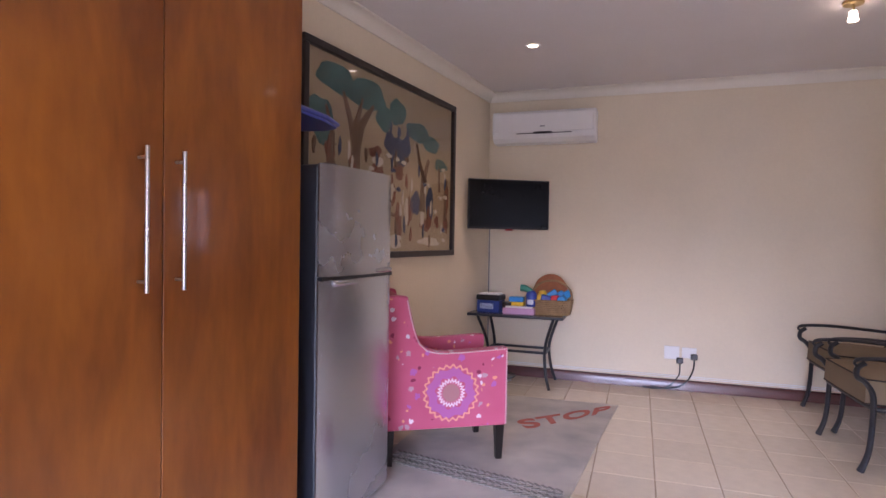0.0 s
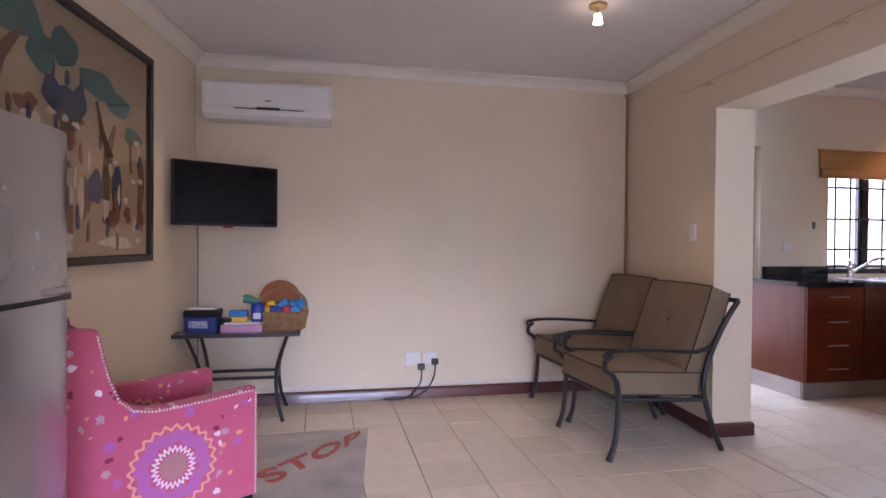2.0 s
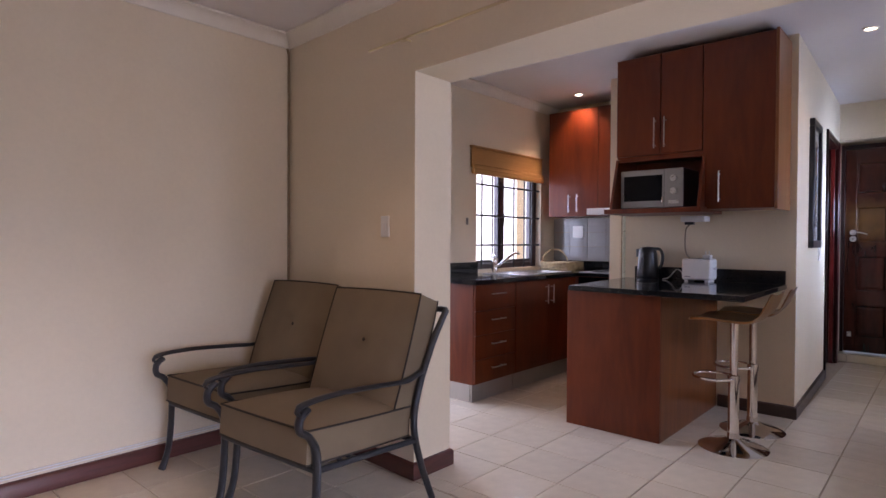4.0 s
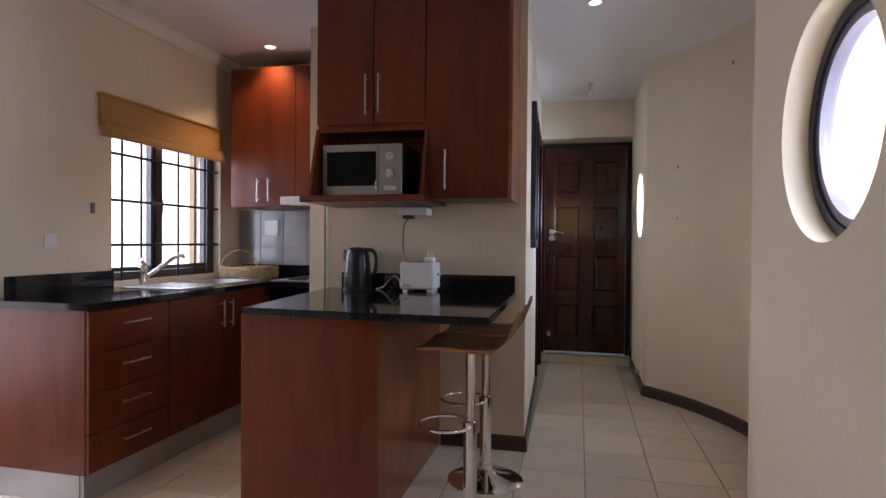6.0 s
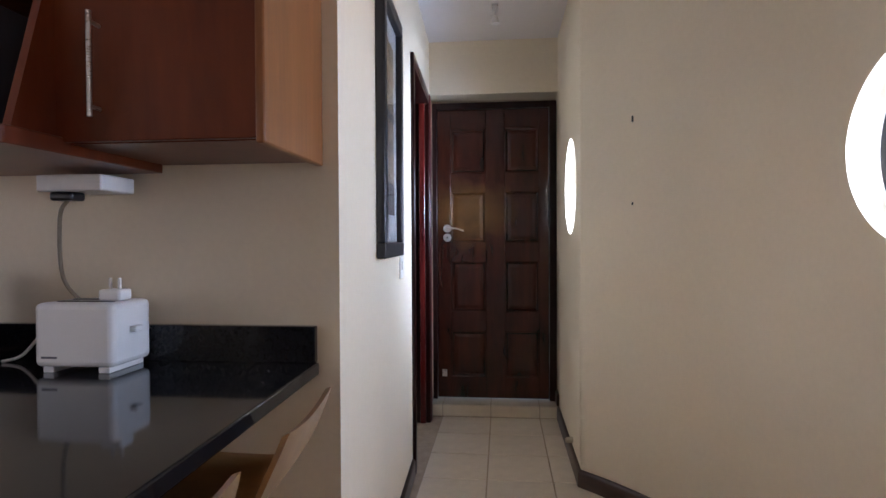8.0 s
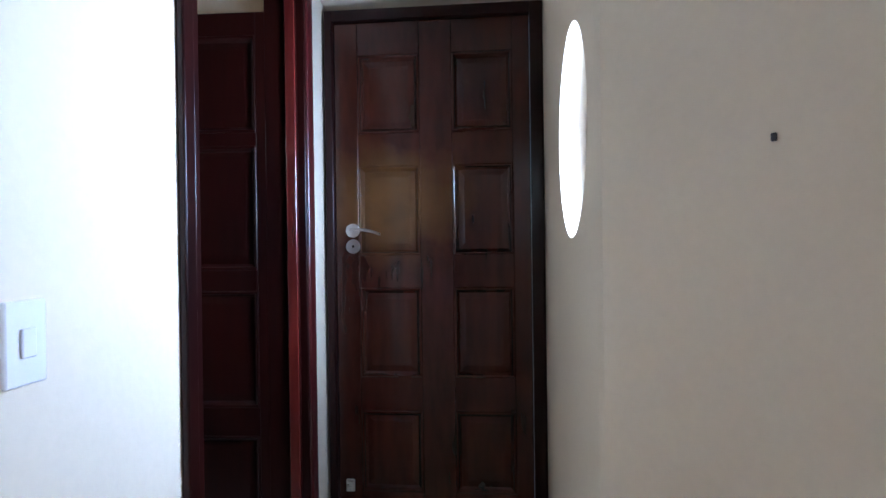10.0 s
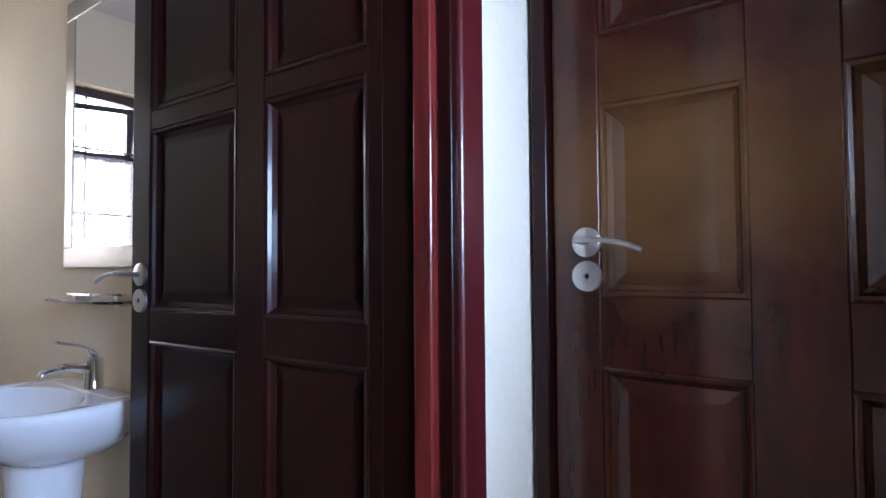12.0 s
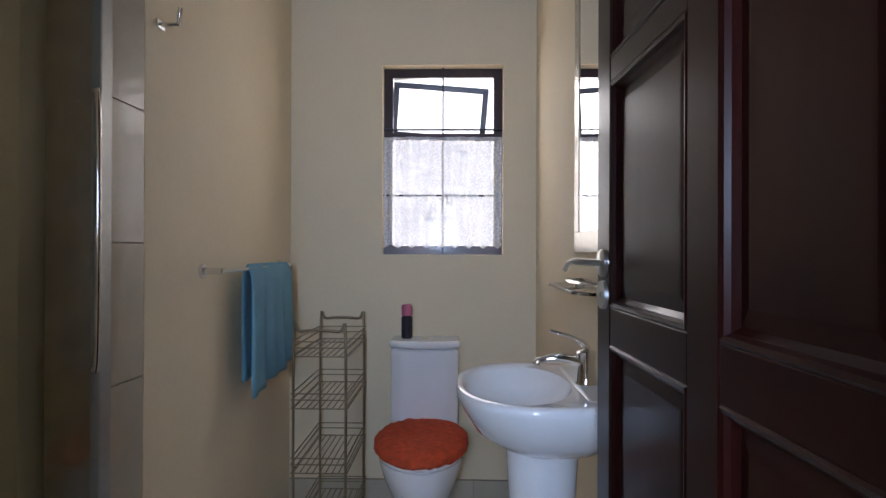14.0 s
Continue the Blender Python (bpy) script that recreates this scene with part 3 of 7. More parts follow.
def armchair():
    """Upholstered tub chair; x ahead of the sitter, y to the sitter's left."""
    pink = fabric()
    a = thing("armchair", (-1.475, 3.118, 0), 32, "pink floral upholstered armchair with nailhead trim and dark legs", "armchair")
    D, W, T = 0.67, 0.50, 0.07
    side = [(-D, 0.20), (0.0, 0.20), (0.0, 0.615), (-0.06, 0.612), (-0.25, 0.602), (-0.37, 0.60), (-0.435, 0.615), (-0.475, 0.65), (-0.505, 0.72), (-0.525, 0.80), (-0.545, 0.89), (-0.60, 0.895), (-D, 0.89)]
    part("arm", side_prism(side, 0.0, T, 0.006), pink, a)
    part("arm", side_prism(side, W - T, W, 0.006), pink, a)
    # backrest is pink print too; the red shade on it is painted in
    part("backrest", side_prism([(-D + 0.012, 0.2), (-D + 0.13, 0.2), (-D + 0.13, 0.60), (-D + 0.1, 0.885), (-D + 0.012, 0.885)], T + 0.001, W - T - 0.001, 0.01), mat("shaded_pink_cloth", (0.34, 0.035, 0.06), 0.8, 0, 0.3, 22, 0.3, 300, second=(0.46, 0.14, 0.18)), a, "pink backrest with its deep red shade put into the colour")
    part("seat_base", box(-D + 0.131, T + 0.001, 0.2, -0.015, W - T - 0.001, 0.34, 0.008), pink, a)
    # seat takes the same colour, with the shade inside the chair painted in
    part("seat_cushion", box(-D + 0.132, T + 0.004, 0.341, -0.005, W - T - 0.004, 0.46, 0.03, 4), mat("shaded_pink_cloth", (0.3, 0.03, 0.045)), a, "pink seat cushion with its deep red shade put into the colour")
    studs = mat("white_studs", (0.75, 0.70, 0.66), 0.3, 0.2)
    line = [Vector((x, 0, z)) for x, z in ((-0.007, 0.21), (-0.007, 0.608), (-0.06, 0.605), (-0.25, 0.595), (-0.37, 0.592), (-0.44, 0.607), (-0.483, 0.645), (-0.513, 0.72), (-0.533, 0.80), (-0.55, 0.88))]
    bm = bmesh.new()
    for p, q in zip(line, line[1:]):
        n = max(1, round((q - p).length / 0.0125))
        for i in range(n):
            c = p + (q - p) * (i / n)
            tmp = Matrix.Translation((c.x, -0.001, c.z))
            bmesh.ops.create_icosphere(bm, subdivisions=1, radius=0.0048, matrix=tmp)
    part("nailhead_trim", bm, studs, a, "row of white nailheads")
    leg = mat("black_lacquer", (0.012, 0.009, 0.008), 0.3, 0, 0.2, 8, 0.03, 90)
    for x, y in ((-0.035, 0.035), (-0.035, W - 0.035), (-D + 0.04, 0.035), (-D + 0.04, W - 0.035)):
        bm = box(x - 0.024, y - 0.024, 0.0, x + 0.024, y + 0.024, 0.199)
        for v in bm.verts:
            if v.co.z < 0.05:
                v.co.x, v.co.y = x + (v.co.x - x) * 0.62, y + (v.co.y - y) * 0.62
        part("leg", bm, leg, a, "tapered black leg")


def mixcol(n, l, fac, a, b):
    m = n.new("ShaderNodeMix")
    m.data_type = "RGBA"
    l.new(fac, m.inputs[0])
    for sock, v in ((m.inputs[6], a), (m.inputs[7], b)):
        if isinstance(v, tuple):
            sock.default_value = (*v, 1)
        else:
            l.new(v, sock)
    return m.outputs[2]


def mathn(n, l, op, a, b=None, c=None):
    m = n.new("ShaderNodeMath")
    m.operation = op
    for i, v in enumerate((a, b, c)):
        if v is None:
            continue
        if isinstance(v, (int, float)):
            m.inputs[i].default_value = v
        else:
            l.new(v, m.inputs[i])
    return m.outputs[0]


def fabric():
    """Printed pink cloth: a medallion with petals and scattered sprigs, in the chair's x and z."""
    m = bpy.data.materials.new("pink_print")
    m.use_nodes = True
    n, l = m.node_tree.nodes, m.node_tree.links
    b = n["Principled BSDF"]
    tc = n.new("ShaderNodeTexCoord")
    sep = n.new("ShaderNodeSeparateXYZ")
    l.new(tc.outputs["Object"], sep.inputs[0])
    dx = mathn(n, l, "ADD", sep.outputs[0], 0.31)
    dz = mathn(n, l, "ADD", sep.outputs[2], -0.385)
    r = mathn(n, l, "SQRT", mathn(n, l, "ADD", mathn(n, l, "MULTIPLY", dx, dx), mathn(n, l, "MULTIPLY", dz, dz)))
    ang = mathn(n, l, "ARCTAN2", dz, dx)
    pet = mathn(n, l, "MULTIPLY_ADD", mathn(n, l, "SINE", mathn(n, l, "MULTIPLY", ang, 8.0)), 0.008, r)
    curl = mathn(n, l, "MULTIPLY_ADD", mathn(n, l, "SINE", mathn(n, l, "MULTIPLY", ang, 24.0)), 0.007, r)
    base_noise = n.new("ShaderNodeTexNoise")
    base_noise.inputs["Scale"].default_value = 5
    l.new(tc.outputs["Object"], base_noise.inputs["Vector"])
    col = mixcol(n, l, base_noise.outputs["Fac"], (0.52, 0.075, 0.145), (0.62, 0.13, 0.22))

    def band(val, lo, hi):
        return mathn(n, l, "MULTIPLY", mathn(n, l, "GREATER_THAN", val, lo), mathn(n, l, "LESS_THAN", val, hi))
    for scale, colour, cut in ((14, (0.76, 0.62, 0.70), 0.17), (11, (0.46, 0.12, 0.40), 0.20), (12, (0.26, 0.02, 0.07), 0.15), (13, (0.78, 0.32, 0.20), 0.13), (10, (0.50, 0.30, 0.34), 0.14)):
        v = n.new("ShaderNodeTexVoronoi")
        v.inputs["Scale"].default_value = scale
        mp = n.new("ShaderNodeMapping")
        mp.inputs["Location"].default_value = (scale * 0.37, 0.2, scale * 0.11)
        l.new(tc.outputs["Object"], mp.inputs["Vector"])
        wob = n.new("ShaderNodeTexNoise")
        wob.inputs["Scale"].default_value = 60
        l.new(tc.outputs["Object"], wob.inputs["Vector"])
        l.new(mp.outputs["Vector"], v.inputs["Vector"])
        d = mathn(n, l, "MULTIPLY_ADD", wob.outputs["Fac"], 0.35, v.outputs["Distance"])
        spot = mathn(n, l, "LESS_THAN", d, cut + 0.17)
        spot = mathn(n, l, "MULTIPLY", spot, mathn(n, l, "GREATER_THAN", r, 0.165))
        col = mixcol(n, l, spot, col, colour)
    col = mixcol(n, l, band(pet, 0.080, 0.128), col, (0.50, 0.13, 0.36))
    col = mixcol(n, l, band(curl, 0.134, 0.146), col, (0.80, 0.34, 0.24))
    col = mixcol(n, l, band(curl, 0.056, 0.070), col, (0.82, 0.64, 0.72))
    col = mixcol(n, l, mathn(n, l, "LESS_THAN", r, 0.046), col, (0.46, 0.20, 0.20))
    l.new(col, b.inputs["Base Color"])
    b.inputs["Roughness"].default_value = 0.85
    b.inputs["Sheen Weight"].default_value = 0.2
    weave = n.new("ShaderNodeTexNoise")
    weave.inputs["Scale"].default_value = 500
    l.new(tc.outputs["Object"], weave.inputs["Vector"])
    bp = n.new("ShaderNodeBump")
    bp.inputs["Strength"].default_value, bp.inputs["Distance"].default_value = 0.25, 0.002
    l.new(weave.outputs["Fac"], bp.inputs["Height"])
    l.new(bp.outputs["Normal"], b.inputs["Normal"])
    return m


armchair()

# the rug, with its lettering woven in
RUG = mat("rug_wool", (0.33, 0.32, 0.31), 0.95, 0, 0.25, 4.0, 0.6, 350, second=(0.62, 0.58, 0.52))
rug_poly = [(-0.945, 4.43), (-1.02, 3.7), (-1.10, 2.80), (-1.14, 2.35), (-1.66, 2.18), (-2.1, 2.25), (-2.13, 4.2), (-1.67, 4.40)]
rug = thing("rug", (0, 0, 0), 0, "pale grey woven wool rug with red lettering and a braided band", "rug")
part("woven_ground", prism(rug_poly, 0.001, 0.011, 0.003), RUG, rug)
word = bpy.data.curves.new("lettering", "FONT")
word.body, word.size, word.extrude, word.space_character, word.offset = "STOP", 0.36, 0.0015, 1.08, 0.011
tmp = new("lettering_tmp", word)
bpy.context.view_layer.update()
letters = bpy.data.meshes.new_from_object(tmp.evaluated_get(bpy.context.evaluated_depsgraph_get()))
bpy.data.objects.remove(tmp)
letters.materials.clear()
letters.materials.append(mat("faded_red_wool", (0.46, 0.13, 0.10), 0.95, 0, 0.15, 12, 0.5, 350))
lx = [v.co.x for v in letters.vertices]
ly = [v.co.y for v in letters.vertices]
lw, lh, lx0, ly0 = max(lx) - min(lx), max(ly) - min(ly), min(lx), min(ly)
for v in letters.vertices:
    u, w = (v.co.x - lx0) / lw, (v.co.y - ly0) / lh
    p = Vector((-1.46, 3.655)).lerp(Vector((-1.02, 4.20)), u)
    q = Vector((-1.57, 3.79)).lerp(Vector((-0.985, 4.40)), u)
    s = p.lerp(q, w)
    v.co = (s.x, s.y, 0.0125 + v.co.z)
lett = new("lettering", letters)
lett.parent = rug
tagged(lett, "faded red woven letters")
band = bmesh.new()
rnd = random.Random(4)
for row in range(4):
    for i in range(26):
        u = i / 26
        x, y = -2.05 + 0.93 * u, 3.02 - 0.20 * u - 0.045 * row
        a = 0.5 if row % 2 else -0.5
        b = box(-0.022, -0.006, 0.011, 0.022, 0.006, 0.016)
        band = join(band, moved(b, Matrix.Translation((x, y, 0)) @ Matrix.Rotation(a - 0.2, 4, "Z")))
part("braid_band", band, mat("rug_braid", (0.20, 0.195, 0.18), 0.95, 0, 0.4, 40, 0.5, 300), rug, "dark braided band")
tagged(rug.children[-1], "dark braided band", kind="stuff")

floor_cushion = single("floor_cushion", lathe([(0, 0.0), (0.24, 0.0), (0.262, 0.02), (0.24, 0.045), (0.1, 0.06), (0, 0.062)], 36), mat("woven_print", (0.10, 0.02, 0.04), 0.9, 0, 0.2, 40, 0.4, 200, second=(0.30, 0.10, 0.16)), "dark red patterned round floor cushion on the tiles", "floor cushion", (-0.97, 2.47, 0.0))


def television():
    t = thing("television", (-1.825, 4.69, 1.475), 32.3, "black flat-screen television on a wall arm in the corner", "television")
    part("casing", box(-0.345, 0.0, -0.20, 0.345, 0.035, 0.20, 0.006), BLACKP, t)
    part("screen", box(-0.335, -0.002, -0.185, 0.335, 0.001, 0.19), SCREEN, t, "dark glossy screen")
    part("logo", box(-0.03, -0.004, -0.212, 0.03, 0.015, -0.199, 0.003), mat("red_plastic", (0.35, 0.02, 0.02), 0.4), t)
    part("wall_arm", join(box(-0.08, 0.035, -0.08, 0.08, 0.06, 0.08, 0.004), tube([(0, 0.06, 0), (0.02, 0.14, 0), (-0.12, 0.33, 0)], 0.015, 8)), BLACKP, t)


television()


def air_conditioner():
    a = thing("air_conditioner", (-2.03, 5.10, 2.012), 0, "white wall-mounted air conditioner with a dark louvre", "air conditioner")
    prof = [(0, 0.0), (-0.14, 0.0), (-0.19, 0.03), (-0.205, 0.08), (-0.205, 0.21), (-0.19, 0.255), (0, 0.26)]
    body = moved(prism([(y, z) for y, z in prof], 0.0, 0.90, 0.006), Matrix(((0, 0, 1, 0), (1, 0, 0, 0), (0, 1, 0, 0), (0, 0, 0, 1))))
    a.scale.x = 0.95
    part("body", body, WHITEP, a)
    part("front_panel", box(0.02, -0.215, 0.075, 0.88, -0.2035, 0.235, 0.005), WHITEP, a)
    part("louvre", join(box(0.22, -0.217, 0.063, 0.70, -0.205, 0.068), box(0.37, -0.221, 0.060, 0.53, -0.206, 0.078, 0.003)), BLACKP, a, "dark narrow vent slit")
    part("logo", box(0.43, -0.217, 0.118, 0.47, -0.2145, 0.126), mat("grey_mark", (0.1, 0.1, 0.12), 0.4), a)
    part("grille", join(*[box(0.05, -0.15 + 0.02 * i, 0.2605, 0.85, -0.142 + 0.02 * i, 0.264) for i in range(6)]), WHITEP, a)


air_conditioner()


def picture_wall():
    """A big framed cloth painting of trees and plain figures, hung on the skewed wall."""
    p = thing("framed_painting", (west_x(4.33), 4.33, 1.065), WEST_TURN, "large framed cloth painting of trees and village figures behind glass", "painting")
    L, Hh = 1.77, 1.135
    fr = mat("dark_frame", (0.02, 0.012, 0.010), 0.35, 0, 0.2, 9, 0.05, 100)

    part("frame", join(box(0.001, -L, 0, 0.035, 0, 0.04, 0.004), box(0.001, -L, Hh - 0.04, 0.035, 0, Hh, 0.004), box(0.001, -L, 0.04, 0.035, -L + 0.04, Hh - 0.04, 0.004), box(0.001, -0.04, 0.04, 0.035, 0, Hh - 0.04, 0.004)), fr, p, "dark wooden frame")
    part("canvas", box(0.001, -L + 0.04, 0.04, 0.010, -0.04, Hh - 0.04), mat("tan_cloth", (0.27, 0.20, 0.115), 0.9, 0, 0.12, 3, 0.2, 250, second=(0.38, 0.29, 0.18)), p, "tan cloth ground")
    rnd = random.Random(11)
    browns = mat("brown_dye", (0.13, 0.07, 0.035), 0.9, 0, 0.3, 9, 0.1, 200)
    greens = mat("green_dye", (0.05, 0.13, 0.12), 0.9, 0, 0.35, 9, 0.1, 200)
    blues = mat("blue_dye", (0.035, 0.05, 0.10), 0.9, 0, 0.3, 9, 0.1, 200)
    reds = mat("rust_dye", (0.17, 0.06, 0.03), 0.9, 0, 0.3, 9, 0.1, 200)
    pale = mat("pale_dye", (0.50, 0.43, 0.33), 0.9, 0, 0.2, 9, 0.1, 200)

    def blob(u, w, ru, rw, jag=0.18, n=18, layer=0.0):
        bm = bmesh.new()
        ph = [rnd.uniform(0, 6.28) for _ in range(3)]
        vs = []
        for i in range(n):
            t = 2 * math.pi * i / n
            k = 1 + jag * (math.sin(3 * t + ph[0]) * 0.5 + math.sin(5 * t + ph[1]) * 0.35 + math.sin(2 * t + ph[2]) * 0.4)
            vs.append((u + ru * k * math.cos(t), w + rw * k * math.sin(t)))
        lo = [bm.verts.new((0.0101, -a * 0.945, b * 1.03)) for a, b in vs]
        hi = [bm.verts.new((0.0115 + layer, -a * 0.945, b * 1.03)) for a, b in vs]
        bm.faces.new(hi)
        for i in range(n):
            bm.faces.new((lo[i], lo[(i + 1) % n], hi[(i + 1) % n], hi[i]))
        bmesh.ops.recalc_face_normals(bm, faces=bm.faces[:])
        return bm

    def limb(pts, r):
        return tube([(0.0106, -a * 0.945, b * 1.03) for a, b in pts], r, 6, False, 0.12)
    # u runs from the far end, w up
    for shape in (limb([(1.38, 0.42), (1.36, 0.62), (1.30, 0.76), (1.18, 0.88)], [0.05, 0.04, 0.03, 0.016]), limb([(1.36, 0.60), (1.42, 0.75), (1.50, 0.90)], [0.04, 0.028, 0.015]), limb([(1.37, 0.62), (1.36, 0.76), (1.30, 0.90)], [0.035, 0.025, 0.014]), limb([(0.52, 0.30), (0.50, 0.52), (0.42, 0.66)], [0.045, 0.035, 0.016]), limb([(0.50, 0.5), (0.58, 0.62), (0.62, 0.74)], [0.03, 0.02, 0.012]), limb([(0.24, 0.45), (0.25, 0.62)], 0.015), limb([(1.62, 0.42), (1.60, 0.66), (1.66, 0.8)], [0.03, 0.024, 0.014]), limb([(0.14, 0.25), (0.12, 0.55)], 0.022)):
        part("tree_trunk", shape, browns, p, "brown painted trunks")
    for shape in (blob(1.55, 0.95, 0.20, 0.075), blob(1.25, 0.93, 0.22, 0.085), blob(1.05, 0.83, 0.10, 0.07), blob(0.88, 0.90, 0.10, 0.085), blob(0.60, 0.82, 0.17, 0.06), blob(0.40, 0.77, 0.15, 0.055), blob(0.22, 0.64, 0.10, 0.045), blob(1.70, 0.72, 0.11, 0.12)):
        part("tree_crown", shape, greens, p, "blue-green painted crowns")
    for shape in (blob(0.86, 0.66, 0.12, 0.09), blob(0.98, 0.70, 0.07, 0.06), blob(0.76, 0.70, 0.06, 0.07), blob(0.86, 0.78, 0.022, 0.035), blob(0.97, 0.80, 0.020, 0.035), blob(0.74, 0.79, 0.020, 0.03), blob(0.40, 0.36, 0.06, 0.11), blob(0.62, 0.35, 0.07, 0.08)):
        part("dark_figure", shape, blues, p, "dark blue plain figures")
    shapes = []
    for u, w, a, b in ((1.62, 0.55, 0.06, 0.09), (1.15, 0.62, 0.10, 0.045), (1.12, 0.50, 0.09, 0.07), (0.95, 0.40, 0.06, 0.14), (0.85, 0.22, 0.06, 0.16), (0.70, 0.30, 0.05, 0.12), (0.86, 0.54, 0.09, 0.06), (0.45, 0.22, 0.12, 0.06), (0.12, 0.22, 0.05, 0.07), (1.05, 0.2, 0.05, 0.14), (0.28, 0.24, 0.05, 0.05), (0.10, 0.42, 0.03, 0.14)):
        shapes.append(blob(u, w, a * 0.72, b * 0.8, 0.35))
    for shape in shapes:
        part("rust_figure", shape, reds, p, "rust brown plain figures")
    for shape in (blob(0.75, 0.30, 0.03, 0.08, 0.3, 16, 0.001), blob(0.52, 0.30, 0.03, 0.10, 0.3, 16, 0.001), blob(0.9, 0.10, 0.10, 0.04, 0.3, 16, 0.001), blob(0.4, 0.10, 0.16, 0.03, 0.3, 16, 0.001), blob(1.12, 0.57, 0.06, 0.03, 0.3, 16, 0.001)):
        part("pale_figure", shape, pale, p, "pale plain figures")
    for i in range(84):
        u, w = rnd.uniform(0.10, 1.78), rnd.uniform(0.10, 0.62)
        tall = rnd.random() < 0.6
        shape = blob(u, w, 0.014 if tall else 0.03, 0.045 if tall else 0.014, 0.3, 12, 0.0015 + 0.00005 * i)
        part("small_figure", shape, (reds, blues, pale, browns, pale)[i % 5], p)
    g = part("glass", box(0.020, -L + 0.04, 0.04, 0.022, -0.04, Hh - 0.04), GLASS, p, "clear picture glass")
    g.visible_shadow = False


picture_wall()


def side_table():
    t = thing("side_table", (-1.765, 4.87, 0), 0, "dark metal side table with a glazed tile top", "side table")
    part("tabletop", box(-0.375, -0.215, 0.573, 0.375, 0.215, 0.583, 0.003), mat("brown_glass_top", (0.20, 0.16, 0.14), 0.12, 0, 0.15, 8, 0, 90), t, "brown glossy top")
    part("rim", join(box(-0.39, -0.23, 0.565, 0.39, -0.215, 0.587, 0.004), box(-0.39, 0.215, 0.565, 0.39, 0.23, 0.587, 0.004), box(-0.39, -0.215, 0.565, -0.375, 0.215, 0.587, 0.004), box(0.375, -0.215, 0.565, 0.39, 0.215, 0.587, 0.004)), IRON, t)
    for sx in (-1, 1):
        for sy in (-1, 1):
            part("leg", tube(curve_pts([(sx * 0.31, sy * 0.19, 0.565), (sx * 0.255, sy * 0.14, 0.40), (sx * 0.235, sy * 0.12, 0.28), (sx * 0.25, sy * 0.15, 0.12), (sx * 0.285, sy * 0.19, 0.0)], 5), 0.012, 8), IRON, t)
    part("stretcher", join(box(-0.24, -0.125, 0.27, 0.24, -0.105, 0.288), box(-0.24, 0.105, 0.27, 0.24, 0.125, 0.288), box(-0.245, -0.12, 0.268, -0.225, 0.12, 0.29), box(0.225, -0.12, 0.268, 0.245, 0.12, 0.29)), IRON, t)


side_table()
TT = 0.583
case = thing("tool_case", (-2.00, 4.83, TT), -8, "dark blue boxed tool case with a black lid on the table", "case")
part("box", box(-0.10, -0.07, 0.0, 0.10, 0.07, 0.10, 0.006), mat("blue_card", (0.02, 0.05, 0.22), 0.4, 0, 0.2, 12, 0.02, 90), case)
part("lid", box(-0.105, -0.075, 0.1005, 0.105, 0.075, 0.145, 0.008), BLACKP, case, "black lid")
part("label", box(-0.07, -0.0725, 0.03, 0.05, -0.0705, 0.075), mat("pale_label", (0.35, 0.42, 0.55), 0.5, 0, 0.5, 60, 0, 90), case, "pale printed label")
part("cup_side", lathe([(0.04, 0), (0.045, 0.09), (0.0, 0.092)], 16, (0.145, 0.0, 0.0)), BLACKP, case)
single("paper_stack", box(-0.085, -0.05, 0, 0.085, 0.05, 0.012, 0.002), WHITEP, "small stack of white paper on the case", "paper", (-2.00, 4.83, TT + 0.146), rz=-8)
single("pink_box", box(-0.13, -0.09, 0, 0.13, 0.09, 0.048, 0.004), mat("lilac_card", (0.62, 0.35, 0.55), 0.6, 0, 0.06, 8, 0.03, 120), "flat lilac cardboard box on the table", "box", (-1.75, 4.83, TT))
single("book", box(-0.11, -0.085, 0, 0.11, 0.085, 0.014, 0.002), WHITEP, "white book lying on the lilac box", "book", (-1.75, 4.84, TT + 0.0485))
YEL = mat("yellow_plastic", (0.80, 0.50, 0.03), 0.35, 0, 0.06, 8, 0.02, 120)
BLU = mat("sky_plastic", (0.02, 0.25, 0.62), 0.35, 0, 0.06, 8, 0.02, 120)
REDP = mat("toy_red", (0.62, 0.03, 0.04), 0.35, 0, 0.06, 8, 0.02, 120)
DBL = mat("deep_blue_plastic", (0.015, 0.05, 0.34), 0.3, 0, 0.1, 8, 0.02, 120)
GRN = mat("toy_green", (0.04, 0.26, 0.20), 0.4, 0, 0.1, 8, 0.02, 120)
single("toy_brick", box(-0.065, -0.04, 0, 0.065, 0.04, 0.032, 0.005), YEL, "yellow plastic toy brick", "toy", (-1.78, 4.83, TT + 0.0627))
single("toy_brick", box(-0.06, -0.04, 0, 0.06, 0.04, 0.040, 0.008), BLU, "sky blue plastic toy brick", "toy", (-1.78, 4.83, TT + 0.095))
jug = thing("toy_jug", (-1.655, 4.81, TT + 0.0627), 0, "dark blue plastic toy jug with a green spout", "toy")
part("body", lathe([(0.0, 0), (0.042, 0), (0.046, 0.09), (0.038, 0.115), (0.02, 0.13), (0, 0.132)], 20), DBL, jug)
part("spout", tube(curve_pts([(0, 0, 0.12), (-0.05, 0, 0.145), (-0.09, 0, 0.15)], 5), [0.024] * 5 + [0.028] * 6, 10), GRN, jug, "green spout")
part("label", box(-0.025, -0.048, 0.02, 0.025, -0.044, 0.06, 0.001), mat("pale_sticker", (0.6, 0.62, 0.7), 0.5), jug)


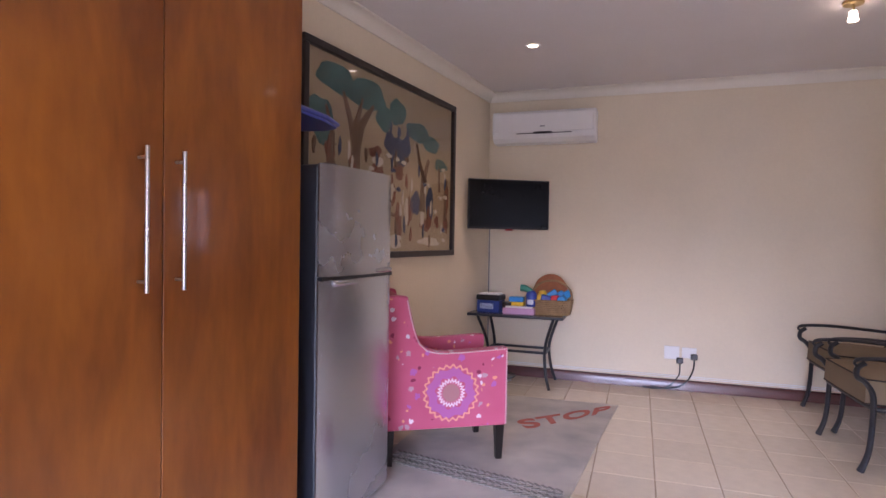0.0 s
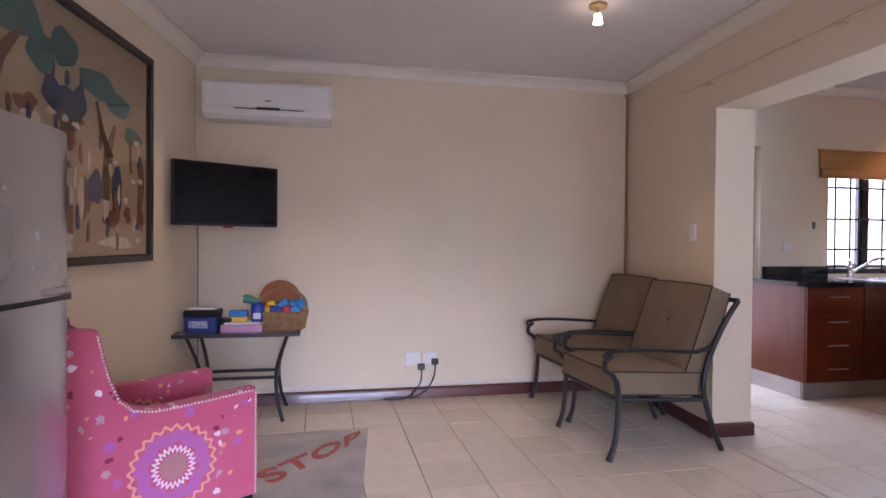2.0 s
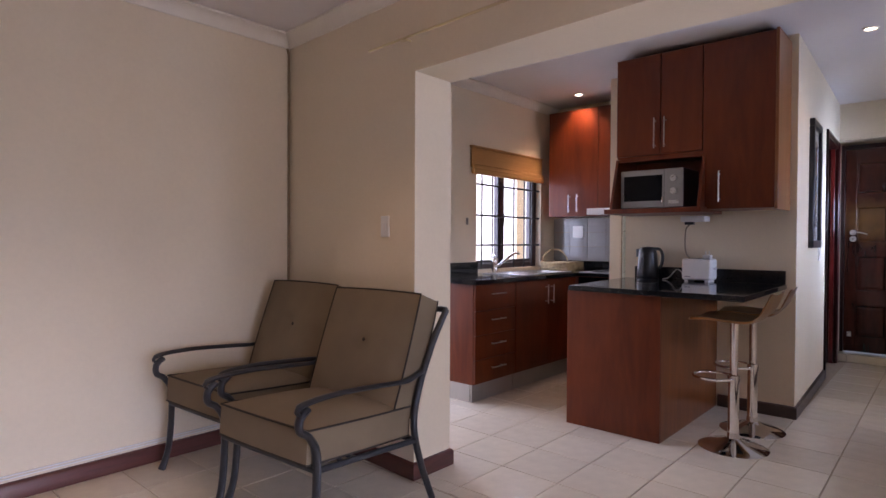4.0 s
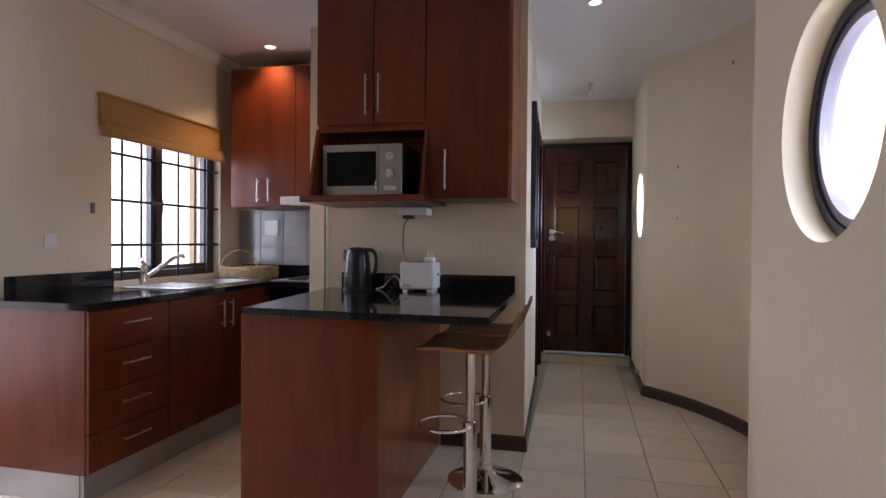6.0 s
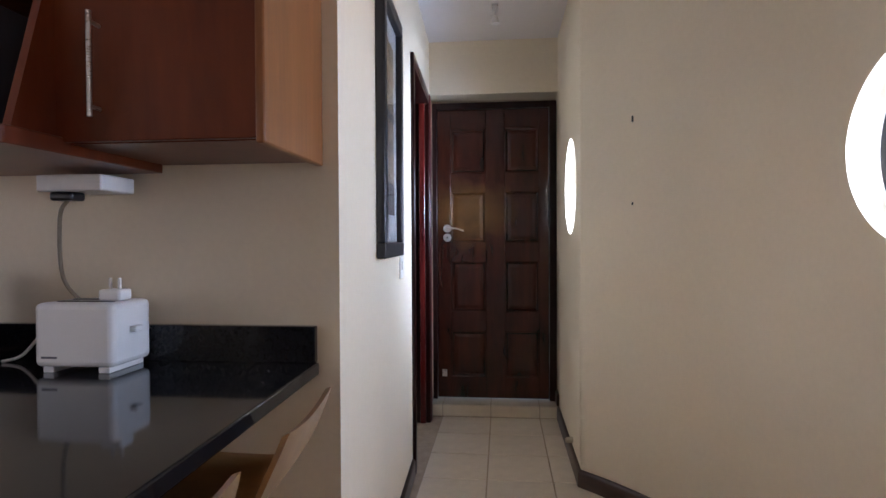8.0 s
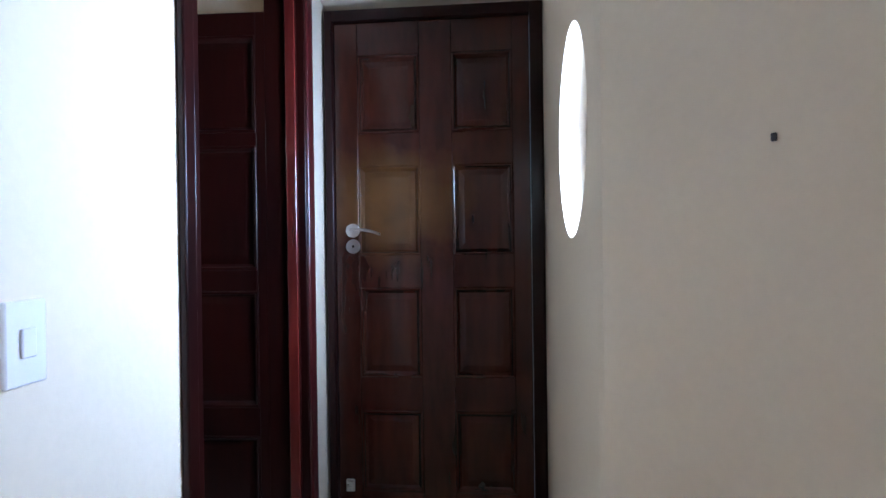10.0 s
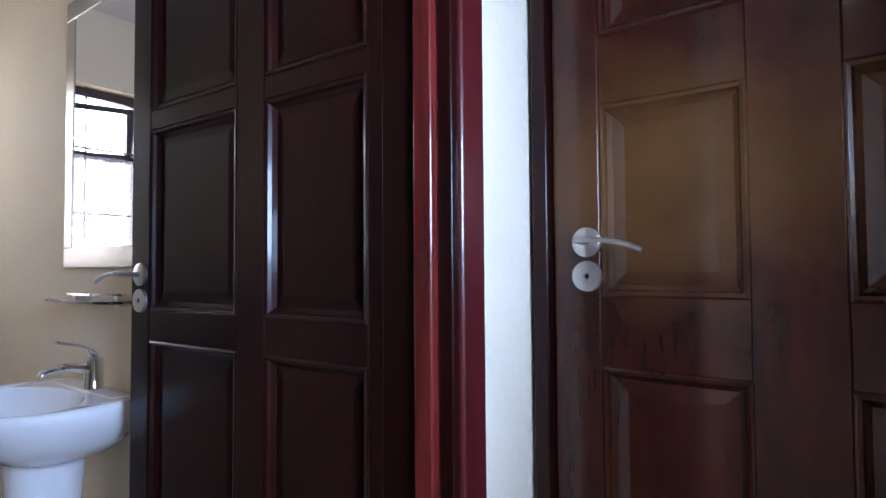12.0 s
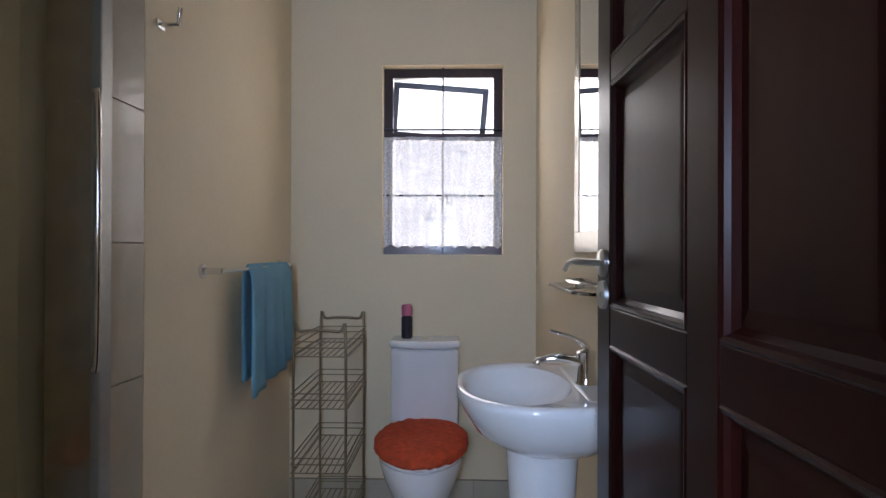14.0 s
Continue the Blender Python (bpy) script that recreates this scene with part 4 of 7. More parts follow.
def toy_basket():
    """A woven basket: stakes and weavers, with a hoop handle."""
    wick = mat("wicker", (0.22, 0.12, 0.05), 0.7, 0, 0.3, 25, 0.4, 200, second=(0.42, 0.26, 0.12))
    b = thing("basket", (-1.50, 4.89, TT), 0, "brown wicker basket with a hoop handle", "basket")
    A, B, Hh = 0.165, 0.115, 0.125

    def at(t, z, k=1.0):
        f = (0.86 + 0.14 * z / Hh) * k
        c, s = math.cos(t), math.sin(t)
        return (A * f * math.copysign(abs(c) ** 0.55, c), B * f * math.copysign(abs(s) ** 0.55, s), z)
    for row in range(8):
        z = 0.008 + row * 0.0155
        part("weave", tube([at(2 * math.pi * i / 64, z, 1 + 0.028 * (1 if (i + row) % 2 else -1)) for i in range(64)], 0.0088, 6, True), wick, b)
    part("base", lathe([(0, 0), (0.85, 0), (0.85, 0.008), (0, 0.008)], 32, (0, 0, 0), A, B), wick, b)
    part("handle", tube(curve_pts([(A * 0.98, 0, 0.12), (A * 0.9, 0, 0.2), (A * 0.45, 0, 0.262), (0, 0, 0.275), (-A * 0.45, 0, 0.262), (-A * 0.9, 0, 0.2), (-A * 0.98, 0, 0.12)], 5), 0.009, 8), wick, b)
    part("lid", moved(lathe([(0.0, 0.004), (0.135, 0.004), (0.142, 0.0), (0.135, -0.006), (0, -0.006)], 28), Matrix.Translation((-0.02, 0.06, 0.185)) @ Matrix.Rotation(radians(80), 4, "X")), mat("rust_wicker", (0.30, 0.10, 0.035), 0.7, 0, 0.2, 30, 0.3, 200), b, "rust brown woven lid")


toy_basket()
rnd = random.Random(7)
toys = [(-0.10, -0.05, YEL, "yellow"), (-0.04, -0.06, DBL, "dark blue"), (0.03, -0.06, REDP, "red"), (0.09, -0.05, BLU, "sky blue"), (0.07, 0.02, BLU, "sky blue"), (0.0, 0.03, BLU, "sky blue"), (-0.08, 0.02, YEL, "yellow"), (0.11, 0.03, BLU, "sky blue"), (0.05, -0.03, mat("toy_magenta", (0.4, 0.02, 0.2), 0.4), "magenta")]
for i, (x, y, m_, nm) in enumerate(toys):
    bm = box(-0.042, -0.03, -0.03, 0.042, 0.03, 0.03, 0.010, 3) if i % 2 else lathe([(0, -0.034), (0.026, -0.030), (0.036, 0.0), (0.028, 0.028), (0, 0.034)], 14)
    z = 0.148 + (0.03 if y > 0 else 0.0)
    ob = single("toy_block" if i % 2 else "toy_ball", moved(bm, Matrix.Rotation(rnd.uniform(-0.7, 0.7), 4, "Y") @ Matrix.Rotation(rnd.uniform(0, 3), 4, "Z")), m_, nm + " plastic toy piled in the wicker basket", "toy", (-1.50 + x, 4.89 + y, TT + z - 0.02), "toys in the basket")

scale_ob = thing("bathroom_scale", (-1.95, 4.90, 0.0), 0, "round glass bathroom scale on the floor under the table", "scale")
part("plate", lathe([(0, 0.03), (0.15, 0.03), (0.155, 0.036), (0.15, 0.042), (0, 0.042)], 36), mat("smoked_glass", (0.12, 0.13, 0.13), 0.1, 0, 0.1, 5, 0, 90), scale_ob)
part("base", lathe([(0, 0), (0.12, 0), (0.13, 0.028), (0, 0.029)], 30), STEEL, scale_ob, "steel base")


def garden_chair(at, rz):
    """Patio armchair with a curled iron frame and two buttoned cushions; x ahead, y to its left. Width 0.66."""
    c = thing("patio_chair", at, rz, "dark iron patio armchair with olive-brown buttoned cushions", "chair", "patio chairs")
    W, D = 0.305, 0.66
    for s in (-1, 1):
        y = s * W
        part("front_leg", tube(curve_pts([(0.05, y, 0.0), (0.015, y, 0.10), (0.0, y, 0.25), (0.0, y, 0.40), (0.035, y, 0.47), (0.075, y, 0.50), (0.075, y, 0.545), (0.04, y, 0.575)], 5), [0.024, 0.023, 0.021, 0.02] + [0.019] * 32, 8, False, 0.75), IRON, c)
        part("arm", tube(curve_pts([(0.06, y, 0.548), (0.09, y, 0.572), (0.05, y, 0.595), (-0.12, y, 0.60), (-0.35, y, 0.585), (-0.50, y, 0.575), (-0.60, y, 0.60)], 5), [0.012] * 8 + [0.018] * 23, 8, False, 0.6), IRON, c)
        part("back_leg", tube(curve_pts([(-D - 0.02, y, 0.0), (-D + 0.06, y, 0.18), (-D + 0.11, y, 0.36), (-D + 0.08, y, 0.52), (-D - 0.02, y, 0.72), (-D - 0.12, y, 0.86)], 5), 0.0155, 8), IRON, c)
    part("back_rail", join(tube([(-D - 0.12, -W, 0.86), (-D - 0.12, W, 0.86)], 0.014, 8), tube([(-D + 0.0, -W, 0.68), (-D + 0.0, W, 0.68)], 0.010, 8), *[tube([(-D - 0.115, W * k, 0.85), (-D + 0.10, W * k, 0.40)], 0.008, 6) for k in (-0.5, 0, 0.5)]), IRON, c)
    part("seat_frame", join(tube([(0.0, -W, 0.335), (0.0, W, 0.335)], 0.013, 8), tube([(-D + 0.1, -W, 0.30), (-D + 0.1, W, 0.30)], 0.013, 8), *[tube([(0.0, W * k, 0.335), (-D + 0.1, W * k, 0.30)], 0.013, 8) for k in (-1, -0.33, 0.33, 1)]), IRON, c)

    def pad(lx, ly, th, button):
        """A plump cushion with dented buttons, flat in x and y."""
        bm = bmesh.new()
        N = 18
        top, bot = [], []
        for i in range(N + 1):
            rt, rb = [], []
            for j in range(N + 1):
                u, v = i / N * 2 - 1, j / N * 2 - 1
                edge = (1 - abs(u) ** 6) * (1 - abs(v) ** 6)
                h = th * (0.5 + 0.22 * edge * (1 - 0.4 * (u * u + v * v) / 2))
                for bu, bv in button:
                    d2 = (u - bu) ** 2 + (v - bv) ** 2
                    h -= th * 0.24 * math.exp(-d2 / 0.02)
                x, y = u * lx / 2 * (1 - 0.02 * v * v), v * ly / 2 * (1 - 0.02 * u * u)
                rt.append(bm.verts.new((x, y, h)))
                rb.append(bm.verts.new((x, y, -h * 0.75)))
            top.append(rt)
            bot.append(rb)
        for i in range(N):
            for j in range(N):
                bm.faces.new((top[i][j], top[i + 1][j], top[i + 1][j + 1], top[i][j + 1]))
                bm.faces.new((bot[i][j], bot[i][j + 1], bot[i + 1][j + 1], bot[i + 1][j]))
        rim = [(i, 0) for i in range(N)] + [(N, j) for j in range(N)] + [(i, N) for i in range(N, 0, -1)] + [(0, j) for j in range(N, 0, -1)]
        for (a, b), (p, q) in zip(rim, rim[1:] + rim[:1]):
            bm.faces.new((top[a][b], bot[a][b], bot[p][q], top[p][q]))
        bmesh.ops.recalc_face_normals(bm, faces=bm.faces[:])
        lines = [[top[a][b].co.copy() for a, b in rim], [bot[a][b].co.copy() for a, b in rim]]
        return bm, lines
    seat_m = Matrix.Translation((-0.255, 0, 0.395)) @ Matrix.Rotation(radians(-3.5), 4, "Y")
    back_m = Matrix.Translation((-0.60, 0, 0.665)) @ Matrix.Rotation(radians(70), 4, "Y")
    for nm, m_, dims, btn in (("seat_cushion", seat_m, (0.58, 0.585, 0.145), ()), ("back_cushion", back_m, (0.55, 0.575, 0.15), ((-0.1, 0.0),))):
        bm, lines = pad(*dims, btn)
        k = part(nm, moved(bm, m_), CUSHION, c, "olive-brown cloth cushion")
        for ln in lines:
            part("piping", tube([m_ @ q for q in ln], 0.0045, 6, True), PIPING, k)
        for bu, bv in btn:
            part("button", moved(lathe([(0, 0.006), (0.012, 0.004), (0.014, 0), (0.012, -0.002), (0, -0.003)], 12), m_ @ Matrix.Translation((bu * dims[0] / 2, bv * dims[1] / 2, dims[2] * 0.49))), PIPING, k)
    return c


first = garden_chair((0.33, 3.965, 0), 183.5)
copy_thing(first, pose(0.40, 4.655, 0, 0, 0, 183))


def socket(name, at, rz, w, h, label, cat="wall socket", rocker=False):
    s = thing(name, at, rz, label, cat)
    part("plate", box(-w / 2, -0.009, -h / 2, w / 2, 0, h / 2, 0.003), WHITEP, s)
    if rocker:
        part("rocker", box(-0.012, -0.014, -0.02, 0.012, -0.009, 0.02, 0.002), WHITEP, s)
    return s


s1 = socket("wall_socket", (-0.56, 5.10, 0.30), 0, 0.115, 0.105, "white double wall socket with two black plugs")
s2 = socket("wall_socket", (-0.43, 5.10, 0.305), 0, 0.11, 0.085, "white wall socket above the skirting board")
for x, dz in ((-0.50, -0.055), (-0.395, -0.02)):
    p = thing("plug", (x, 5.088, 0.30 + dz), 0, "black mains plug in the wall socket", "plug")
    part("body", box(-0.025, -0.04, -0.022, 0.025, 0.0, 0.022, 0.006), BLACKP, p)
single("power_cable", join(tube(curve_pts([(-0.395, 5.05, 0.27), (-0.40, 5.06, 0.18), (-0.44, 5.07, 0.09), (-0.52, 5.06, 0.03), (-0.68, 5.05, 0.010), (-0.78, 5.06, 0.012)], 8), 0.006, 8), tube(curve_pts([(-0.50, 5.05, 0.235), (-0.50, 5.065, 0.15), (-0.52, 5.07, 0.10), (-0.60, 5.055, 0.02), (-0.72, 5.06, 0.024)], 8), 0.005, 8)), BLACKP, "black power cables trailing to the floor", "cable")
single("wall_cable", join(tube([(1.15, 5.086, 0.105), (west_x(5.0) + 0.03, 5.086, 0.105)], 0.004, 6), tube([(1.15, 5.086, 0.118), (west_x(5.0) + 0.03, 5.086, 0.118)], 0.004, 6)), WHITEP, "thin white cables clipped along the wall above the skirting", "cable")
single("television_cable", tube([(west_x(5.08) + 0.02, 5.085, 0.12), (west_x(5.08) + 0.02, 5.085, 1.34)], 0.005, 6), mat("grey_cable", (0.2, 0.19, 0.18), 0.6), "thin grey cable running down the corner", "cable")
single("corner_pipe", join(tube([(1.178, 5.085, 0.1), (1.178, 5.085, 2.36), (1.16, 5.075, 2.39)], 0.008, 8)), mat("painted_pipe", (0.30, 0.22, 0.13), 0.6), "thin brown pipe running up the corner", "pipe")
socket("light_switch", (east_x(4.13), 4.13, 1.26), 270 - 3.9, 0.065, 0.11, "white light switch on the cream wall", "light switch", True)

rod = thing("curtain_rod", (east_x(0), 0, 2.175), -3.9, "thin cream-painted curtain rod above the opening", "curtain rod")
part("rod", tube([(-0.05, 1.9, 0.0), (-0.05, 4.22, 0.0)], 0.007, 8), mat("cream_rod", (0.62, 0.50, 0.28), 0.45), rod)
for y in (3.95, 2.95, 2.0):
    part("bracket", join(tube([(0, y, 0), (-0.05, y, 0)], 0.006, 8), lathe([(0.018, 0), (0.018, 0.004), (0, 0.004)], 12, (-0.05, y, -0.012))), mat("cream_rod", (0.62, 0.5, 0.28)), rod)


def downlight(at, lit=True):
    d = thing("downlight", at, 0, "small recessed round ceiling downlight, lit", "downlight", "recessed downlights")
    part("ring", lathe_closed([(0.032, -0.001), (0.048, -0.001), (0.046, -0.008), (0.034, -0.008)], 28), WHITEP, d)
    part("bulb", lathe([(0.0, -0.004), (0.031, -0.003), (0.031, -0.0005), (0, -0.0005)], 24), BULB, d, "glowing bulb")


downlight((-1.515, 3.90, H1))
downlight((4.03, 4.585, H2))
downlight((3.72, 2.33, H2))
spot = thing("ceiling_spot", (0.22, 3.69, H1), 0, "small brass ceiling spotlight, lit", "ceiling light")
part("base", lathe([(0, 0), (0.05, 0), (0.048, -0.015), (0.0, -0.016)], 24), mat("brass", (0.5, 0.36, 0.16), 0.3, 0.9), spot)
part("stem", tube([(0, 0, -0.015), (0, 0, -0.05)], 0.006, 8), mat("brass", (0.5, 0.36, 0.16)), spot)
part("bulb", lathe([(0, -0.05), (0.018, -0.052), (0.02, -0.075), (0.026, -0.10), (0.0, -0.102)], 20), BULB, spot, "glowing bulb")

# ---- the bright outdoors beyond the openings ----
for nm, p in (("backdrop_north", (-0.5, 7.2, -0.1, 7.6, 7.25, 4.5)), ("backdrop_south", (-4.5, -4.05, -0.1, 3.5, -4.0, 1.5)), ("backdrop_garden", (0.0, -0.62, 0.2, 8.0, -0.60, 3.6))):
    struct(nm, box(*p), OUTSIDE, "overexposed bright outdoors", "backdrop")

struct("ground_patio", box(0.3, 5.6, -0.12, 7.6, 7.2, -0.02), GROUT, "pale concrete patio behind the house", "patio")
gate = tagged(thing("door_kitchen", (2.45, 5.10, 0), 0, "dark wooden frame and security gate edge of the open back door", "door"), kind="structure")
part("jamb", box(-0.05, 0.10, 0.001, -0.001, 0.19, 2.028, 0.003), WINW, gate)
part("jamb", box(-0.829, 0.10, 0.001, -0.78, 0.19, 2.028, 0.003), WINW, gate)
part("head", box(-0.78, 0.10, 1.985, -0.05, 0.19, 2.028, 0.003), WINW, gate)
part("gate_stile", box(-0.085, 0.125, 0.02, -0.053, 0.165, 1.98, 0.004), WINW, gate, "dark gate stile")
lock = part("lock", box(-0.098, 0.09, 1.02, -0.055, 0.124, 1.19, 0.004), STEEL, gate, "steel gate lock")
part("handle", tube(curve_pts([(-0.08, 0.09, 1.13), (-0.08, 0.06, 1.13), (-0.10, 0.045, 1.125), (-0.16, 0.045, 1.12)], 4), 0.008, 8), STEEL, gate, "steel lever handle")
part("catch", box(-0.095, 0.11, 1.48, -0.06, 0.124, 1.52, 0.003), STEEL, gate, "small steel catch")

# ---- kitchen ----
GREYK = mat("aluminium_plinth", (0.42, 0.40, 0.38), 0.4, 0.5, 0.08, 6, 0.03, 200)


def drawer_unit():
    u = thing("drawer_cabinet", (2.37, 4.51, 0), 0, "reddish wooden kitchen drawer cabinet with steel handles and grey plinth", "cabinet")
    part("body", box(0, 0.02, 0.13, 0.52, 0.585, 0.868, 0.001), KIT, u)
    part("plinth", box(0.005, 0.03, 0.002, 0.52, 0.05, 0.129), GREYK, u, "grey plinth")
    part("side_plinth", box(0.0, 0.05, 0.002, 0.02, 0.58, 0.129), GREYK, u, "grey plinth")
    zs = [0.135, 0.31, 0.49, 0.67, 0.862]
    for a, b in zip(zs, zs[1:]):
        d = part("drawer_front", box(0.003, 0.0, a + 0.002, 0.517, 0.019, b - 0.002, 0.002), KIT, u)
        z = b - 0.07
        part("handle", join(tube([(0.17, -0.03, z), (0.35, -0.03, z)], 0.005, 8), tube([(0.20, 0, z), (0.20, -0.03, z)], 0.004, 6), tube([(0.32, 0, z), (0.32, -0.03, z)], 0.004, 6)), STEEL, d, "steel bar handle")


def door_unit(x0, x1, handles):
    u = thing("sink_cabinet", (x0, 4.51, 0), 0, "reddish wooden kitchen base cabinet with closed doors", "cabinet")
    w = x1 - x0
    part("body", box(0, 0.02, 0.13, w, 0.585, 0.868, 0.001), KIT, u)
    part("plinth", box(0, 0.03, 0.002, w, 0.05, 0.129), GREYK, u, "grey plinth")
    for a, b, hx in handles:
        d = part("door", box(a + 0.002, 0, 0.137, b - 0.002, 0.019, 0.862, 0.002), KIT, u)
        part("handle", join(tube([(hx, -0.03, 0.66), (hx, -0.03, 0.82)], 0.005, 8), tube([(hx, 0, 0.68), (hx, -0.03, 0.68)], 0.004, 6), tube([(hx, 0, 0.80), (hx, -0.03, 0.80)], 0.004, 6)), STEEL, d, "steel bar handle")


drawer_unit()
door_unit(2.895, 3.87, ((0.0, 0.485, 0.44), (0.485, 0.97, 0.53)))


def oven_unit():
    u = thing("hob_cabinet", (3.88, 3.895, 0), 0, "dark kitchen base cabinet with a built-in oven under the hob", "cabinet")
    part("body", box(0.02, 0.002, 0.13, 0.575, 1.19, 0.868), KIT, u)
    part("plinth", box(0.04, 0.002, 0.002, 0.06, 0.62, 0.129), GREYK, u, "grey plinth")
    o = part("oven_front", box(0.0, 0.01, 0.137, 0.019, 0.60, 0.862, 0.003), SCREEN, u, "black glass oven front")
    part("handle", tube([(-0.03, 0.06, 0.74), (-0.03, 0.55, 0.74)], 0.008, 8), STEEL, o)


oven_unit()


def worktop_wall():
    w = thing("worktop", (0, 0, 0.87), 0, "polished black granite worktop with low upstand", "worktop")
    hx0, hx1, hy0, hy1 = 3.475, 3.94, 4.63, 4.98
    part("slab", join(box(2.34, 4.485, 0, hx0, 5.095, 0.03), box(hx1, 4.485, 0, 4.455, 5.095, 0.03), box(hx0, 4.485, 0, hx1, hy0, 0.03), box(hx0, hy1, 0, hx1, 5.095, 0.03), box(3.855, 3.895, 0, 4.455, 4.485, 0.03)), GRANITE, w)
    part("upstand", box(2.47, 5.075, 0.0305, 3.125, 5.098, 0.13, 0.002), GRANITE, w)
    part("upstand", box(4.435, 3.897, 0.0305, 4.458, 5.07, 0.12, 0.002), GRANITE, w)


worktop_wall()


def sink():
    s = thing("sink", (3.09, 4.60, 0.90), 0, "stainless steel sink with drainboard set in the granite", "sink")
    part("drainboard", join(box(0.0, 0.0, 0.0005, 0.385, 0.40, 0.006, 0.002), *[box(0.04, 0.05 + 0.05 * i, 0.006, 0.34, 0.058 + 0.05 * i, 0.009, 0.001) for i in range(7)]), STEEL, s)
    part("rim", join(box(0.385, 0.0, 0.0005, 0.86, 0.031, 0.006), box(0.385, 0.379, 0.0005, 0.86, 0.40, 0.006), box(0.849, 0.031, 0.0005, 0.86, 0.379, 0.006)), STEEL, s)
    bowl = bmesh.new()
    rings = []
    for z, k in ((0.004, 0.0), (-0.02, 0.004), (-0.13, 0.014), (-0.15, 0.04)):
        rings.append([bowl.verts.new(v) for v in ((0.388 + k, 0.032 + k, z), (0.848 - k, 0.032 + k, z), (0.848 - k, 0.378 - k, z), (0.388 + k, 0.378 - k, z))])
    for a, b in zip(rings, rings[1:]):
        for i in range(4):
            bowl.faces.new((a[i], a[(i + 1) % 4], b[(i + 1) % 4], b[i]))
    bowl.faces.new(rings[-1])
    part("bowl", bowl, STEEL, s)
    t = thing("kitchen_tap", (3.30, 5.02, 0.90), 0, "chrome mixer tap with a long swivel spout", "tap")
    part("body", lathe([(0.03, 0), (0.026, 0.01), (0.024, 0.08), (0.028, 0.11), (0.022, 0.13), (0, 0.132)], 18), CHROME, t)
    part("spout", tube(curve_pts([(0.0, 0.0, 0.04), (0.07, -0.03, 0.09), (0.18, -0.07, 0.165), (0.235, -0.09, 0.18), (0.25, -0.095, 0.165)], 6), [0.013] * 20 + [0.011] * 5, 10), CHROME, t)
    part("lever", tube([(0, 0, 0.13), (-0.02, 0.0, 0.16)], 0.012, 8), CHROME, t)


sink()


def hob():
    h = thing("hob", (3.91, 3.95, 0.9005), 0, "flat hob with dark plates and a steel edge", "hob")
    part("surface", box(0.0, 0.0, 0.0, 0.46, 0.56, 0.006, 0.002), STEEL, h)
    for x, y, r in ((0.13, 0.15, 0.09), (0.13, 0.41, 0.07), (0.33, 0.15, 0.07), (0.33, 0.41, 0.09)):
        part("plate", lathe([(r, 0.006), (r, 0.014), (r - 0.01, 0.017), (0, 0.016)], 24, (x, y, 0)), BLACKP, h, "black hot plate")


hob()
# tiled splashback behind the hob
rows = struct("splashback", box(4.448, 3.895, 0.99, 4.4595, 5.09, 1.425), GROUT, "grey glazed wall tiles behind the hob", "tiles")
for i in range(6):
    for k in range(3):
        a, b = 3.897 + 0.2 * i, min(5.088, 3.897 + 0.2 * (i + 1))
        o = new("tile", mesh_of(box(4.442, a + 0.0015, 0.99 + 0.145 * k + 0.0015, 4.448, b - 0.0015, 0.99 + 0.145 * (k + 1) - 0.0015, 0.001, 1), "tile", GREYT, False))
        o.parent = rows
socket("wall_socket", (4.441, 4.80, 1.285), 90 + 180, 0.12, 0.12, "white socket on the grey kitchen tiles")
socket("wall_socket", (2.72, 5.10, 1.17), 0, 0.075, 0.075, "white socket above the kitchen worktop")


def bread_basket():
    wick = mat("pale_wicker", (0.30, 0.20, 0.10), 0.7, 0, 0.3, 30, 0.4, 200, second=(0.58, 0.45, 0.25))
    b = thing("bread_basket", (4.22, 4.86, 0.90), 0, "pale wicker basket with a hoop handle on the worktop", "basket")
    for row in range(6):
        z = 0.008 + row * 0.014
        part("weave", tube([(0.155 * math.copysign(abs(math.cos(t)) ** 0.5, math.cos(t)) * (1 + 0.02 * (1 if (i + row) % 2 else -1)), 0.185 * math.copysign(abs(math.sin(t)) ** 0.5, math.sin(t)) * (1 + 0.02 * (1 if (i + row) % 2 else -1)), z) for i in range(60) for t in [2 * math.pi * i / 60]], 0.0085, 6, True), wick, b)
    part("base", lathe([(0, 0), (0.95, 0), (0.95, 0.008), (0, 0.008)], 30, (0, 0, 0), 0.135, 0.165), wick, b)
    part("handle", tube(curve_pts([(-0.1, 0.17, 0.08), (-0.09, 0.16, 0.14), (-0.05, 0.10, 0.20), (0, 0.03, 0.20), (0.02, -0.03, 0.14), (0.0, -0.06, 0.09)], 5), 0.008, 8), wick, b)


bread_basket()


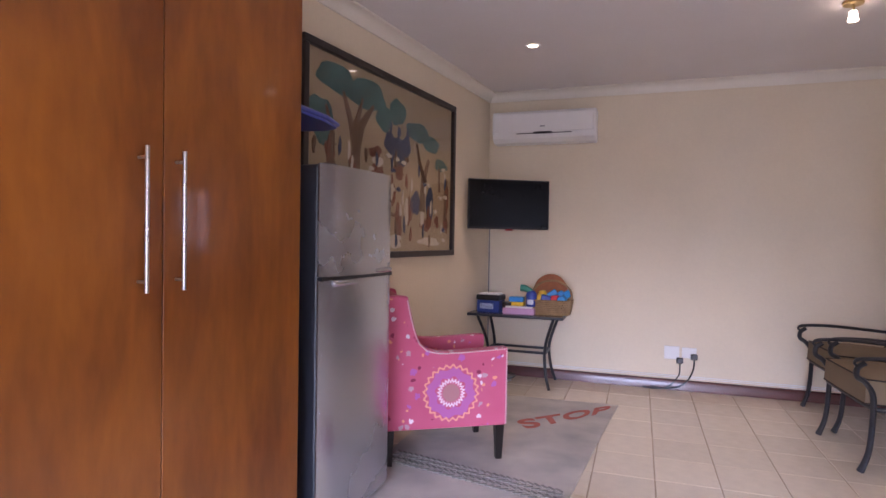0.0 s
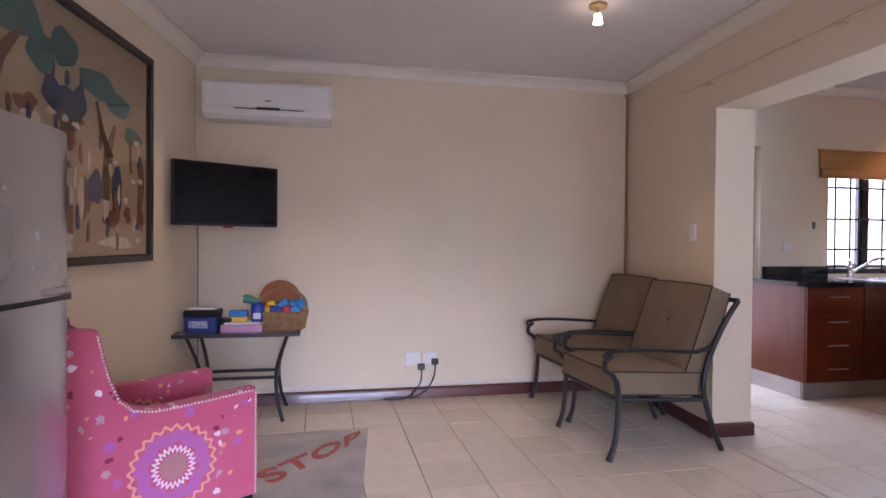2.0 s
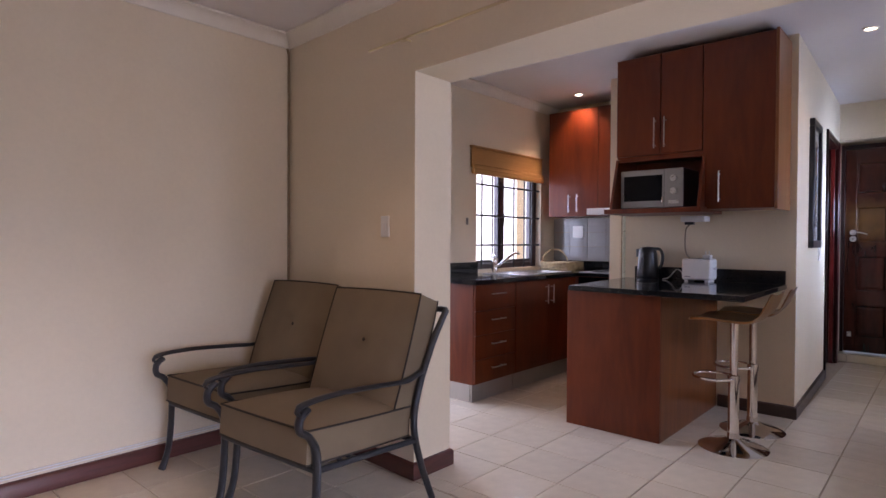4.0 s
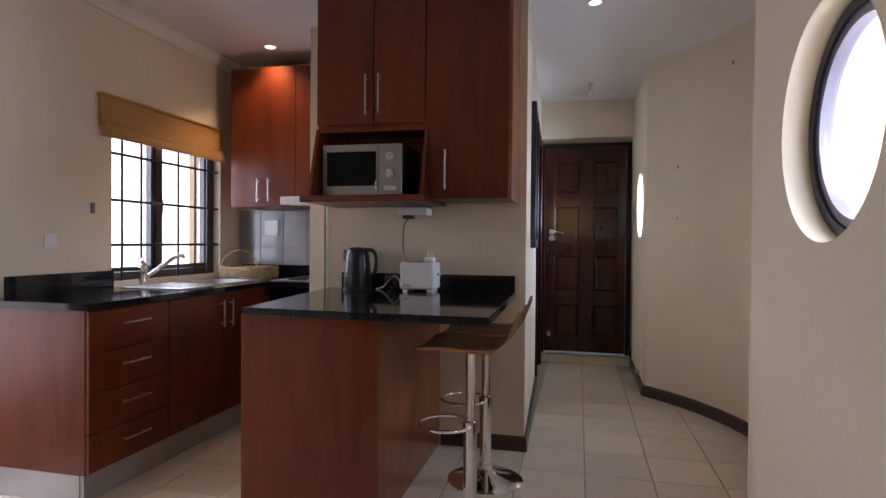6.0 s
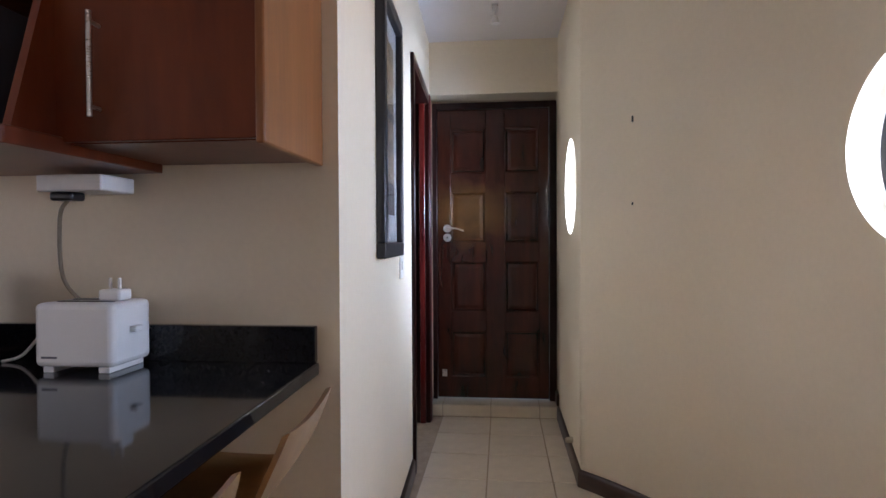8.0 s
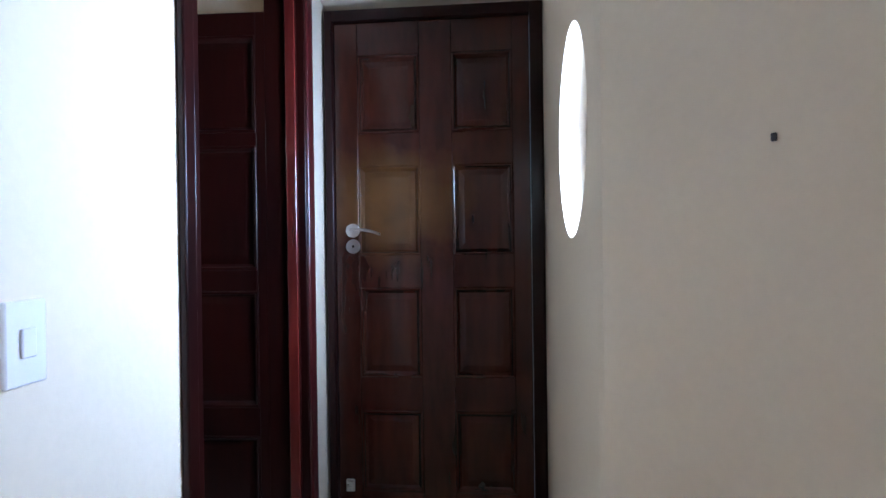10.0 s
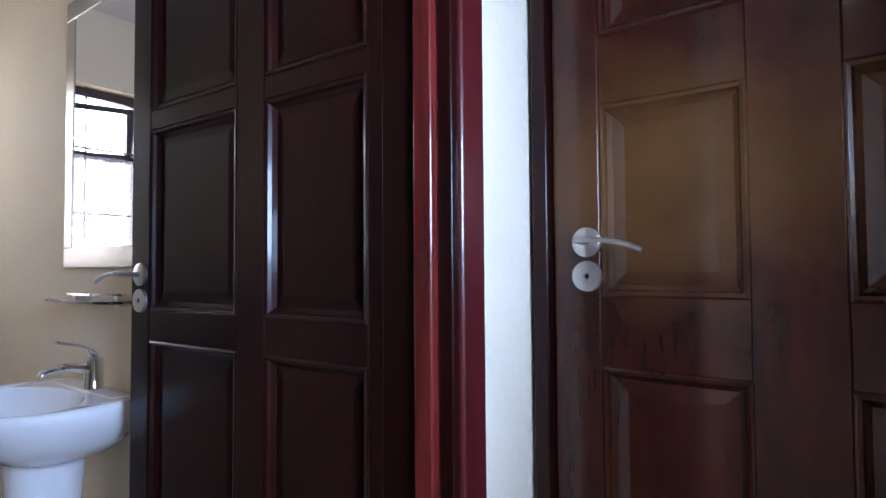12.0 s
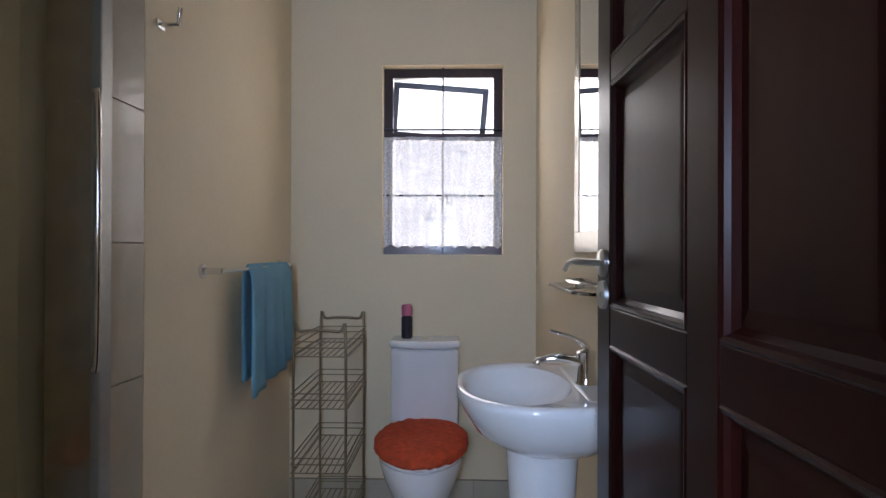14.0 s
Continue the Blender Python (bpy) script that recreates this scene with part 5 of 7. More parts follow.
def upper_hob():
    u = thing("wall_cabinet", (4.114, 3.895, 1.43), 0, "reddish wooden kitchen wall cabinet reaching the ceiling", "cabinet", "kitchen wall cabinets")
    part("body", box(0.02, 0.0, 0.0, 0.345, 1.06, 1.03), KIT, u)
    for a, b, hy in ((0.0, 0.53, 0.72), (0.53, 1.06, 0.82)):
        d = part("door", box(0.0, a + 0.002, 0.002 if a > 0.3 else 0.06, 0.019, b - 0.002, 1.028, 0.002), KIT, u)
    for hy in (0.735, 0.825):
        bar = join(tube([(-0.03, hy, 0.04), (-0.03, hy, 0.21)], 0.005, 8), tube([(0, hy, 0.06), (-0.03, hy, 0.06)], 0.004, 6), tube([(0, hy, 0.19), (-0.03, hy, 0.19)], 0.004, 6))
        part("handle", bar, STEEL, u, "steel bar handle")
    h = thing("range_hood", (4.11, 3.95, 1.43), 0, "slim steel range hood with its visor pulled out", "range hood")
    part("visor", box(-0.22, 0.02, 0.005, -0.001, 0.46, 0.05, 0.004), STEEL, h)
    part("edge", box(-0.245, 0.02, 0.0, -0.221, 0.46, 0.056, 0.004), WHITEP, h)


upper_hob()


def microwave_cabinet():
    c = thing("microwave_cabinet", (3.18, 2.758, 1.40), 0, "reddish wooden wall cabinet with an open microwave niche", "cabinet", "kitchen wall cabinets")
    D = 0.357
    for board in (box(0.02, 0.0, 0.01, D, 0.018, 1.13), box(0.02, 0.42, 0.01, D, 0.438, 1.13), box(0.02, 1.035, 0.40, D, 1.053, 1.13), box(0.02, 0.018, 0.01, D, 0.42, 0.028), box(0.02, 0.018, 1.112, D, 1.035, 1.13), box(0.02, 0.438, 0.395, D, 1.035, 0.413), box(D - 0.012, 0.018, 0.028, D - 0.001, 0.42, 1.112), box(D - 0.012, 0.438, 0.0, D - 0.001, 1.035, 1.112)):
        part("board", board, KIT, c)
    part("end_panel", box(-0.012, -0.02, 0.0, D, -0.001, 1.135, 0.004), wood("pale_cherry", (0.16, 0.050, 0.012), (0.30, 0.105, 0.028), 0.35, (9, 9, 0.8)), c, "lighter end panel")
    slope = [(-0.11, 0.0225), (D - 0.013, 0.0225), (D - 0.013, 0.394), (0.0, 0.394)]
    part("niche_side", side_prism(slope, 1.036, 1.055), KIT, c)
    part("niche_side", side_prism(slope, 0.42, 0.4375), KIT, c)
    part("niche_shelf", box(-0.14, 0.405, -0.012, D - 0.013, 1.085, 0.022, 0.003), KIT, c)
    part("niche_rail", box(-0.002, 0.44, 0.372, 0.018, 1.034, 0.394, 0.002), KIT, c)
    for a, b, z0 in ((0.44, 0.725, 0.414), (0.727, 1.053, 0.414), (0.0, 0.437, 0.012)):
        part("door", box(0.0, a + 0.001, z0, 0.019, b - 0.001, 1.128, 0.002), KIT, c)
    for y, z0, z1 in ((0.69, 0.455, 0.67), (0.762, 0.455, 0.67), (0.325, 0.055, 0.26)):
        part("handle", join(tube([(-0.03, y, z0), (-0.03, y, z1)], 0.005, 8), tube([(0, y, z0 + 0.02), (-0.03, y, z0 + 0.02)], 0.004, 6), tube([(0, y, z1 - 0.02), (-0.03, y, z1 - 0.02)], 0.004, 6)), STEEL, c, "steel bar handle")


microwave_cabinet()


def microwave():
    m = thing("microwave", (3.19, 3.325, 1.4225), 0, "silver microwave oven with a dark window and two dials", "microwave")
    part("casing", box(0.012, 0.0, 0.012, 0.33, 0.455, 0.285, 0.004), mat("grey_steel_casing", (0.12, 0.12, 0.13), 0.35, 0.6, 0.08, 8, 0.04, 200), m)
    part("front", box(0.0, 0.0, 0.012, 0.0115, 0.455, 0.285, 0.003), mat("dull_steel_front", (0.34, 0.34, 0.34), 0.36, 0.9, 0.06, 30, 0.03, 300), m, "brushed steel front")
    part("window", box(-0.002, 0.145, 0.06, 0.0005, 0.43, 0.245, 0.001), SCREEN, m, "dark glass window")
    part("seam", box(-0.001, 0.131, 0.014, 0.0005, 0.134, 0.283), BLACKP, m)
    for z in (0.125, 0.215):
        part("dial", moved(lathe([(0.024, 0), (0.022, 0.018), (0, 0.019)], 20), Matrix.Translation((0.0, 0.065, z)) @ Matrix.Rotation(-math.pi / 2, 4, "Y")), STEEL, m, "steel dial")
    part("door_catch", box(-0.016, 0.136, 0.04, -0.003, 0.146, 0.085, 0.003), CHROME, m)
    for x, y in ((0.04, 0.04), (0.04, 0.41), (0.29, 0.04), (0.29, 0.41)):
        part("foot", lathe([(0.012, 0), (0.012, 0.013)], 10, (x, y, 0)), BLACKP, m)
    part("button", box(-0.003, 0.03, 0.035, 0.0, 0.1, 0.06, 0.002), STEEL, m)


microwave()


def peninsula():
    p = thing("peninsula_cabinet", (2.44, 3.19, 0), 0, "reddish wooden breakfast-bar base below the black worktop", "cabinet")
    part("front_panel", box(0.0, 0.0, 0.001, 0.02, 0.61, 0.869, 0.001), KIT, p)
    # the side catches the light; that brightness is put into its wood colour
    part("side_panel", box(0.0205, 0.0, 0.001, 1.088, 0.02, 0.869), wood("lit_cherry_side", (0.14, 0.036, 0.008), (0.28, 0.085, 0.020), 0.33, (9, 9, 0.8)), p, "side panel, its lit look put into a lighter colour")
    part("body", box(0.0205, 0.0205, 0.001, 1.088, 0.61, 0.869), KIT, p)
    w = thing("breakfast_bar_top", (0, 0, 0.87), 0, "polished black granite breakfast-bar top with upstand", "worktop")
    part("slab", prism([(2.385, 2.73), (3.525, 2.75), (3.525, 3.885), (2.415, 3.78)], 0.0, 0.032, 0.004), GRANITE, w)
    part("upstand", box(3.505, 2.755, 0.0325, 3.528, 3.80, 0.125, 0.002), GRANITE, w)


peninsula()


def stool(at, rz):
    s = thing("bar_stool", at, rz, "chrome bar stool with a curved plywood seat", "bar stool", "bar stools")
    part("base", lathe([(0, 0), (0.185, 0), (0.187, 0.006), (0.15, 0.022), (0.07, 0.04), (0.035, 0.06), (0.032, 0.09), (0, 0.09)], 40), CHROME, s)
    part("column", lathe([(0.03, 0.085), (0.03, 0.42), (0.022, 0.425), (0.022, 0.735), (0, 0.735)], 20), CHROME, s)
    ringp = [(0.115 * math.sin(t), 0.02 + 0.115 * math.cos(t) + 0.085, 0.40) for t in [2 * math.pi * i / 28 for i in range(28)]]
    part("footrest", join(tube(ringp, 0.008, 8, True), lathe([(0.034, 0.38), (0.034, 0.42)], 18)), CHROME, s)
    prof = curve_pts([(0.20, 0.745), (0.10, 0.752), (-0.02, 0.745), (-0.12, 0.748), (-0.175, 0.79), (-0.205, 0.85), (-0.225, 0.90)], 5)
    bm = bmesh.new()
    rows_ = []
    n = len(prof)
    for i, p in enumerate(prof):
        hw = 0.19 * (1 - 0.25 * (i / (n - 1)) ** 3) * (0.86 if i == 0 else 1)
        d = (prof[min(i + 1, n - 1)] - prof[max(i - 1, 0)]).normalized()
        nx, nz = -d.y, d.x
        row = []
        for k in range(9):
            u = k / 4 - 1
            dip = 0.012 * u * u
            row.append(((hw * u, p.x, p.y + dip), (hw * u, p.x + nx * -0.013, p.y + dip + nz * 0.013)))
        rows_.append(row)
    V = [[(bm.verts.new(a), bm.verts.new(b)) for a, b in r] for r in rows_]
    for i in range(n - 1):
        for k in range(8):
            for o in (0, 1):
                bm.faces.new((V[i][k][o], V[i][k + 1][o], V[i + 1][k + 1][o], V[i + 1][k][o]))
        for k in (0, 8):
            bm.faces.new((V[i][k][0], V[i][k][1], V[i + 1][k][1], V[i + 1][k][0]))
    for i in (0, n - 1):
        for k in range(8):
            bm.faces.new((V[i][k][0], V[i][k + 1][0], V[i][k + 1][1], V[i][k][1]))
    bmesh.ops.recalc_face_normals(bm, faces=bm.faces[:])
    part("seat", bm, wood("bent_plywood", (0.17, 0.07, 0.02), (0.36, 0.17, 0.055), 0.3, (9, 2, 2), 0.4), s, "curved orange plywood seat")
    part("seat_plate", lathe([(0.07, 0.728), (0.07, 0.738), (0, 0.738)], 20), BLACKP, s)
    return s


st = stool((2.67, 2.85, 0), 0)
copy_thing(st, pose(3.09, 2.85, 0, 0, 0, 4))


def kettle():
    k = thing("kettle", (3.39, 3.65, 0.902), -100, "black plastic electric kettle on its base", "kettle")
    part("body", lathe([(0.0, 0.022), (0.078, 0.022), (0.080, 0.04), (0.074, 0.12), (0.066, 0.20), (0.060, 0.232), (0.05, 0.243), (0.0, 0.25)], 30), mat("kettle_black", (0.008, 0.008, 0.010), 0.3, 0, 0.1, 5, 0, 90), k)
    part("base", lathe([(0, 0), (0.082, 0), (0.084, 0.012), (0.076, 0.02), (0, 0.02)], 30), BLACKP, k)
    part("handle", tube(curve_pts([(0.052, 0, 0.232), (0.10, 0, 0.226), (0.122, 0, 0.18), (0.112, 0, 0.11), (0.085, 0, 0.085)], 6), 0.012, 8), BLACKP, k)
    part("spout", moved(prism([(-0.02, -0.02), (0.03, -0.028), (0.03, 0.028), (-0.02, 0.02)], 0.17, 0.232, 0.004), Matrix.Translation((-0.068, 0, 0))), BLACKP, k)
    part("water_gauge", box(-0.012, -0.083, 0.05, 0.012, -0.068, 0.17, 0.002), mat("smoke_plastic", (0.06, 0.06, 0.07), 0.2), k)


kettle()


def toaster():
    t = thing("toaster", (3.35, 3.185, 0.902), 0, "white plastic toaster on short feet", "toaster")
    part("body", box(0.0, 0.0, 0.014, 0.15, 0.20, 0.165, 0.014, 3), WHITEP, t)
    part("slot", join(box(0.04, 0.03, 0.1645, 0.058, 0.17, 0.1665), box(0.09, 0.03, 0.1645, 0.108, 0.17, 0.1665)), BLACKP, t)
    part("lever", box(0.06, -0.018, 0.09, 0.09, 0.0, 0.105, 0.003), WHITEP, t)
    for y in (0.03, 0.17):
        part("foot", box(0.01, y - 0.014, 0.0, 0.14, y + 0.014, 0.0145, 0.002), WHITEP, t)
    part("brand_mark", box(-0.0008, 0.14, 0.035, 0.0, 0.18, 0.04), mat("grey_mark", (0.1, 0.1, 0.12)), t)
    p = thing("plug_adaptor", (3.425, 3.23, 1.0675), 0, "white plug adaptor lying on the toaster", "plug")
    part("body", box(-0.025, -0.028, 0.0, 0.025, 0.028, 0.028, 0.006), WHITEP, p)
    for y in (-0.012, 0.012):
        part("pin", tube([(0, y, 0.028), (0, y, 0.055)], 0.004, 8), STEEL, p)
    b = thing("socket_box", (3.43, 3.33, 1.335), 0, "white multi-socket box under the cabinet", "wall socket")
    part("body", box(-0.03, -0.085, 0.0, 0.098, 0.085, 0.04, 0.004), WHITEP, b)
    part("plug", box(-0.02, 0.0, -0.022, 0.03, 0.06, -0.0005, 0.006), BLACKP, b, "black plug")
    single("toaster_cable", tube(curve_pts([(3.435, 3.36, 1.315), (3.445, 3.39, 1.27), (3.46, 3.395, 1.12), (3.498, 3.36, 1.03), (3.499, 3.37, 0.93)], 8), 0.005, 8), mat("brown_cable", (0.22, 0.17, 0.11), 0.5), "brown cable hanging from the socket box", "cable")
    single("kettle_cable", tube(curve_pts([(3.45, 3.56, 0.906), (3.47, 3.52, 0.92), (3.49, 3.47, 0.98), (3.485, 3.43, 0.96), (3.47, 3.418, 0.93)], 8), 0.004, 8), WHITEP, "white cable curled on the worktop", "cable")


toaster()


def kitchen_window():
    w = tagged(thing("window_kitchen", (3.13, 5.16, 0.93), 0, "dark wooden casement window with burglar bars", "window"), kind="structure")
    W, Hh = 1.07, 1.07
    part("frame", join(box(0, 0, 0, 0.05, 0.07, Hh), box(W - 0.07, 0, 0, W, 0.07, Hh), box(0.05, 0, 0, W - 0.07, 0.07, 0.05), box(0.05, 0, Hh - 0.05, W - 0.07, 0.07, Hh), box(0.44, 0, 0.05, 0.49, 0.07, Hh - 0.05)), WINW, w)
    for a, b in ((0.052, 0.438), (0.492, W - 0.072)):
        s = part("casement", join(box(a, 0.012, 0.052, a + 0.028, 0.05, Hh - 0.052), box(b - 0.028, 0.012, 0.052, b, 0.05, Hh - 0.052), box(a + 0.028, 0.012, 0.052, b - 0.028, 0.05, 0.08), box(a + 0.028, 0.012, Hh - 0.08, b - 0.028, 0.05, Hh - 0.052)), WINW, w)
        g = part("pane", box(a + 0.028, 0.028, 0.08, b - 0.028, 0.032, Hh - 0.08), GLASS, s)
        g.visible_shadow = False
        part("latch", tube([(b - 0.014 if a < 0.3 else a + 0.014, 0.008, 0.42), (b - 0.014 if a < 0.3 else a + 0.014, 0.0, 0.52)], 0.008, 8), IRON, s)
    for z in (0.22, 0.49, 0.77):
        part("bar", tube([(0.0, -0.035, z), (W, -0.035, z)], 0.009, 8), IRON, w, "iron burglar bar")
    for x in (0.11, 0.27, 0.36, 0.62, 0.80, 0.94):
        part("bar", tube([(x, -0.035, 0.0), (x, -0.035, Hh)], 0.0075, 8), IRON, w, "iron burglar bar")
    b = thing("roman_blind", (3.02, 5.05, 1.775), 0, "rolled-up orange-tan bamboo roman blind", "blind")
    bam = mat("bamboo", (0.36, 0.17, 0.045), 0.7, 0, 0.3, 8, 0.3, 160, (0.5, 8, 60), second=(0.52, 0.29, 0.10))
    part("head_sheet", box(0.0, 0.02, 0.06, 1.15, 0.03, 0.235, 0.002), bam, b)
    part("fold", box(0.0, -0.005, 0.04, 1.15, 0.019, 0.085, 0.008), bam, b)
    part("fold", box(0.0, -0.01, 0.0, 1.15, 0.025, 0.05, 0.010), bam, b)
    part("head_rail", box(0.0, 0.005, 0.236, 1.15, 0.045, 0.25, 0.002), bam, b)


kitchen_window()
single("wall_hook", box(-0.012, -0.012, -0.03, 0.012, 0.0, 0.03, 0.003), mat("grey_plastic", (0.16, 0.15, 0.14), 0.5), "small grey hook on the wall beside the window", "hook", (2.99, 5.10, 1.36))


def round_window(name, centre, n, r, depth):
    """A round pane in a dark ring, set at the outer side of the wall; n points outwards."""
    w = tagged(thing(name, (0, 0, 0), 0, "round window with a dark metal ring frame", "window"), kind="structure")
    n = Vector((*n, 0)).normalized()
    turn = n.to_track_quat("Z", "Y").to_matrix().to_4x4()
    w.matrix_world = Matrix.Translation(Vector(centre) + n * depth) @ turn
    part("ring", lathe_closed([(r - 0.028, 0.0), (r - 0.001, 0.0), (r - 0.001, 0.045), (r - 0.028, 0.045)], 64), mat("ring_paint", (0.03, 0.027, 0.04), 0.35, 0.1), w)
    part("inner_ring", lathe_closed([(r - 0.052, 0.008), (r - 0.03, 0.008), (r - 0.03, 0.04), (r - 0.052, 0.04)], 64), mat("steel_ring", (0.22, 0.21, 0.27), 0.35, 0.6), w)
    g = part("pane", lathe([(0, 0.02), (r - 0.053, 0.02), (r - 0.053, 0.024), (0, 0.024)], 48), GLASS, w)
    g.visible_shadow = False
    return w


round_window("window_round_a", (1.73, 1.867, 1.47), (0, -1), 0.28, 0.065)
bc = bay(BAY_A * BAY_R - 0.02, 1.45, 0)
round_window("window_round_b", bc, (bc[0] - BAY_C[0], bc[1] - BAY_C[1]), 0.262, 0.07)
round_window("window_round_c", (5.385, 1.905, 1.505), (0, -1), 0.262, 0.08)
for x, z in ((4.75, 1.745), (4.75, 1.369), (4.32, 2.357)):
    t = math.asin((x - BAY_C[0]) / BAY_R)
    y = BAY_C[1] - BAY_R * math.cos(t)
    single("nail", moved(box(-0.004, -0.006, -0.014 if z > 1.5 else -0.006, 0.004, 0.0, 0.014 if z > 1.5 else 0.006, 0.002), Matrix.Rotation(math.pi + t, 4, "Z")), BLACKP, "small dark nail in the curved cream wall", "nail", (x, y, z), "nails in the wall")

# ---- passage ----
def framed_print():
    a = math.degrees(math.atan(0.034))
    p = thing("framed_print", (4.04, north_y(4.04), 1.148), a, "framed abstract print with a pale mount and black frame", "picture")
    L, Hh, f = 0.46, 0.955, 0.055
    FR = mat("black_moulding", (0.010, 0.010, 0.012), 0.3, 0, 0.2, 9, 0.05, 100)
    part("frame", join(box(0, -0.035, 0, L, -0.001, f, 0.006), box(0, -0.035, Hh - f, L, -0.001, Hh, 0.006), box(0, -0.035, f, f, -0.001, Hh - f, 0.006), box(L - f, -0.035, f, L, -0.001, Hh - f, 0.006)), FR, p)
    part("mount", box(f, -0.012, f, L - f, -0.002, Hh - f), mat("mount_board", (0.55, 0.58, 0.62), 0.7, 0, 0.03, 4, 0.02, 200), p, "pale grey mount")
    part("print", box(0.135, -0.014, 0.16, 0.325, -0.0121, Hh - 0.14), mat("print_ink", (0.05, 0.035, 0.02), 0.6, 0, 0.4, 7, 0, 90, (1, 1, 2.5), second=(0.34, 0.24, 0.13)), p, "brown and black abstract print")
    for z0, z1, c in ((0.16, 0.28, (0.012, 0.011, 0.012)), (0.52, 0.55, (0.03, 0.02, 0.02)), (0.66, 0.70, (0.20, 0.10, 0.05))):
        part("print_block", box(0.135, -0.0155, z0, 0.325, -0.0141, z1), mat("ink_%d" % round(z0 * 100), c, 0.6), p)
    g = part("glass", box(f, -0.022, f, L - f, -0.020, Hh - f), GLASS, p, "clear picture glass")
    g.visible_shadow = False


framed_print()
socket("light_switch", (4.62, north_y(4.62), 1.10), 0, 0.07, 0.115, "white light switch beside the bathroom door", "light switch", True)


def panel_door(parent, W, Z0, Z1, cols, rows_, th, worn=False):
    """A framed and panelled leaf in x and z, its face towards -y. cols, rows: the panels' edges."""
    zs, xs = [Z0], [0.0]
    frame_bits = []
    leafm = DOORE if worn else DOORW
    for a, b in cols:
        frame_bits.append((xs[-1], a))
        xs.append(b)
    frame_bits.append((xs[-1], W))
    for a, b in frame_bits:
        part("stile", box(a, 0, Z0, b, th, Z1, 0.003), leafm, parent)
    edges = [Z0] + [z for r in rows_ for z in r] + [Z1]
    for a, b in cols:
        for z0, z1 in zip(edges[0::2], edges[1::2]):
            part("rail", box(a, 0.001, z0, b, th - 0.001, z1, 0.002), leafm, parent)
        for i, (z0, z1) in enumerate(rows_):
            bm = bmesh.new()
            loops = []
            for k, y in ((0.0, 0.002), (0.004, -0.001), (0.010, 0.001), (0.014, 0.008), (0.020, 0.014), (0.022, 0.016), (0.045, 0.012), (0.05, 0.0118)):
                loops.append([bm.verts.new(v) for v in ((a + k, y, z0 + k), (b - k, y, z0 + k), (b - k, y, z1 - k), (a + k, y, z1 - k))])
            for p, q in zip(loops, loops[1:]):
                for j in range(4):
                    bm.faces.new((p[j], p[(j + 1) % 4], q[(j + 1) % 4], q[j]))
            bm.faces.new(loops[-1])
            back = [bm.verts.new((v.co.x, th - 0.004, v.co.z)) for v in loops[0]]
            for j in range(4):
                bm.faces.new((loops[0][j], back[j], back[(j + 1) % 4], loops[0][(j + 1) % 4]))
            bm.faces.new(back)
            bmesh.ops.recalc_face_normals(bm, faces=bm.faces[:])
            part("panel", bm, leafm, parent, "worn golden-brown panel" if worn and i == 2 else "", False)


def lever_handle(parent, x, z, way, y=0.0):
    """A lever on a round rose with a keyhole rose below, on a face towards -y."""
    up = Matrix.Translation((x, y, z)) @ Matrix.Rotation(math.pi / 2, 4, "X")
    h = part("handle", join(moved(lathe([(0.028, 0), (0.028, 0.007), (0.024, 0.010), (0, 0.010)], 22), up), tube(curve_pts([(x, y - 0.008, z), (x, y - 0.05, z + 0.002), (x + way * 0.02, y - 0.058, z + 0.003), (x + way * 0.075, y - 0.055, z - 0.003), (x + way * 0.12, y - 0.052, z - 0.018)], 5), [0.008] * 10 + [0.0062] * 11, 8, False, 0.8)), SATIN, parent, "steel lever handle")
    k = part("keyhole_rose", moved(lathe_closed([(0.006, 0), (0.029, 0), (0.028, 0.008), (0.006, 0.008)], 26), Matrix.Translation((x, y, z - 0.064)) @ Matrix.Rotation(math.pi / 2, 4, "X")), SATIN, parent, "round steel keyhole plate")


def entrance_door():
    d = tagged(thing("door_entrance", (6.20, 2.775, 0.0), -90, "closed dark mahogany panelled entrance door, worn round the lock", "door"), kind="structure")
    W = 0.868
    for nm, bm in (("jamb", box(0, -0.03, 0.081, 0.032, 0.07, 2.175, 0.003)), ("jamb", box(W - 0.05, -0.03, 0.081, W, 0.07, 2.175, 0.003)), ("head", box(0.032, -0.03, 2.13, W - 0.05, 0.07, 2.175, 0.003))):
        part(nm, bm, DOORW, d)
    part("leaf_core", box(0.034, 0.02, 0.09, W - 0.052, 0.04, 2.128), DOORW, d)
    leaf2 = thing("door_leaf", (0, 0, 0))
    leaf2.parent = d
    leaf2.matrix_basis = Matrix.Translation((0.034, -0.008, 0))
    panel_door(leaf2, 0.782, 0.09, 2.128, [(0.095, 0.345), (0.475, 0.715)], [(0.24, 0.565), (0.70, 1.06), (1.19, 1.55), (1.68, 1.995)], 0.028, True)
    lever_handle(leaf2, 0.07, 1.292, 1)
    part("hinge", tube([(0.79, -0.006, 1.86), (0.79, -0.006, 1.95)], 0.007, 8), STEEL, leaf2)
    part("hinge", tube([(0.79, -0.006, 0.30), (0.79, -0.006, 0.42)], 0.007, 8), STEEL, leaf2)
    part("bolt", box(0.03, -0.012, 0.24, 0.065, 0.0, 0.29, 0.004), STEEL, leaf2)


entrance_door()


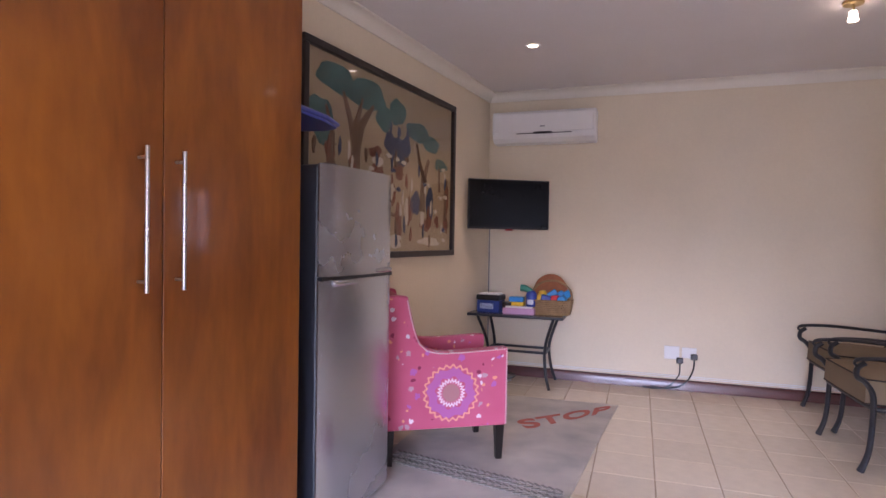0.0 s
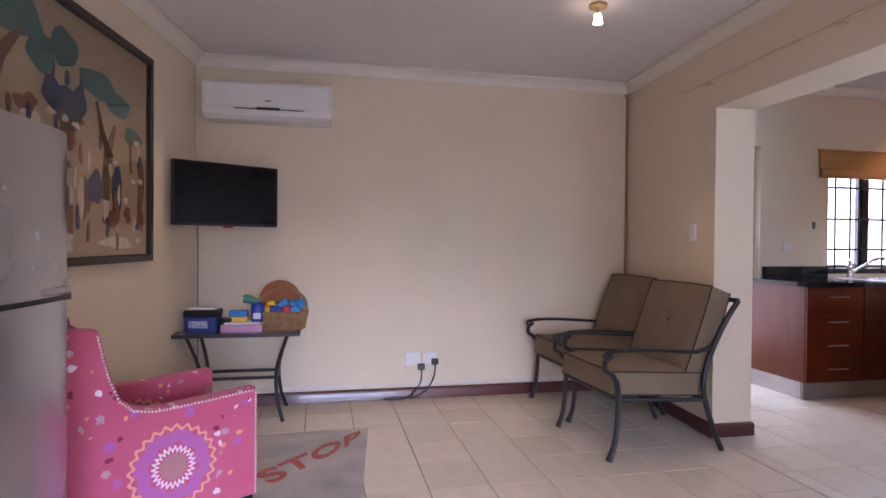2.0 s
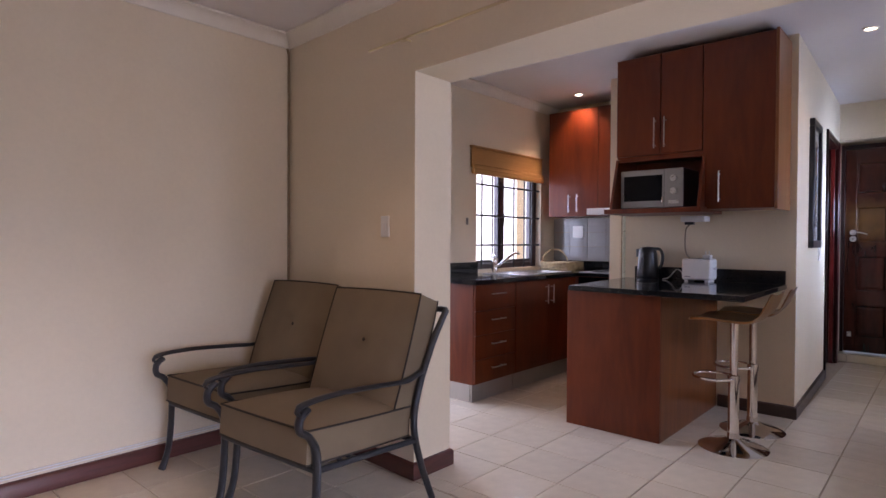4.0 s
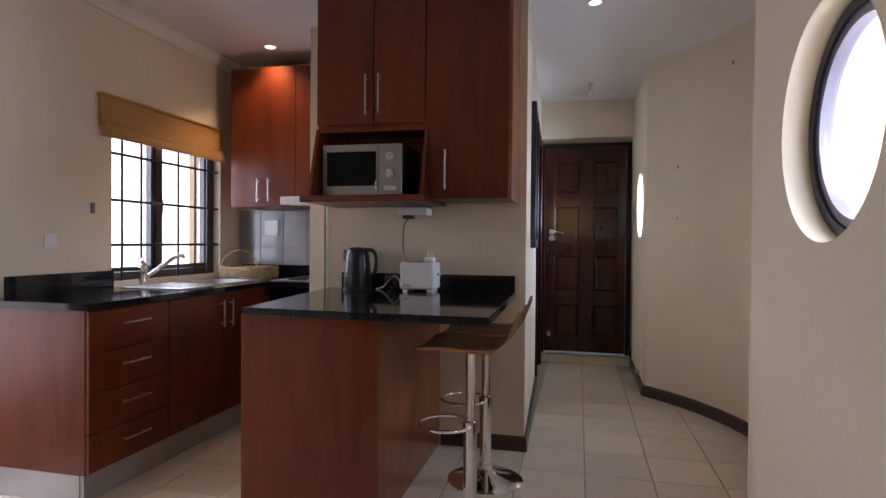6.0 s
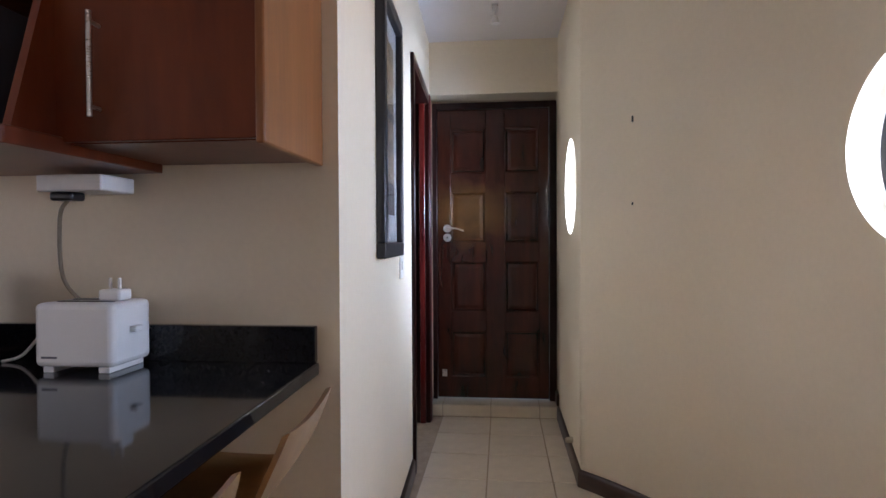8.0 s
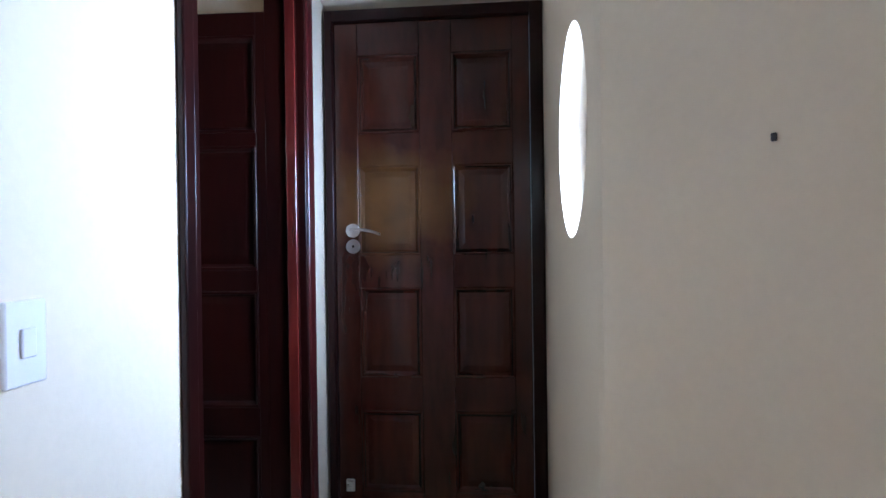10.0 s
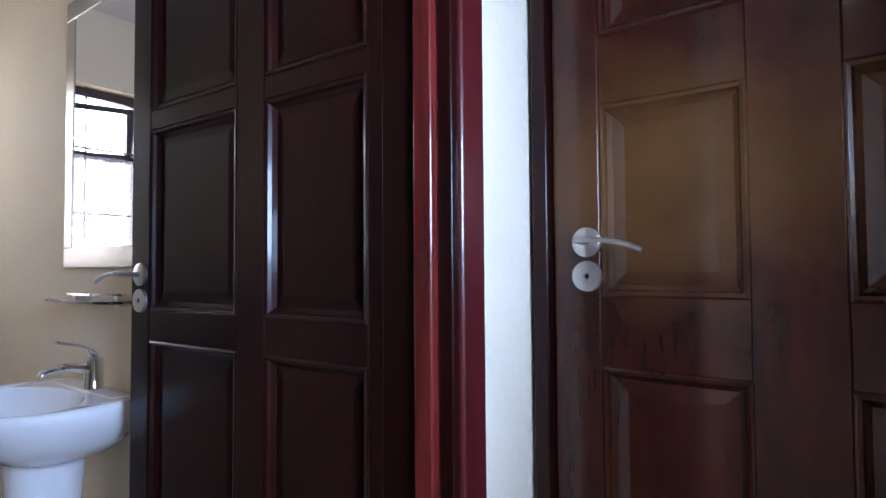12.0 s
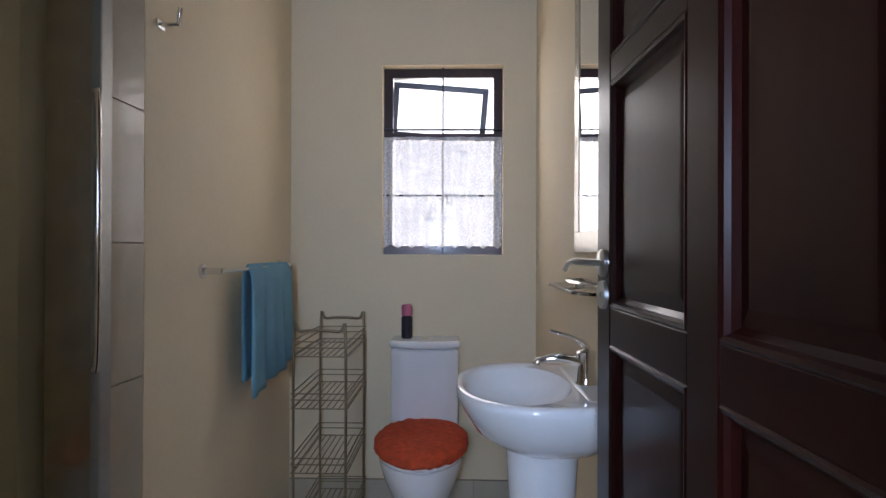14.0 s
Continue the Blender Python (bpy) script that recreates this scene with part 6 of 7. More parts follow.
def bath_door():
    a = math.degrees(math.atan(0.034))
    x0, x1, z1 = 5.08, 5.90, 2.13
    f = tagged(thing("door_bathroom", (x0, north_y(x0), 0), a, "dark red-brown panelled bathroom door standing wide open", "door"), kind="structure")
    W = x1 - x0
    for nm, bm in (("architrave", box(-0.045, -0.018, 0.001, 0.0, 0.0, z1 + 0.045, 0.004)), ("architrave", box(0.0, -0.018, z1, W, 0.0, z1 + 0.045, 0.004)), ("jamb", box(0.0, -0.016, 0.001, 0.022, 0.125, z1, 0.002)), ("jamb", box(W - 0.022, 0.05, 0.001, W, 0.125, z1, 0.002)), ("head", box(0.022, -0.016, z1 - 0.022, W - 0.022, 0.125, z1, 0.002))):
        part(nm, bm, DOORW, f)
    # light on this edge of the frame is painted as a redder strip
    part("door_stop", box(W - 0.036, 0.012, 0.001, W - 0.0005, 0.048, z1 - 0.022, 0.003), DOORRED, f, "red door stop, its lit glow put into the varnish colour")
    part("jamb", box(W - 0.02, -0.0175, 0.001, W - 0.0005, 0.011, z1 - 0.022, 0.003), DOORW, f)
    part("architrave", box(W, -0.024, 0.001, W + 0.07, 0.0, z1 + 0.045, 0.006), wood("wine_varnish", (0.025, 0.003, 0.004), (0.09, 0.009, 0.010), 0.28, (10, 10, 0.9), 0.3), f, "dark wine-red varnished architrave")
    leaf = thing("door_leaf", (0, 0, 0))
    leaf.parent = f
    leaf.matrix_basis = f.matrix_world.inverted() @ Matrix.Translation((5.845, 3.735, 0.0)) @ Matrix.Rotation(radians(-90 + 2), 4, "Z")
    panel_door(leaf, 0.845, 0.012, 2.06, [(0.085, 0.43), (0.52, 0.80)], [(0.20, 0.56), (0.66, 1.075), (1.148, 1.59), (1.635, 1.98)], 0.04)
    lever_handle(leaf, 0.05, 1.235, -1)


bath_door()
bulb = thing("ceiling_bulb", (5.53, 2.32, H2), 0, "small unlit ceiling spotlight in the passage", "ceiling light")
part("base", box(-0.05, -0.02, -0.012, 0.05, 0.02, 0.0, 0.003), STEEL, bulb)
part("stem", tube([(0, 0, -0.012), (0, 0, -0.05)], 0.006, 8), STEEL, bulb)
part("bulb", lathe([(0, -0.05), (0.015, -0.052), (0.018, -0.07), (0.026, -0.10), (0.0, -0.104)], 18), WHITEP, bulb)
single("door_stopper", join(moved(lathe([(0.016, 0), (0.016, 0.03), (0.012, 0.04), (0, 0.04)], 14), Matrix.Rotation(-math.pi / 2, 4, "X"))), mat("cream_rubber", (0.6, 0.52, 0.38), 0.5), "small cream door stopper on the wall", "door stopper", (5.28, 1.905, 0.12))

# ---- bathroom ----
def bath_window():
    w = tagged(thing("window_bathroom", (5.18, 5.47, 1.24), 0, "dark wooden bathroom window with the top sash tilted open", "window"), kind="structure")
    W, Hh = 0.606, 0.95
    t = 0.045
    part("frame", join(box(0, 0, 0, t, 0.06, Hh), box(W - t, 0, 0, W, 0.06, Hh), box(t, 0, 0, W - t, 0.06, t), box(t, 0, Hh - t, W - t, 0.06, Hh), box(t, 0, 0.585, W - t, 0.06, 0.62)), WINW, w)
    part("top_sash", moved(join(box(0.004, 0, -0.275, 0.034, 0.03, 0), box(W - 2 * t - 0.05, 0, -0.275, W - 2 * t - 0.02, 0.03, 0), box(0.034, 0, -0.275, W - 2 * t - 0.05, 0.03, -0.25), box(0.034, 0, -0.03, W - 2 * t - 0.05, 0.03, 0)), Matrix.Translation((t, 0.03, Hh - t - 0.01)) @ Matrix.Rotation(radians(4.5), 4, "Y") @ Matrix.Rotation(radians(10), 4, "X")), WINW, w, "tilted top sash")
    g = part("pane", box(t, 0.03, t, W - t, 0.034, 0.585), GLASS, w)
    g.visible_shadow = False
    for z in (0.30, 0.635):
        part("bar", tube([(0.0, -0.02, z), (W, -0.02, z)], 0.005, 8), IRON, w, "iron burglar bar")
    part("bar", tube([(W / 2, -0.02, 0.0), (W / 2, -0.02, Hh)], 0.004, 8), IRON, w, "iron burglar bar")
    part("latch", tube([(0.03, -0.005, 0.36), (0.025, -0.012, 0.46)], 0.006, 8), IRON, w)


bath_window()


def lace_curtain():
    m = bpy.data.materials.new("white_lace")
    m.use_nodes = True
    n, l = m.node_tree.nodes, m.node_tree.links
    b = n["Principled BSDF"]
    b.inputs["Base Color"].default_value = (0.80, 0.80, 0.82, 1)
    b.inputs["Roughness"].default_value = 0.9
    tc = n.new("ShaderNodeTexCoord")
    v = n.new("ShaderNodeTexVoronoi")
    v.inputs["Scale"].default_value = 90
    nz = n.new("ShaderNodeTexNoise")
    nz.inputs["Scale"].default_value = 9
    for t in (v, nz):
        l.new(tc.outputs["Object"], t.inputs["Vector"])
    s = mathn(n, l, "MULTIPLY_ADD", nz.outputs["Fac"], 0.55, v.outputs["Distance"])
    a = n.new("ShaderNodeMapRange")
    a.inputs["From Min"].default_value, a.inputs["From Max"].default_value = 0.35, 0.85
    a.inputs["To Min"].default_value, a.inputs["To Max"].default_value = 0.97, 0.62
    l.new(s, a.inputs["Value"])
    l.new(a.outputs["Result"], b.inputs["Alpha"])
    c = thing("net_curtain", (5.185, 5.435, 1.27), 0, "white lace half curtain gathered on a wire", "curtain")
    bm = bmesh.new()
    W, N, M = 0.595, 120, 10
    grid = []
    for i in range(N + 1):
        u = i / N
        col = []
        for k in range(M + 1):
            w = k / M
            fold = 0.014 * math.sin(u * 46 + 1.2 * math.sin(u * 9)) * (0.5 + 0.6 * (1 - w)) + 0.006 * math.sin(u * 17)
            hem = 0.018 * abs(math.sin(u * 26)) if k == 0 else 0
            col.append(bm.verts.new((W * u, fold, 0.565 * w + hem)))
        grid.append(col)
    for i in range(N):
        for k in range(M):
            bm.faces.new((grid[i][k], grid[i + 1][k], grid[i + 1][k + 1], grid[i][k + 1]))
    part("cloth", bm, m, c)
    part("wire", tube([(0, 0, 0.553), (W, 0, 0.545)], 0.003, 6), STEEL, c)


lace_curtain()


def toilet():
    t = thing("toilet", (5.405, 5.395, 0), 0, "white ceramic close-coupled toilet with a fluffy orange lid cover", "toilet")
    part("cistern", moved(prism([(-0.155, -0.005), (-0.16, -0.17), (-0.10, -0.20), (0, -0.208), (0.10, -0.20), (0.16, -0.17), (0.155, -0.005)], 0.40, 0.80, 0.012), Matrix.Identity(4)), CERAMIC, t)
    part("cistern_lid", prism([(-0.162, -0.003), (-0.168, -0.178), (-0.105, -0.21), (0, -0.218), (0.105, -0.21), (0.168, -0.178), (0.162, -0.003)], 0.803, 0.838, 0.012), CERAMIC, t)
    part("flush_button", lathe([(0.022, 0), (0.022, 0.004), (0.018, 0.006), (0, 0.006)], 18, (0, -0.10, 0.838)), CHROME, t, "chrome flush button")
    bm = bmesh.new()
    rings = []
    for z, sx, sy, cy in ((0.0, 0.10, 0.19, -0.33), (0.06, 0.095, 0.18, -0.33), (0.18, 0.11, 0.21, -0.36), (0.30, 0.155, 0.25, -0.40), (0.385, 0.178, 0.265, -0.41), (0.40, 0.172, 0.26, -0.41)):
        rings.append([bm.verts.new((sx * math.cos(q), cy + sy * math.sin(q), z)) for q in [2 * math.pi * i / 36 for i in range(36)]])
    for a, b in zip(rings, rings[1:]):
        for k in range(36):
            bm.faces.new((a[k], a[(k + 1) % 36], b[(k + 1) % 36], b[k]))
    bm.faces.new(rings[0][::-1])
    bm.faces.new(rings[-1])
    part("pan", join(bm, box(-0.10, -0.2, 0.0, 0.10, -0.02, 0.398, 0.01)), CERAMIC, t)
    part("seat", lathe([(0, 0.402), (1.0, 0.402), (1.03, 0.412), (1.0, 0.422), (0, 0.422)], 36, (0, -0.41, 0), 0.178, 0.262), CERAMIC, t, "white seat")
    rnd = random.Random(3)
    fl = bmesh.new()
    rings = []
    prof = [(1.06, 0.424), (1.13, 0.440), (1.11, 0.462), (0.9, 0.480), (0.6, 0.486), (0.35, 0.484), (0.15, 0.482)]
    for r, z in prof:
        rings.append([fl.verts.new((0.178 * r * math.cos(q) * (1 + rnd.uniform(-0.012, 0.012)), -0.41 + 0.262 * r * math.sin(q) * (1 + rnd.uniform(-0.012, 0.012)), z + rnd.uniform(-0.004, 0.004))) for q in [2 * math.pi * i / 72 for i in range(72)]])
    for a, b in zip(rings, rings[1:]):
        for k in range(72):
            fl.faces.new((a[k], a[(k + 1) % 72], b[(k + 1) % 72], b[k]))
    fl.faces.new(rings[-1])
    fl.faces.new(rings[0][::-1])
    bmesh.ops.recalc_face_normals(fl, faces=fl.faces[:])
    c = thing("lid_cover", (5.405, 5.395, 0.0), 0, "fluffy orange cloth cover on the toilet lid", "lid cover")
    part("pile_cloth", fl, mat("orange_shag", (0.60, 0.075, 0.022), 0.95, 0, 0.3, 40, 1.0, 180), c)
    spray = thing("spray_can", (5.315, 5.30, 0.838), 0, "dark aerosol can with a pink cap on the cistern", "spray can")
    part("can", lathe([(0, 0), (0.026, 0), (0.027, 0.004), (0.027, 0.10), (0.02, 0.108), (0, 0.108)], 20), mat("dark_can", (0.03, 0.025, 0.035), 0.3, 0.3, 0.5, 30, 0, 90), spray)
    part("cap", lathe([(0.026, 0.1085), (0.027, 0.15), (0.022, 0.162), (0, 0.164)], 20), mat("pink_cap", (0.50, 0.12, 0.20), 0.4), spray, "pink cap")


toilet()


def basin():
    b = thing("basin", (5.945, 4.10, 0), 0, "white ceramic pedestal wash basin with chrome mixer", "basin")
    bm = bmesh.new()

    def outline(k, shift=0.0, n=48):
        pts = []
        for i in range(n):
            q = 2 * math.pi * i / n
            c, s = math.cos(q), math.sin(q)
            x = -0.185 + 0.21 * k * (c if c < 0 else min(c, 0.86) * 1.0)
            if c > 0:
                x = -0.185 + 0.21 * k * min(c * 1.5, 0.86)
            pts.append((x + shift, 0.285 * k * math.copysign(abs(s) ** 0.8, s)))
        return pts
    spec = [(0.40, 0.735, 0.03), (0.60, 0.75, 0.025), (0.82, 0.79, 0.012), (0.95, 0.845, 0.004), (1.0, 0.878, 0.0), (1.0, 0.892, 0.0), (0.985, 0.90, 0.0), (0.95, 0.902, 0.0)]
    rings = [[bm.verts.new((x, y, z)) for x, y in outline(k, sh)] for k, z, sh in spec[:8]]
    n = 48
    for k, z in ((1.0, 0.898), (0.96, 0.885), (0.86, 0.85), (0.68, 0.81), (0.42, 0.785), (0.12, 0.777)):
        rings.append([bm.verts.new((-0.232 + 0.145 * k * math.cos(2 * math.pi * i / n), 0.235 * k * math.sin(2 * math.pi * i / n), z)) for i in range(n)])
    for p, q in zip(rings, rings[1:]):
        for k in range(n):
            bm.faces.new((p[k], p[(k + 1) % n], q[(k + 1) % n], q[k]))
    bm.faces.new(rings[0][::-1])
    bm.faces.new(rings[-1])
    bmesh.ops.recalc_face_normals(bm, faces=bm.faces[:])
    part("bowl", bm, CERAMIC, b)
    part("ledge", box(-0.085, -0.22, 0.80, -0.001, 0.22, 0.902, 0.014, 3), CERAMIC, b)
    part("pedestal", lathe([(0.115, 0.0), (0.10, 0.03), (0.082, 0.2), (0.085, 0.5), (0.10, 0.74), (0, 0.745)], 28, (-0.16, 0, 0), 1.0, 0.95), CERAMIC, b)
    part("drain", lathe([(0.022, 0.777), (0.022, 0.781), (0, 0.781)], 16, (-0.232, 0, 0)), CHROME, b)
    t = thing("basin_tap", (5.90, 4.08, 0.902), 180, "chrome single-lever basin mixer tap", "tap")
    part("body", lathe([(0.03, 0), (0.027, 0.008), (0.024, 0.06), (0.026, 0.085), (0.0, 0.10)], 20), CHROME, t)
    part("spout", tube(curve_pts([(0.0, 0.0, 0.05), (0.06, 0, 0.068), (0.125, 0, 0.062), (0.135, 0, 0.05)], 5), [0.017] * 8 + [0.013] * 8, 10, False, 0.75), CHROME, t)
    part("lever", tube(curve_pts([(-0.005, 0, 0.095), (0.03, 0, 0.122), (0.10, 0, 0.142)], 5), [0.019] * 4 + [0.011] * 7, 10, False, 0.5), CHROME, t)
    single("waste_pipe", join(tube([(5.83, 4.05, 0.55), (5.945, 4.05, 0.52)], 0.02, 10), lathe([(0.03, 0.44), (0.03, 0.54), (0.02, 0.56), (0.0, 0.56)], 14, (5.87, 3.95, 0))), BLACKP, "dark waste pipe and valve under the basin", "pipe")


basin()


def mirror():
    m = thing("mirror", (5.949, 3.76, 1.255), 0, "tall wall mirror with a wide satin border", "mirror")
    L, Hh, f = 0.66, 0.90, 0.065
    part("border", join(box(-0.012, 0, 0, -0.001, L, f, 0.003), box(-0.012, 0, Hh - f, -0.001, L, Hh, 0.003), box(-0.012, 0, f, -0.001, f, Hh - f, 0.003), box(-0.012, L - f, f, -0.001, L, Hh - f, 0.003)), mat("frosted_border", (0.50, 0.45, 0.36), 0.25, 0.6, 0.04, 4, 0.02, 100), m, "satin border")
    part("mirror_glass", box(-0.009, f, f, -0.002, L - f, Hh - f), MIRROR, m, "clear mirror glass")
    c = thing("mirror_light", (5.949, 3.80, 2.16), 0, "small white light fitting above the mirror", "light")
    part("body", tube([(-0.06, 0.02, 0.02), (-0.06, 0.56, 0.02)], 0.02, 12), WHITEP, c)
    part("bracket", join(box(-0.06, 0.10, 0.01, -0.001, 0.13, 0.03), box(-0.06, 0.45, 0.01, -0.001, 0.48, 0.03)), CHROME, c)


mirror()
shelf = thing("glass_shelf", (5.949, 3.84, 1.155), 0, "green-edged glass shelf with chrome rail", "shelf")
g = part("glass", prism([(-0.001, 0.0), (-0.001, 0.47), (-0.09, 0.46), (-0.125, 0.40), (-0.125, 0.06), (-0.09, 0.0)], 0.0, 0.008, 0.002), GLASSG, shelf)
part("rail", tube(curve_pts([(-0.01, 0.10, 0.02), (-0.07, 0.11, 0.022), (-0.09, 0.2, 0.022), (-0.09, 0.3, 0.022), (-0.07, 0.38, 0.022), (-0.01, 0.39, 0.02)], 5), 0.004, 6), CHROME, shelf)
for y in (0.09, 0.375):
    part("bracket", box(-0.05, y, -0.012, -0.001, y + 0.025, 0.02, 0.004), CHROME, shelf)


def towel_rail():
    r = thing("towel_rail", (4.72, 4.36, 1.19), 0, "chrome towel rail on the cream bathroom wall", "towel rail")
    part("rail", tube([(0.065, 0.0, 0), (0.065, 0.84, 0)], 0.008, 10), CHROME, r)
    for y in (0.015, 0.825):
        part("bracket", join(tube([(0.0, y, 0), (0.075, y, 0)], 0.012, 10), moved(lathe([(0.024, 0.001), (0.024, 0.012), (0, 0.012)], 18), Matrix.Translation((0, y, 0)) @ Matrix.Rotation(math.pi / 2, 4, "Y"))), CHROME, r)
    bm = bmesh.new()
    N, M = 26, 30
    grid = []
    for i in range(N + 1):
        u = i / N
        col = []
        for k in range(M + 1):
            w = k / M
            front = w < 0.5
            h = (w / 0.5) if front else (1 - w) / 0.5
            drop = (0.48 if front else 0.42) * (1 - h)
            x = 0.065 + (0.016 if front else -0.016) * min(1, (1 - h) * 12 + 0.0)
            x += (0.012 * math.sin(u * 13) + 0.008 * math.sin(u * 29 + 1)) * (1 - h)
            y = 0.255 + (0.50 + 0.05 * (1 - h)) * u + 0.045 * (1 - h) * (u - 0.3)
            z = 0.0125 * (1 if h > 0.97 else 0.6) - drop + (0.05 * u * (1 - h) if front else 0)
            col.append(bm.verts.new((x, y, z)))
        grid.append(col)
    for i in range(N):
        for k in range(M):
            bm.faces.new((grid[i][k], grid[i + 1][k], grid[i + 1][k + 1], grid[i][k + 1]))
    bmesh.ops.recalc_face_normals(bm, faces=bm.faces[:])
    t = single("towel", bm, mat("blue_towel", (0.15, 0.33, 0.42), 0.95, 0, 0.15, 9, 0.9, 260), "blue terry hand towel hanging over the rail", "towel", (4.72, 4.36, 1.19))
    sol = t.modifiers.new("thickness", "SOLIDIFY")
    sol.thickness = 0.006


towel_rail()
hook = thing("robe_hook", (4.72, 4.10, 1.885), 0, "chrome robe hook on the cream wall", "hook")
part("plate", box(0.0, -0.02, -0.012, 0.008, 0.02, 0.012, 0.003), CHROME, hook)
part("peg", tube([(0.008, 0.0, 0.0), (0.055, 0.0, 0.0), (0.06, 0.0, 0.045)], 0.007, 8), CHROME, hook)


def wire_rack():
    """A slim three-tier wire stand on castors."""
    r = thing("wire_rack", (5.0, 5.075, 0.0), 0, "bronze wire storage rack with three tiers on castors", "rack")
    M_ = mat("bronze_wire", (0.30, 0.23, 0.14), 0.35, 0.85, 0.1, 10, 0, 90)
    W, D, Hh = 0.21, 0.47, 0.93
    for y in (-D / 2, D / 2):
        part("post_hoop", tube(curve_pts([(-W / 2, y, 0.05), (-W / 2, y, Hh - 0.04), (-W / 2 + 0.03, y, Hh), (W / 2 - 0.03, y, Hh), (W / 2, y, Hh - 0.04), (W / 2, y, 0.05)], 6), 0.006, 8), M_, r)
        for x in (-W / 2, W / 2):
            part("castor", lathe([(0.0, 0), (0.014, 0.004), (0.016, 0.02), (0.01, 0.04), (0.007, 0.06), (0, 0.06)], 12, (x, y, 0)), BLACKP, r)
    for z in (0.10, 0.36, 0.62, 0.83):
        wires = [tube([(x, -D / 2, z), (x, D / 2, z)], 0.0022, 5) for x in [-W / 2 + W * i / 8 for i in range(9)]]
        t = part("tier", join(*wires), M_, r)
        for zz in (z, z + 0.035, z + 0.06):
            part("rim", tube([(-W / 2 - 0.008, -D / 2 - 0.008, zz), (W / 2 + 0.008, -D / 2 - 0.008, zz), (W / 2 + 0.008, D / 2 + 0.008, zz), (-W / 2 - 0.008, D / 2 + 0.008, zz)], 0.003, 6, True), M_, t)


wire_rack()

# the shower, its glass and tiles
sh = thing("shower_screen", (4.745, 2.92, 0), 0, "clear glass shower screen with a chrome edge profile", "shower screen")
g = part("glass", box(-0.004, 0.0, 0.06, 0.004, 0.855, 2.0), GLASST, sh)
g.visible_shadow = False
part("profile", box(-0.008, 0.856, 0.02, 0.014, 0.90, 2.05, 0.003), mat("satin_aluminium", (0.40, 0.40, 0.38), 0.48, 0.8), sh, "dull aluminium profile")
part("profile", box(-0.012, -0.02, 0.02, 0.012, -0.001, 2.05, 0.003), CHROME, sh)
part("door_handle", tube(curve_pts([(0.02, 0.82, 1.0), (0.03, 0.82, 1.05), (0.03, 0.82, 1.55), (0.02, 0.82, 1.6)], 5), 0.007, 8), CHROME, sh)
TW = struct("shower_tiling", box(3.76, 4.018, 0.0, 4.595, 4.0295, 2.5), GROUT, "beige glazed shower tiles", "tiles")
for i in range(3):
    for k in range(7):
        z0 = -0.12 + 0.349 * k
        z0, z1 = max(0.0, z0), min(2.5, z0 + 0.349)
        a, b = 4.595 - 0.28 * (i + 1), 4.595 - 0.28 * i
        o = new("tile", mesh_of(box(a + 0.0015, 4.012, z0 + 0.0015, b - 0.0015, 4.018, z1 - 0.0015, 0.001, 1), "tile", SHOWT, False))
        o.parent = TW
TE = struct("shower_return", box(4.60, 3.825, 0.0, 4.714, 4.029, 2.58), GROUT, "beige tiled end of the shower wall", "tiles")
for k in range(7):
    z0 = -0.12 + 0.349 * k
    z0, z1 = max(0.0, z0), min(2.5, z0 + 0.349)
    o = new("tile", mesh_of(box(4.714, 3.827, z0 + 0.0015, 4.72, 4.028, z1 - 0.0015, 0.001, 1), "tile", BEIGET, False))
    o.parent = TE
BS = struct("bath_skirting", box(4.722, 5.388, 0.0, 5.948, 5.3995, 0.12), GROUT, "low beige tiled skirting", "tiles")
for i in range(4):
    a, b = 4.722 + 0.3065 * i, 4.722 + 0.3065 * (i + 1)
    o = new("tile", mesh_of(box(a + 0.0015, 5.382, 0.001, b - 0.0015, 5.388, 0.12, 0.001, 1), "tile", BEIGET, False))
    o.parent = BS

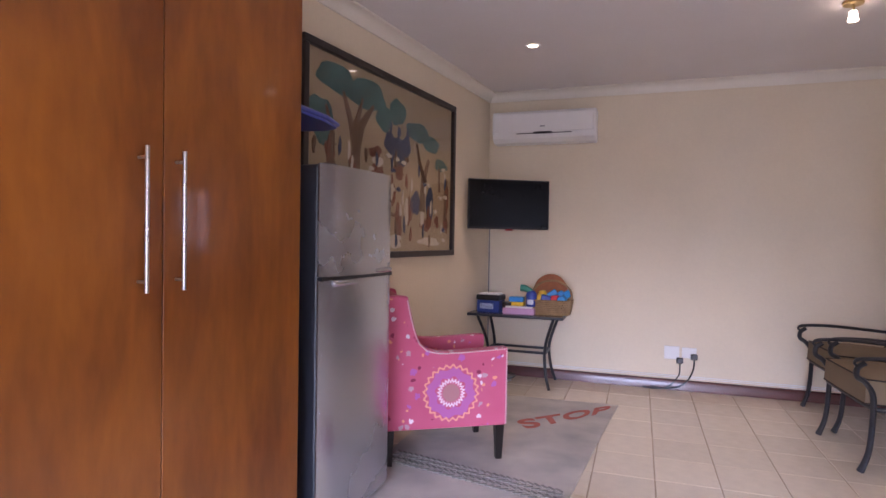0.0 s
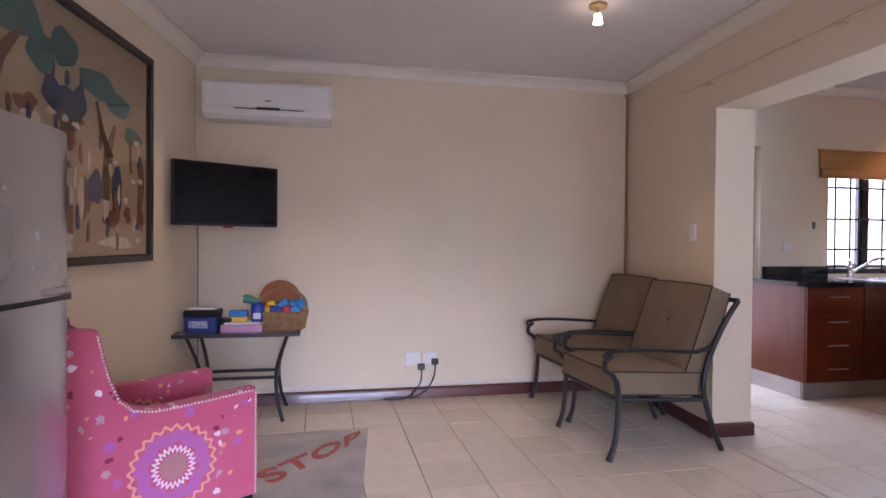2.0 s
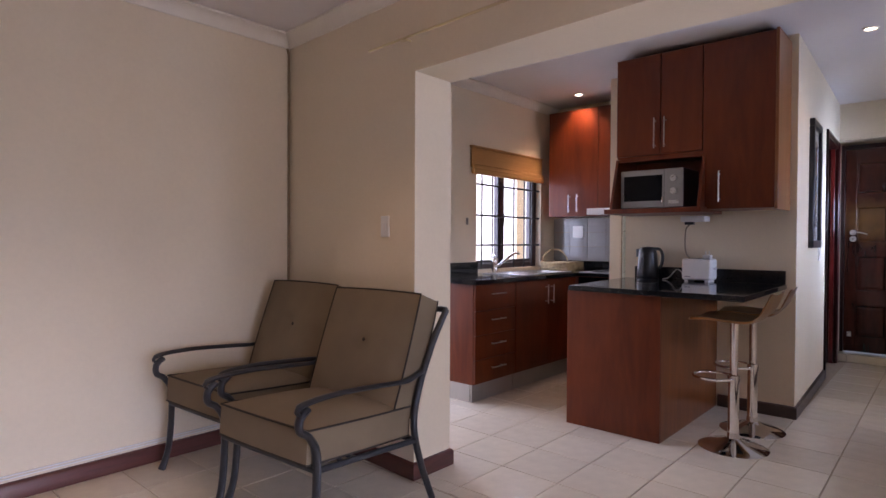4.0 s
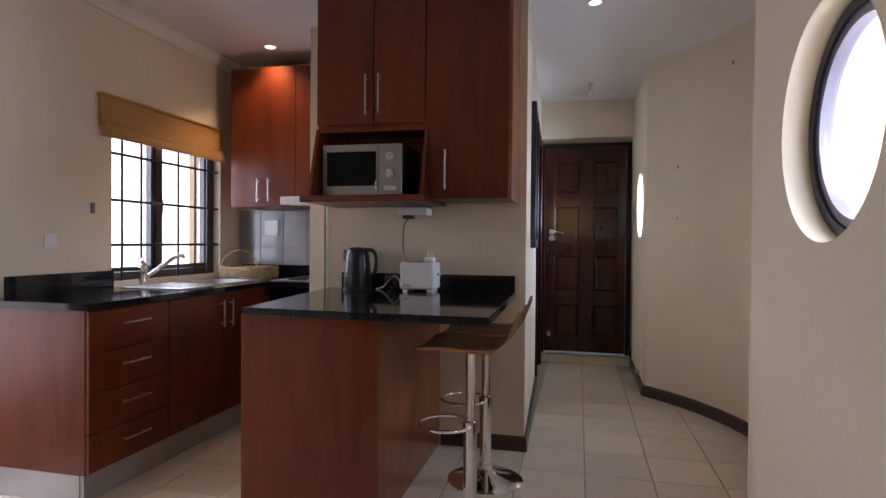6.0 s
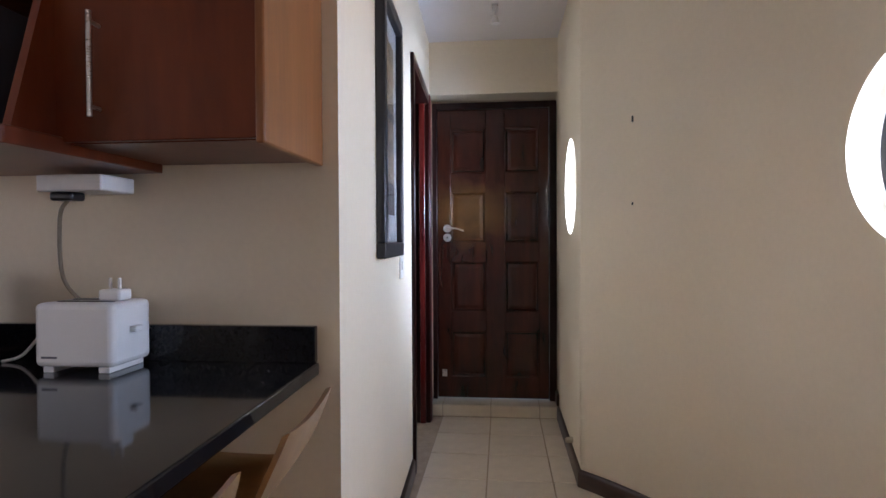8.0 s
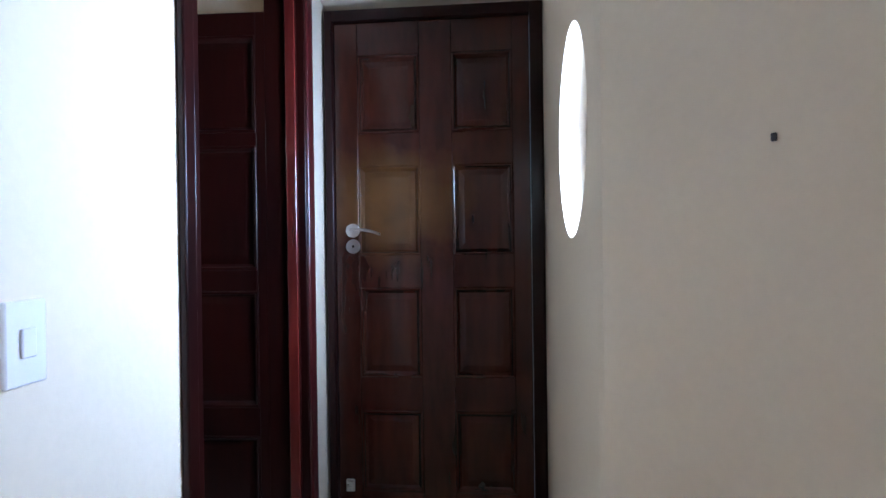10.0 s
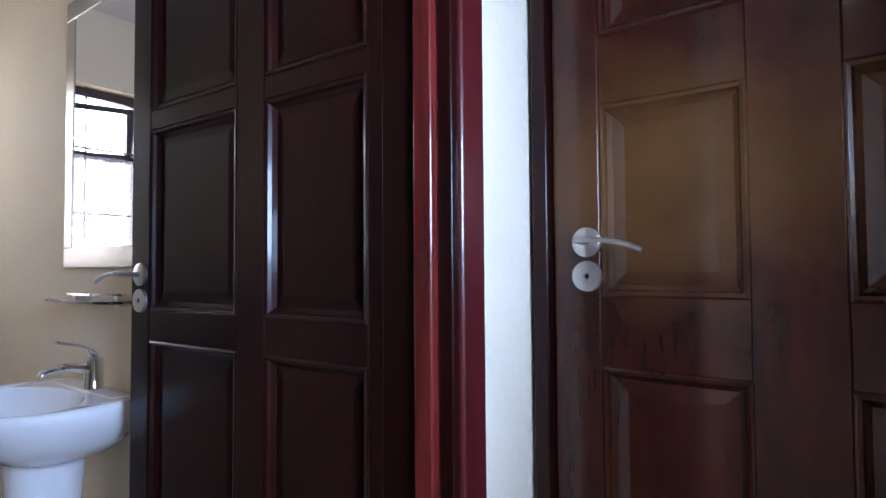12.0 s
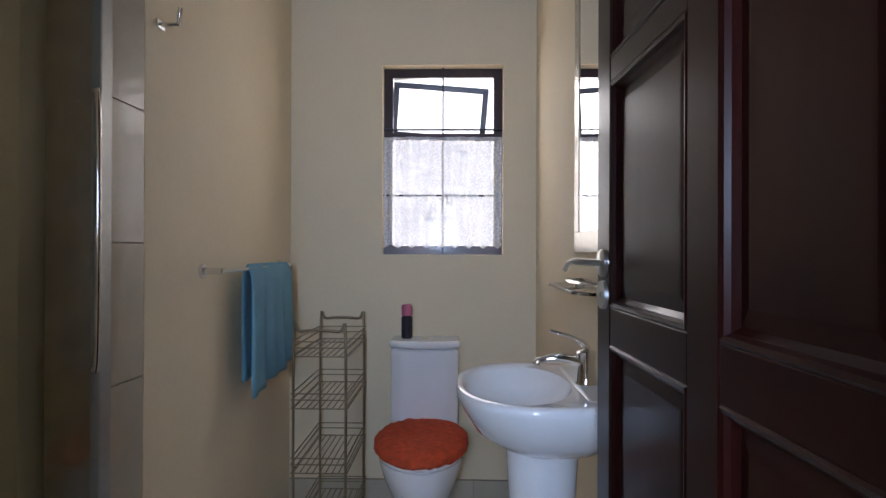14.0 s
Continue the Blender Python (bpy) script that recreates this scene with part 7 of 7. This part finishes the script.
# ---- floor tiles ----
def tile_mesh(w, d, name, material, th=0.006, gap=0.006, bev=0.0018):
    bm = box(gap / 2, gap / 2, -th, w - gap / 2, d - gap / 2, 0.0)
    top = [e for e in bm.edges if all(v.co.z > -0.001 for v in e.verts)]
    bmesh.ops.bevel(bm, geom=top, offset=bev, segments=1, affect="EDGES")
    return mesh_of(bm, name, material, False)


FLOOR = bpy.data.objects["floor"]
cache = {}


def lay(x0, x1, y0, y1, jx, jy, px, py, keep):
    """Tiles on a grid through the joint (jx, jy), cut at the edges of the area."""
    i0, i1 = math.floor((x0 - jx) / px), math.ceil((x1 - jx) / px)
    k0, k1 = math.floor((y0 - jy) / py), math.ceil((y1 - jy) / py)
    for i in range(i0, i1):
        for k in range(k0, k1):
            a, b = max(x0, jx + i * px), min(x1, jx + (i + 1) * px)
            c, d = max(y0, jy + k * py), min(y1, jy + (k + 1) * py)
            if b - a < 0.02 or d - c < 0.02 or not keep((a + b) / 2, (c + d) / 2):
                continue
            key = (round(b - a, 3), round(d - c, 3))
            if key not in cache:
                cache[key] = tile_mesh(key[0], key[1], "tile", TILE)
            o = new("tile", cache[key])
            o.location = (a, c, 0)
            o.parent = FLOOR


lay(-2.75, east_x(3.9), 0.6, 5.10, -0.42, 3.482, 0.305, 0.325, lambda x, y: x > west_x(y) - 0.2 and y > 0.3)
lay(-2.9, 0.9, -1.3, 0.6, -0.42, 3.482, 0.61, 0.65, lambda x, y: True)
lay(east_x(3.9), 6.04, 1.25, 5.10, 6.04, 2.365, 0.345, 0.33, lambda x, y: (y > 1.75 or 2.3 < x < 4.95) and not (y > 2.9 and x > 4.5) and not (x > 3.7 and 2.85 < y < 3.8))
lay(3.75, 5.95, 2.84, 5.40, 6.04, 2.365, 0.345, 0.33, lambda x, y: x > 4.6 or y < 4.1)
STEP = struct("entrance_step", box(6.046, 1.905, -0.005, 6.4, 2.79, 0.074), GROUT, "low tiled step below the entrance door", "step")
for a, b in ((1.905, 2.035), (2.035, 2.365), (2.365, 2.695), (2.695, 2.785)):
    for bm in (box(6.04, a + 0.002, 0.0745, 6.36, b - 0.002, 0.08, 0.0015, 1), box(6.04, a + 0.002, 0.001, 6.046, b - 0.002, 0.0735, 0.0015, 1)):
        o = new("tile", mesh_of(bm, "tile", TILE, False))
        o.parent = STEP
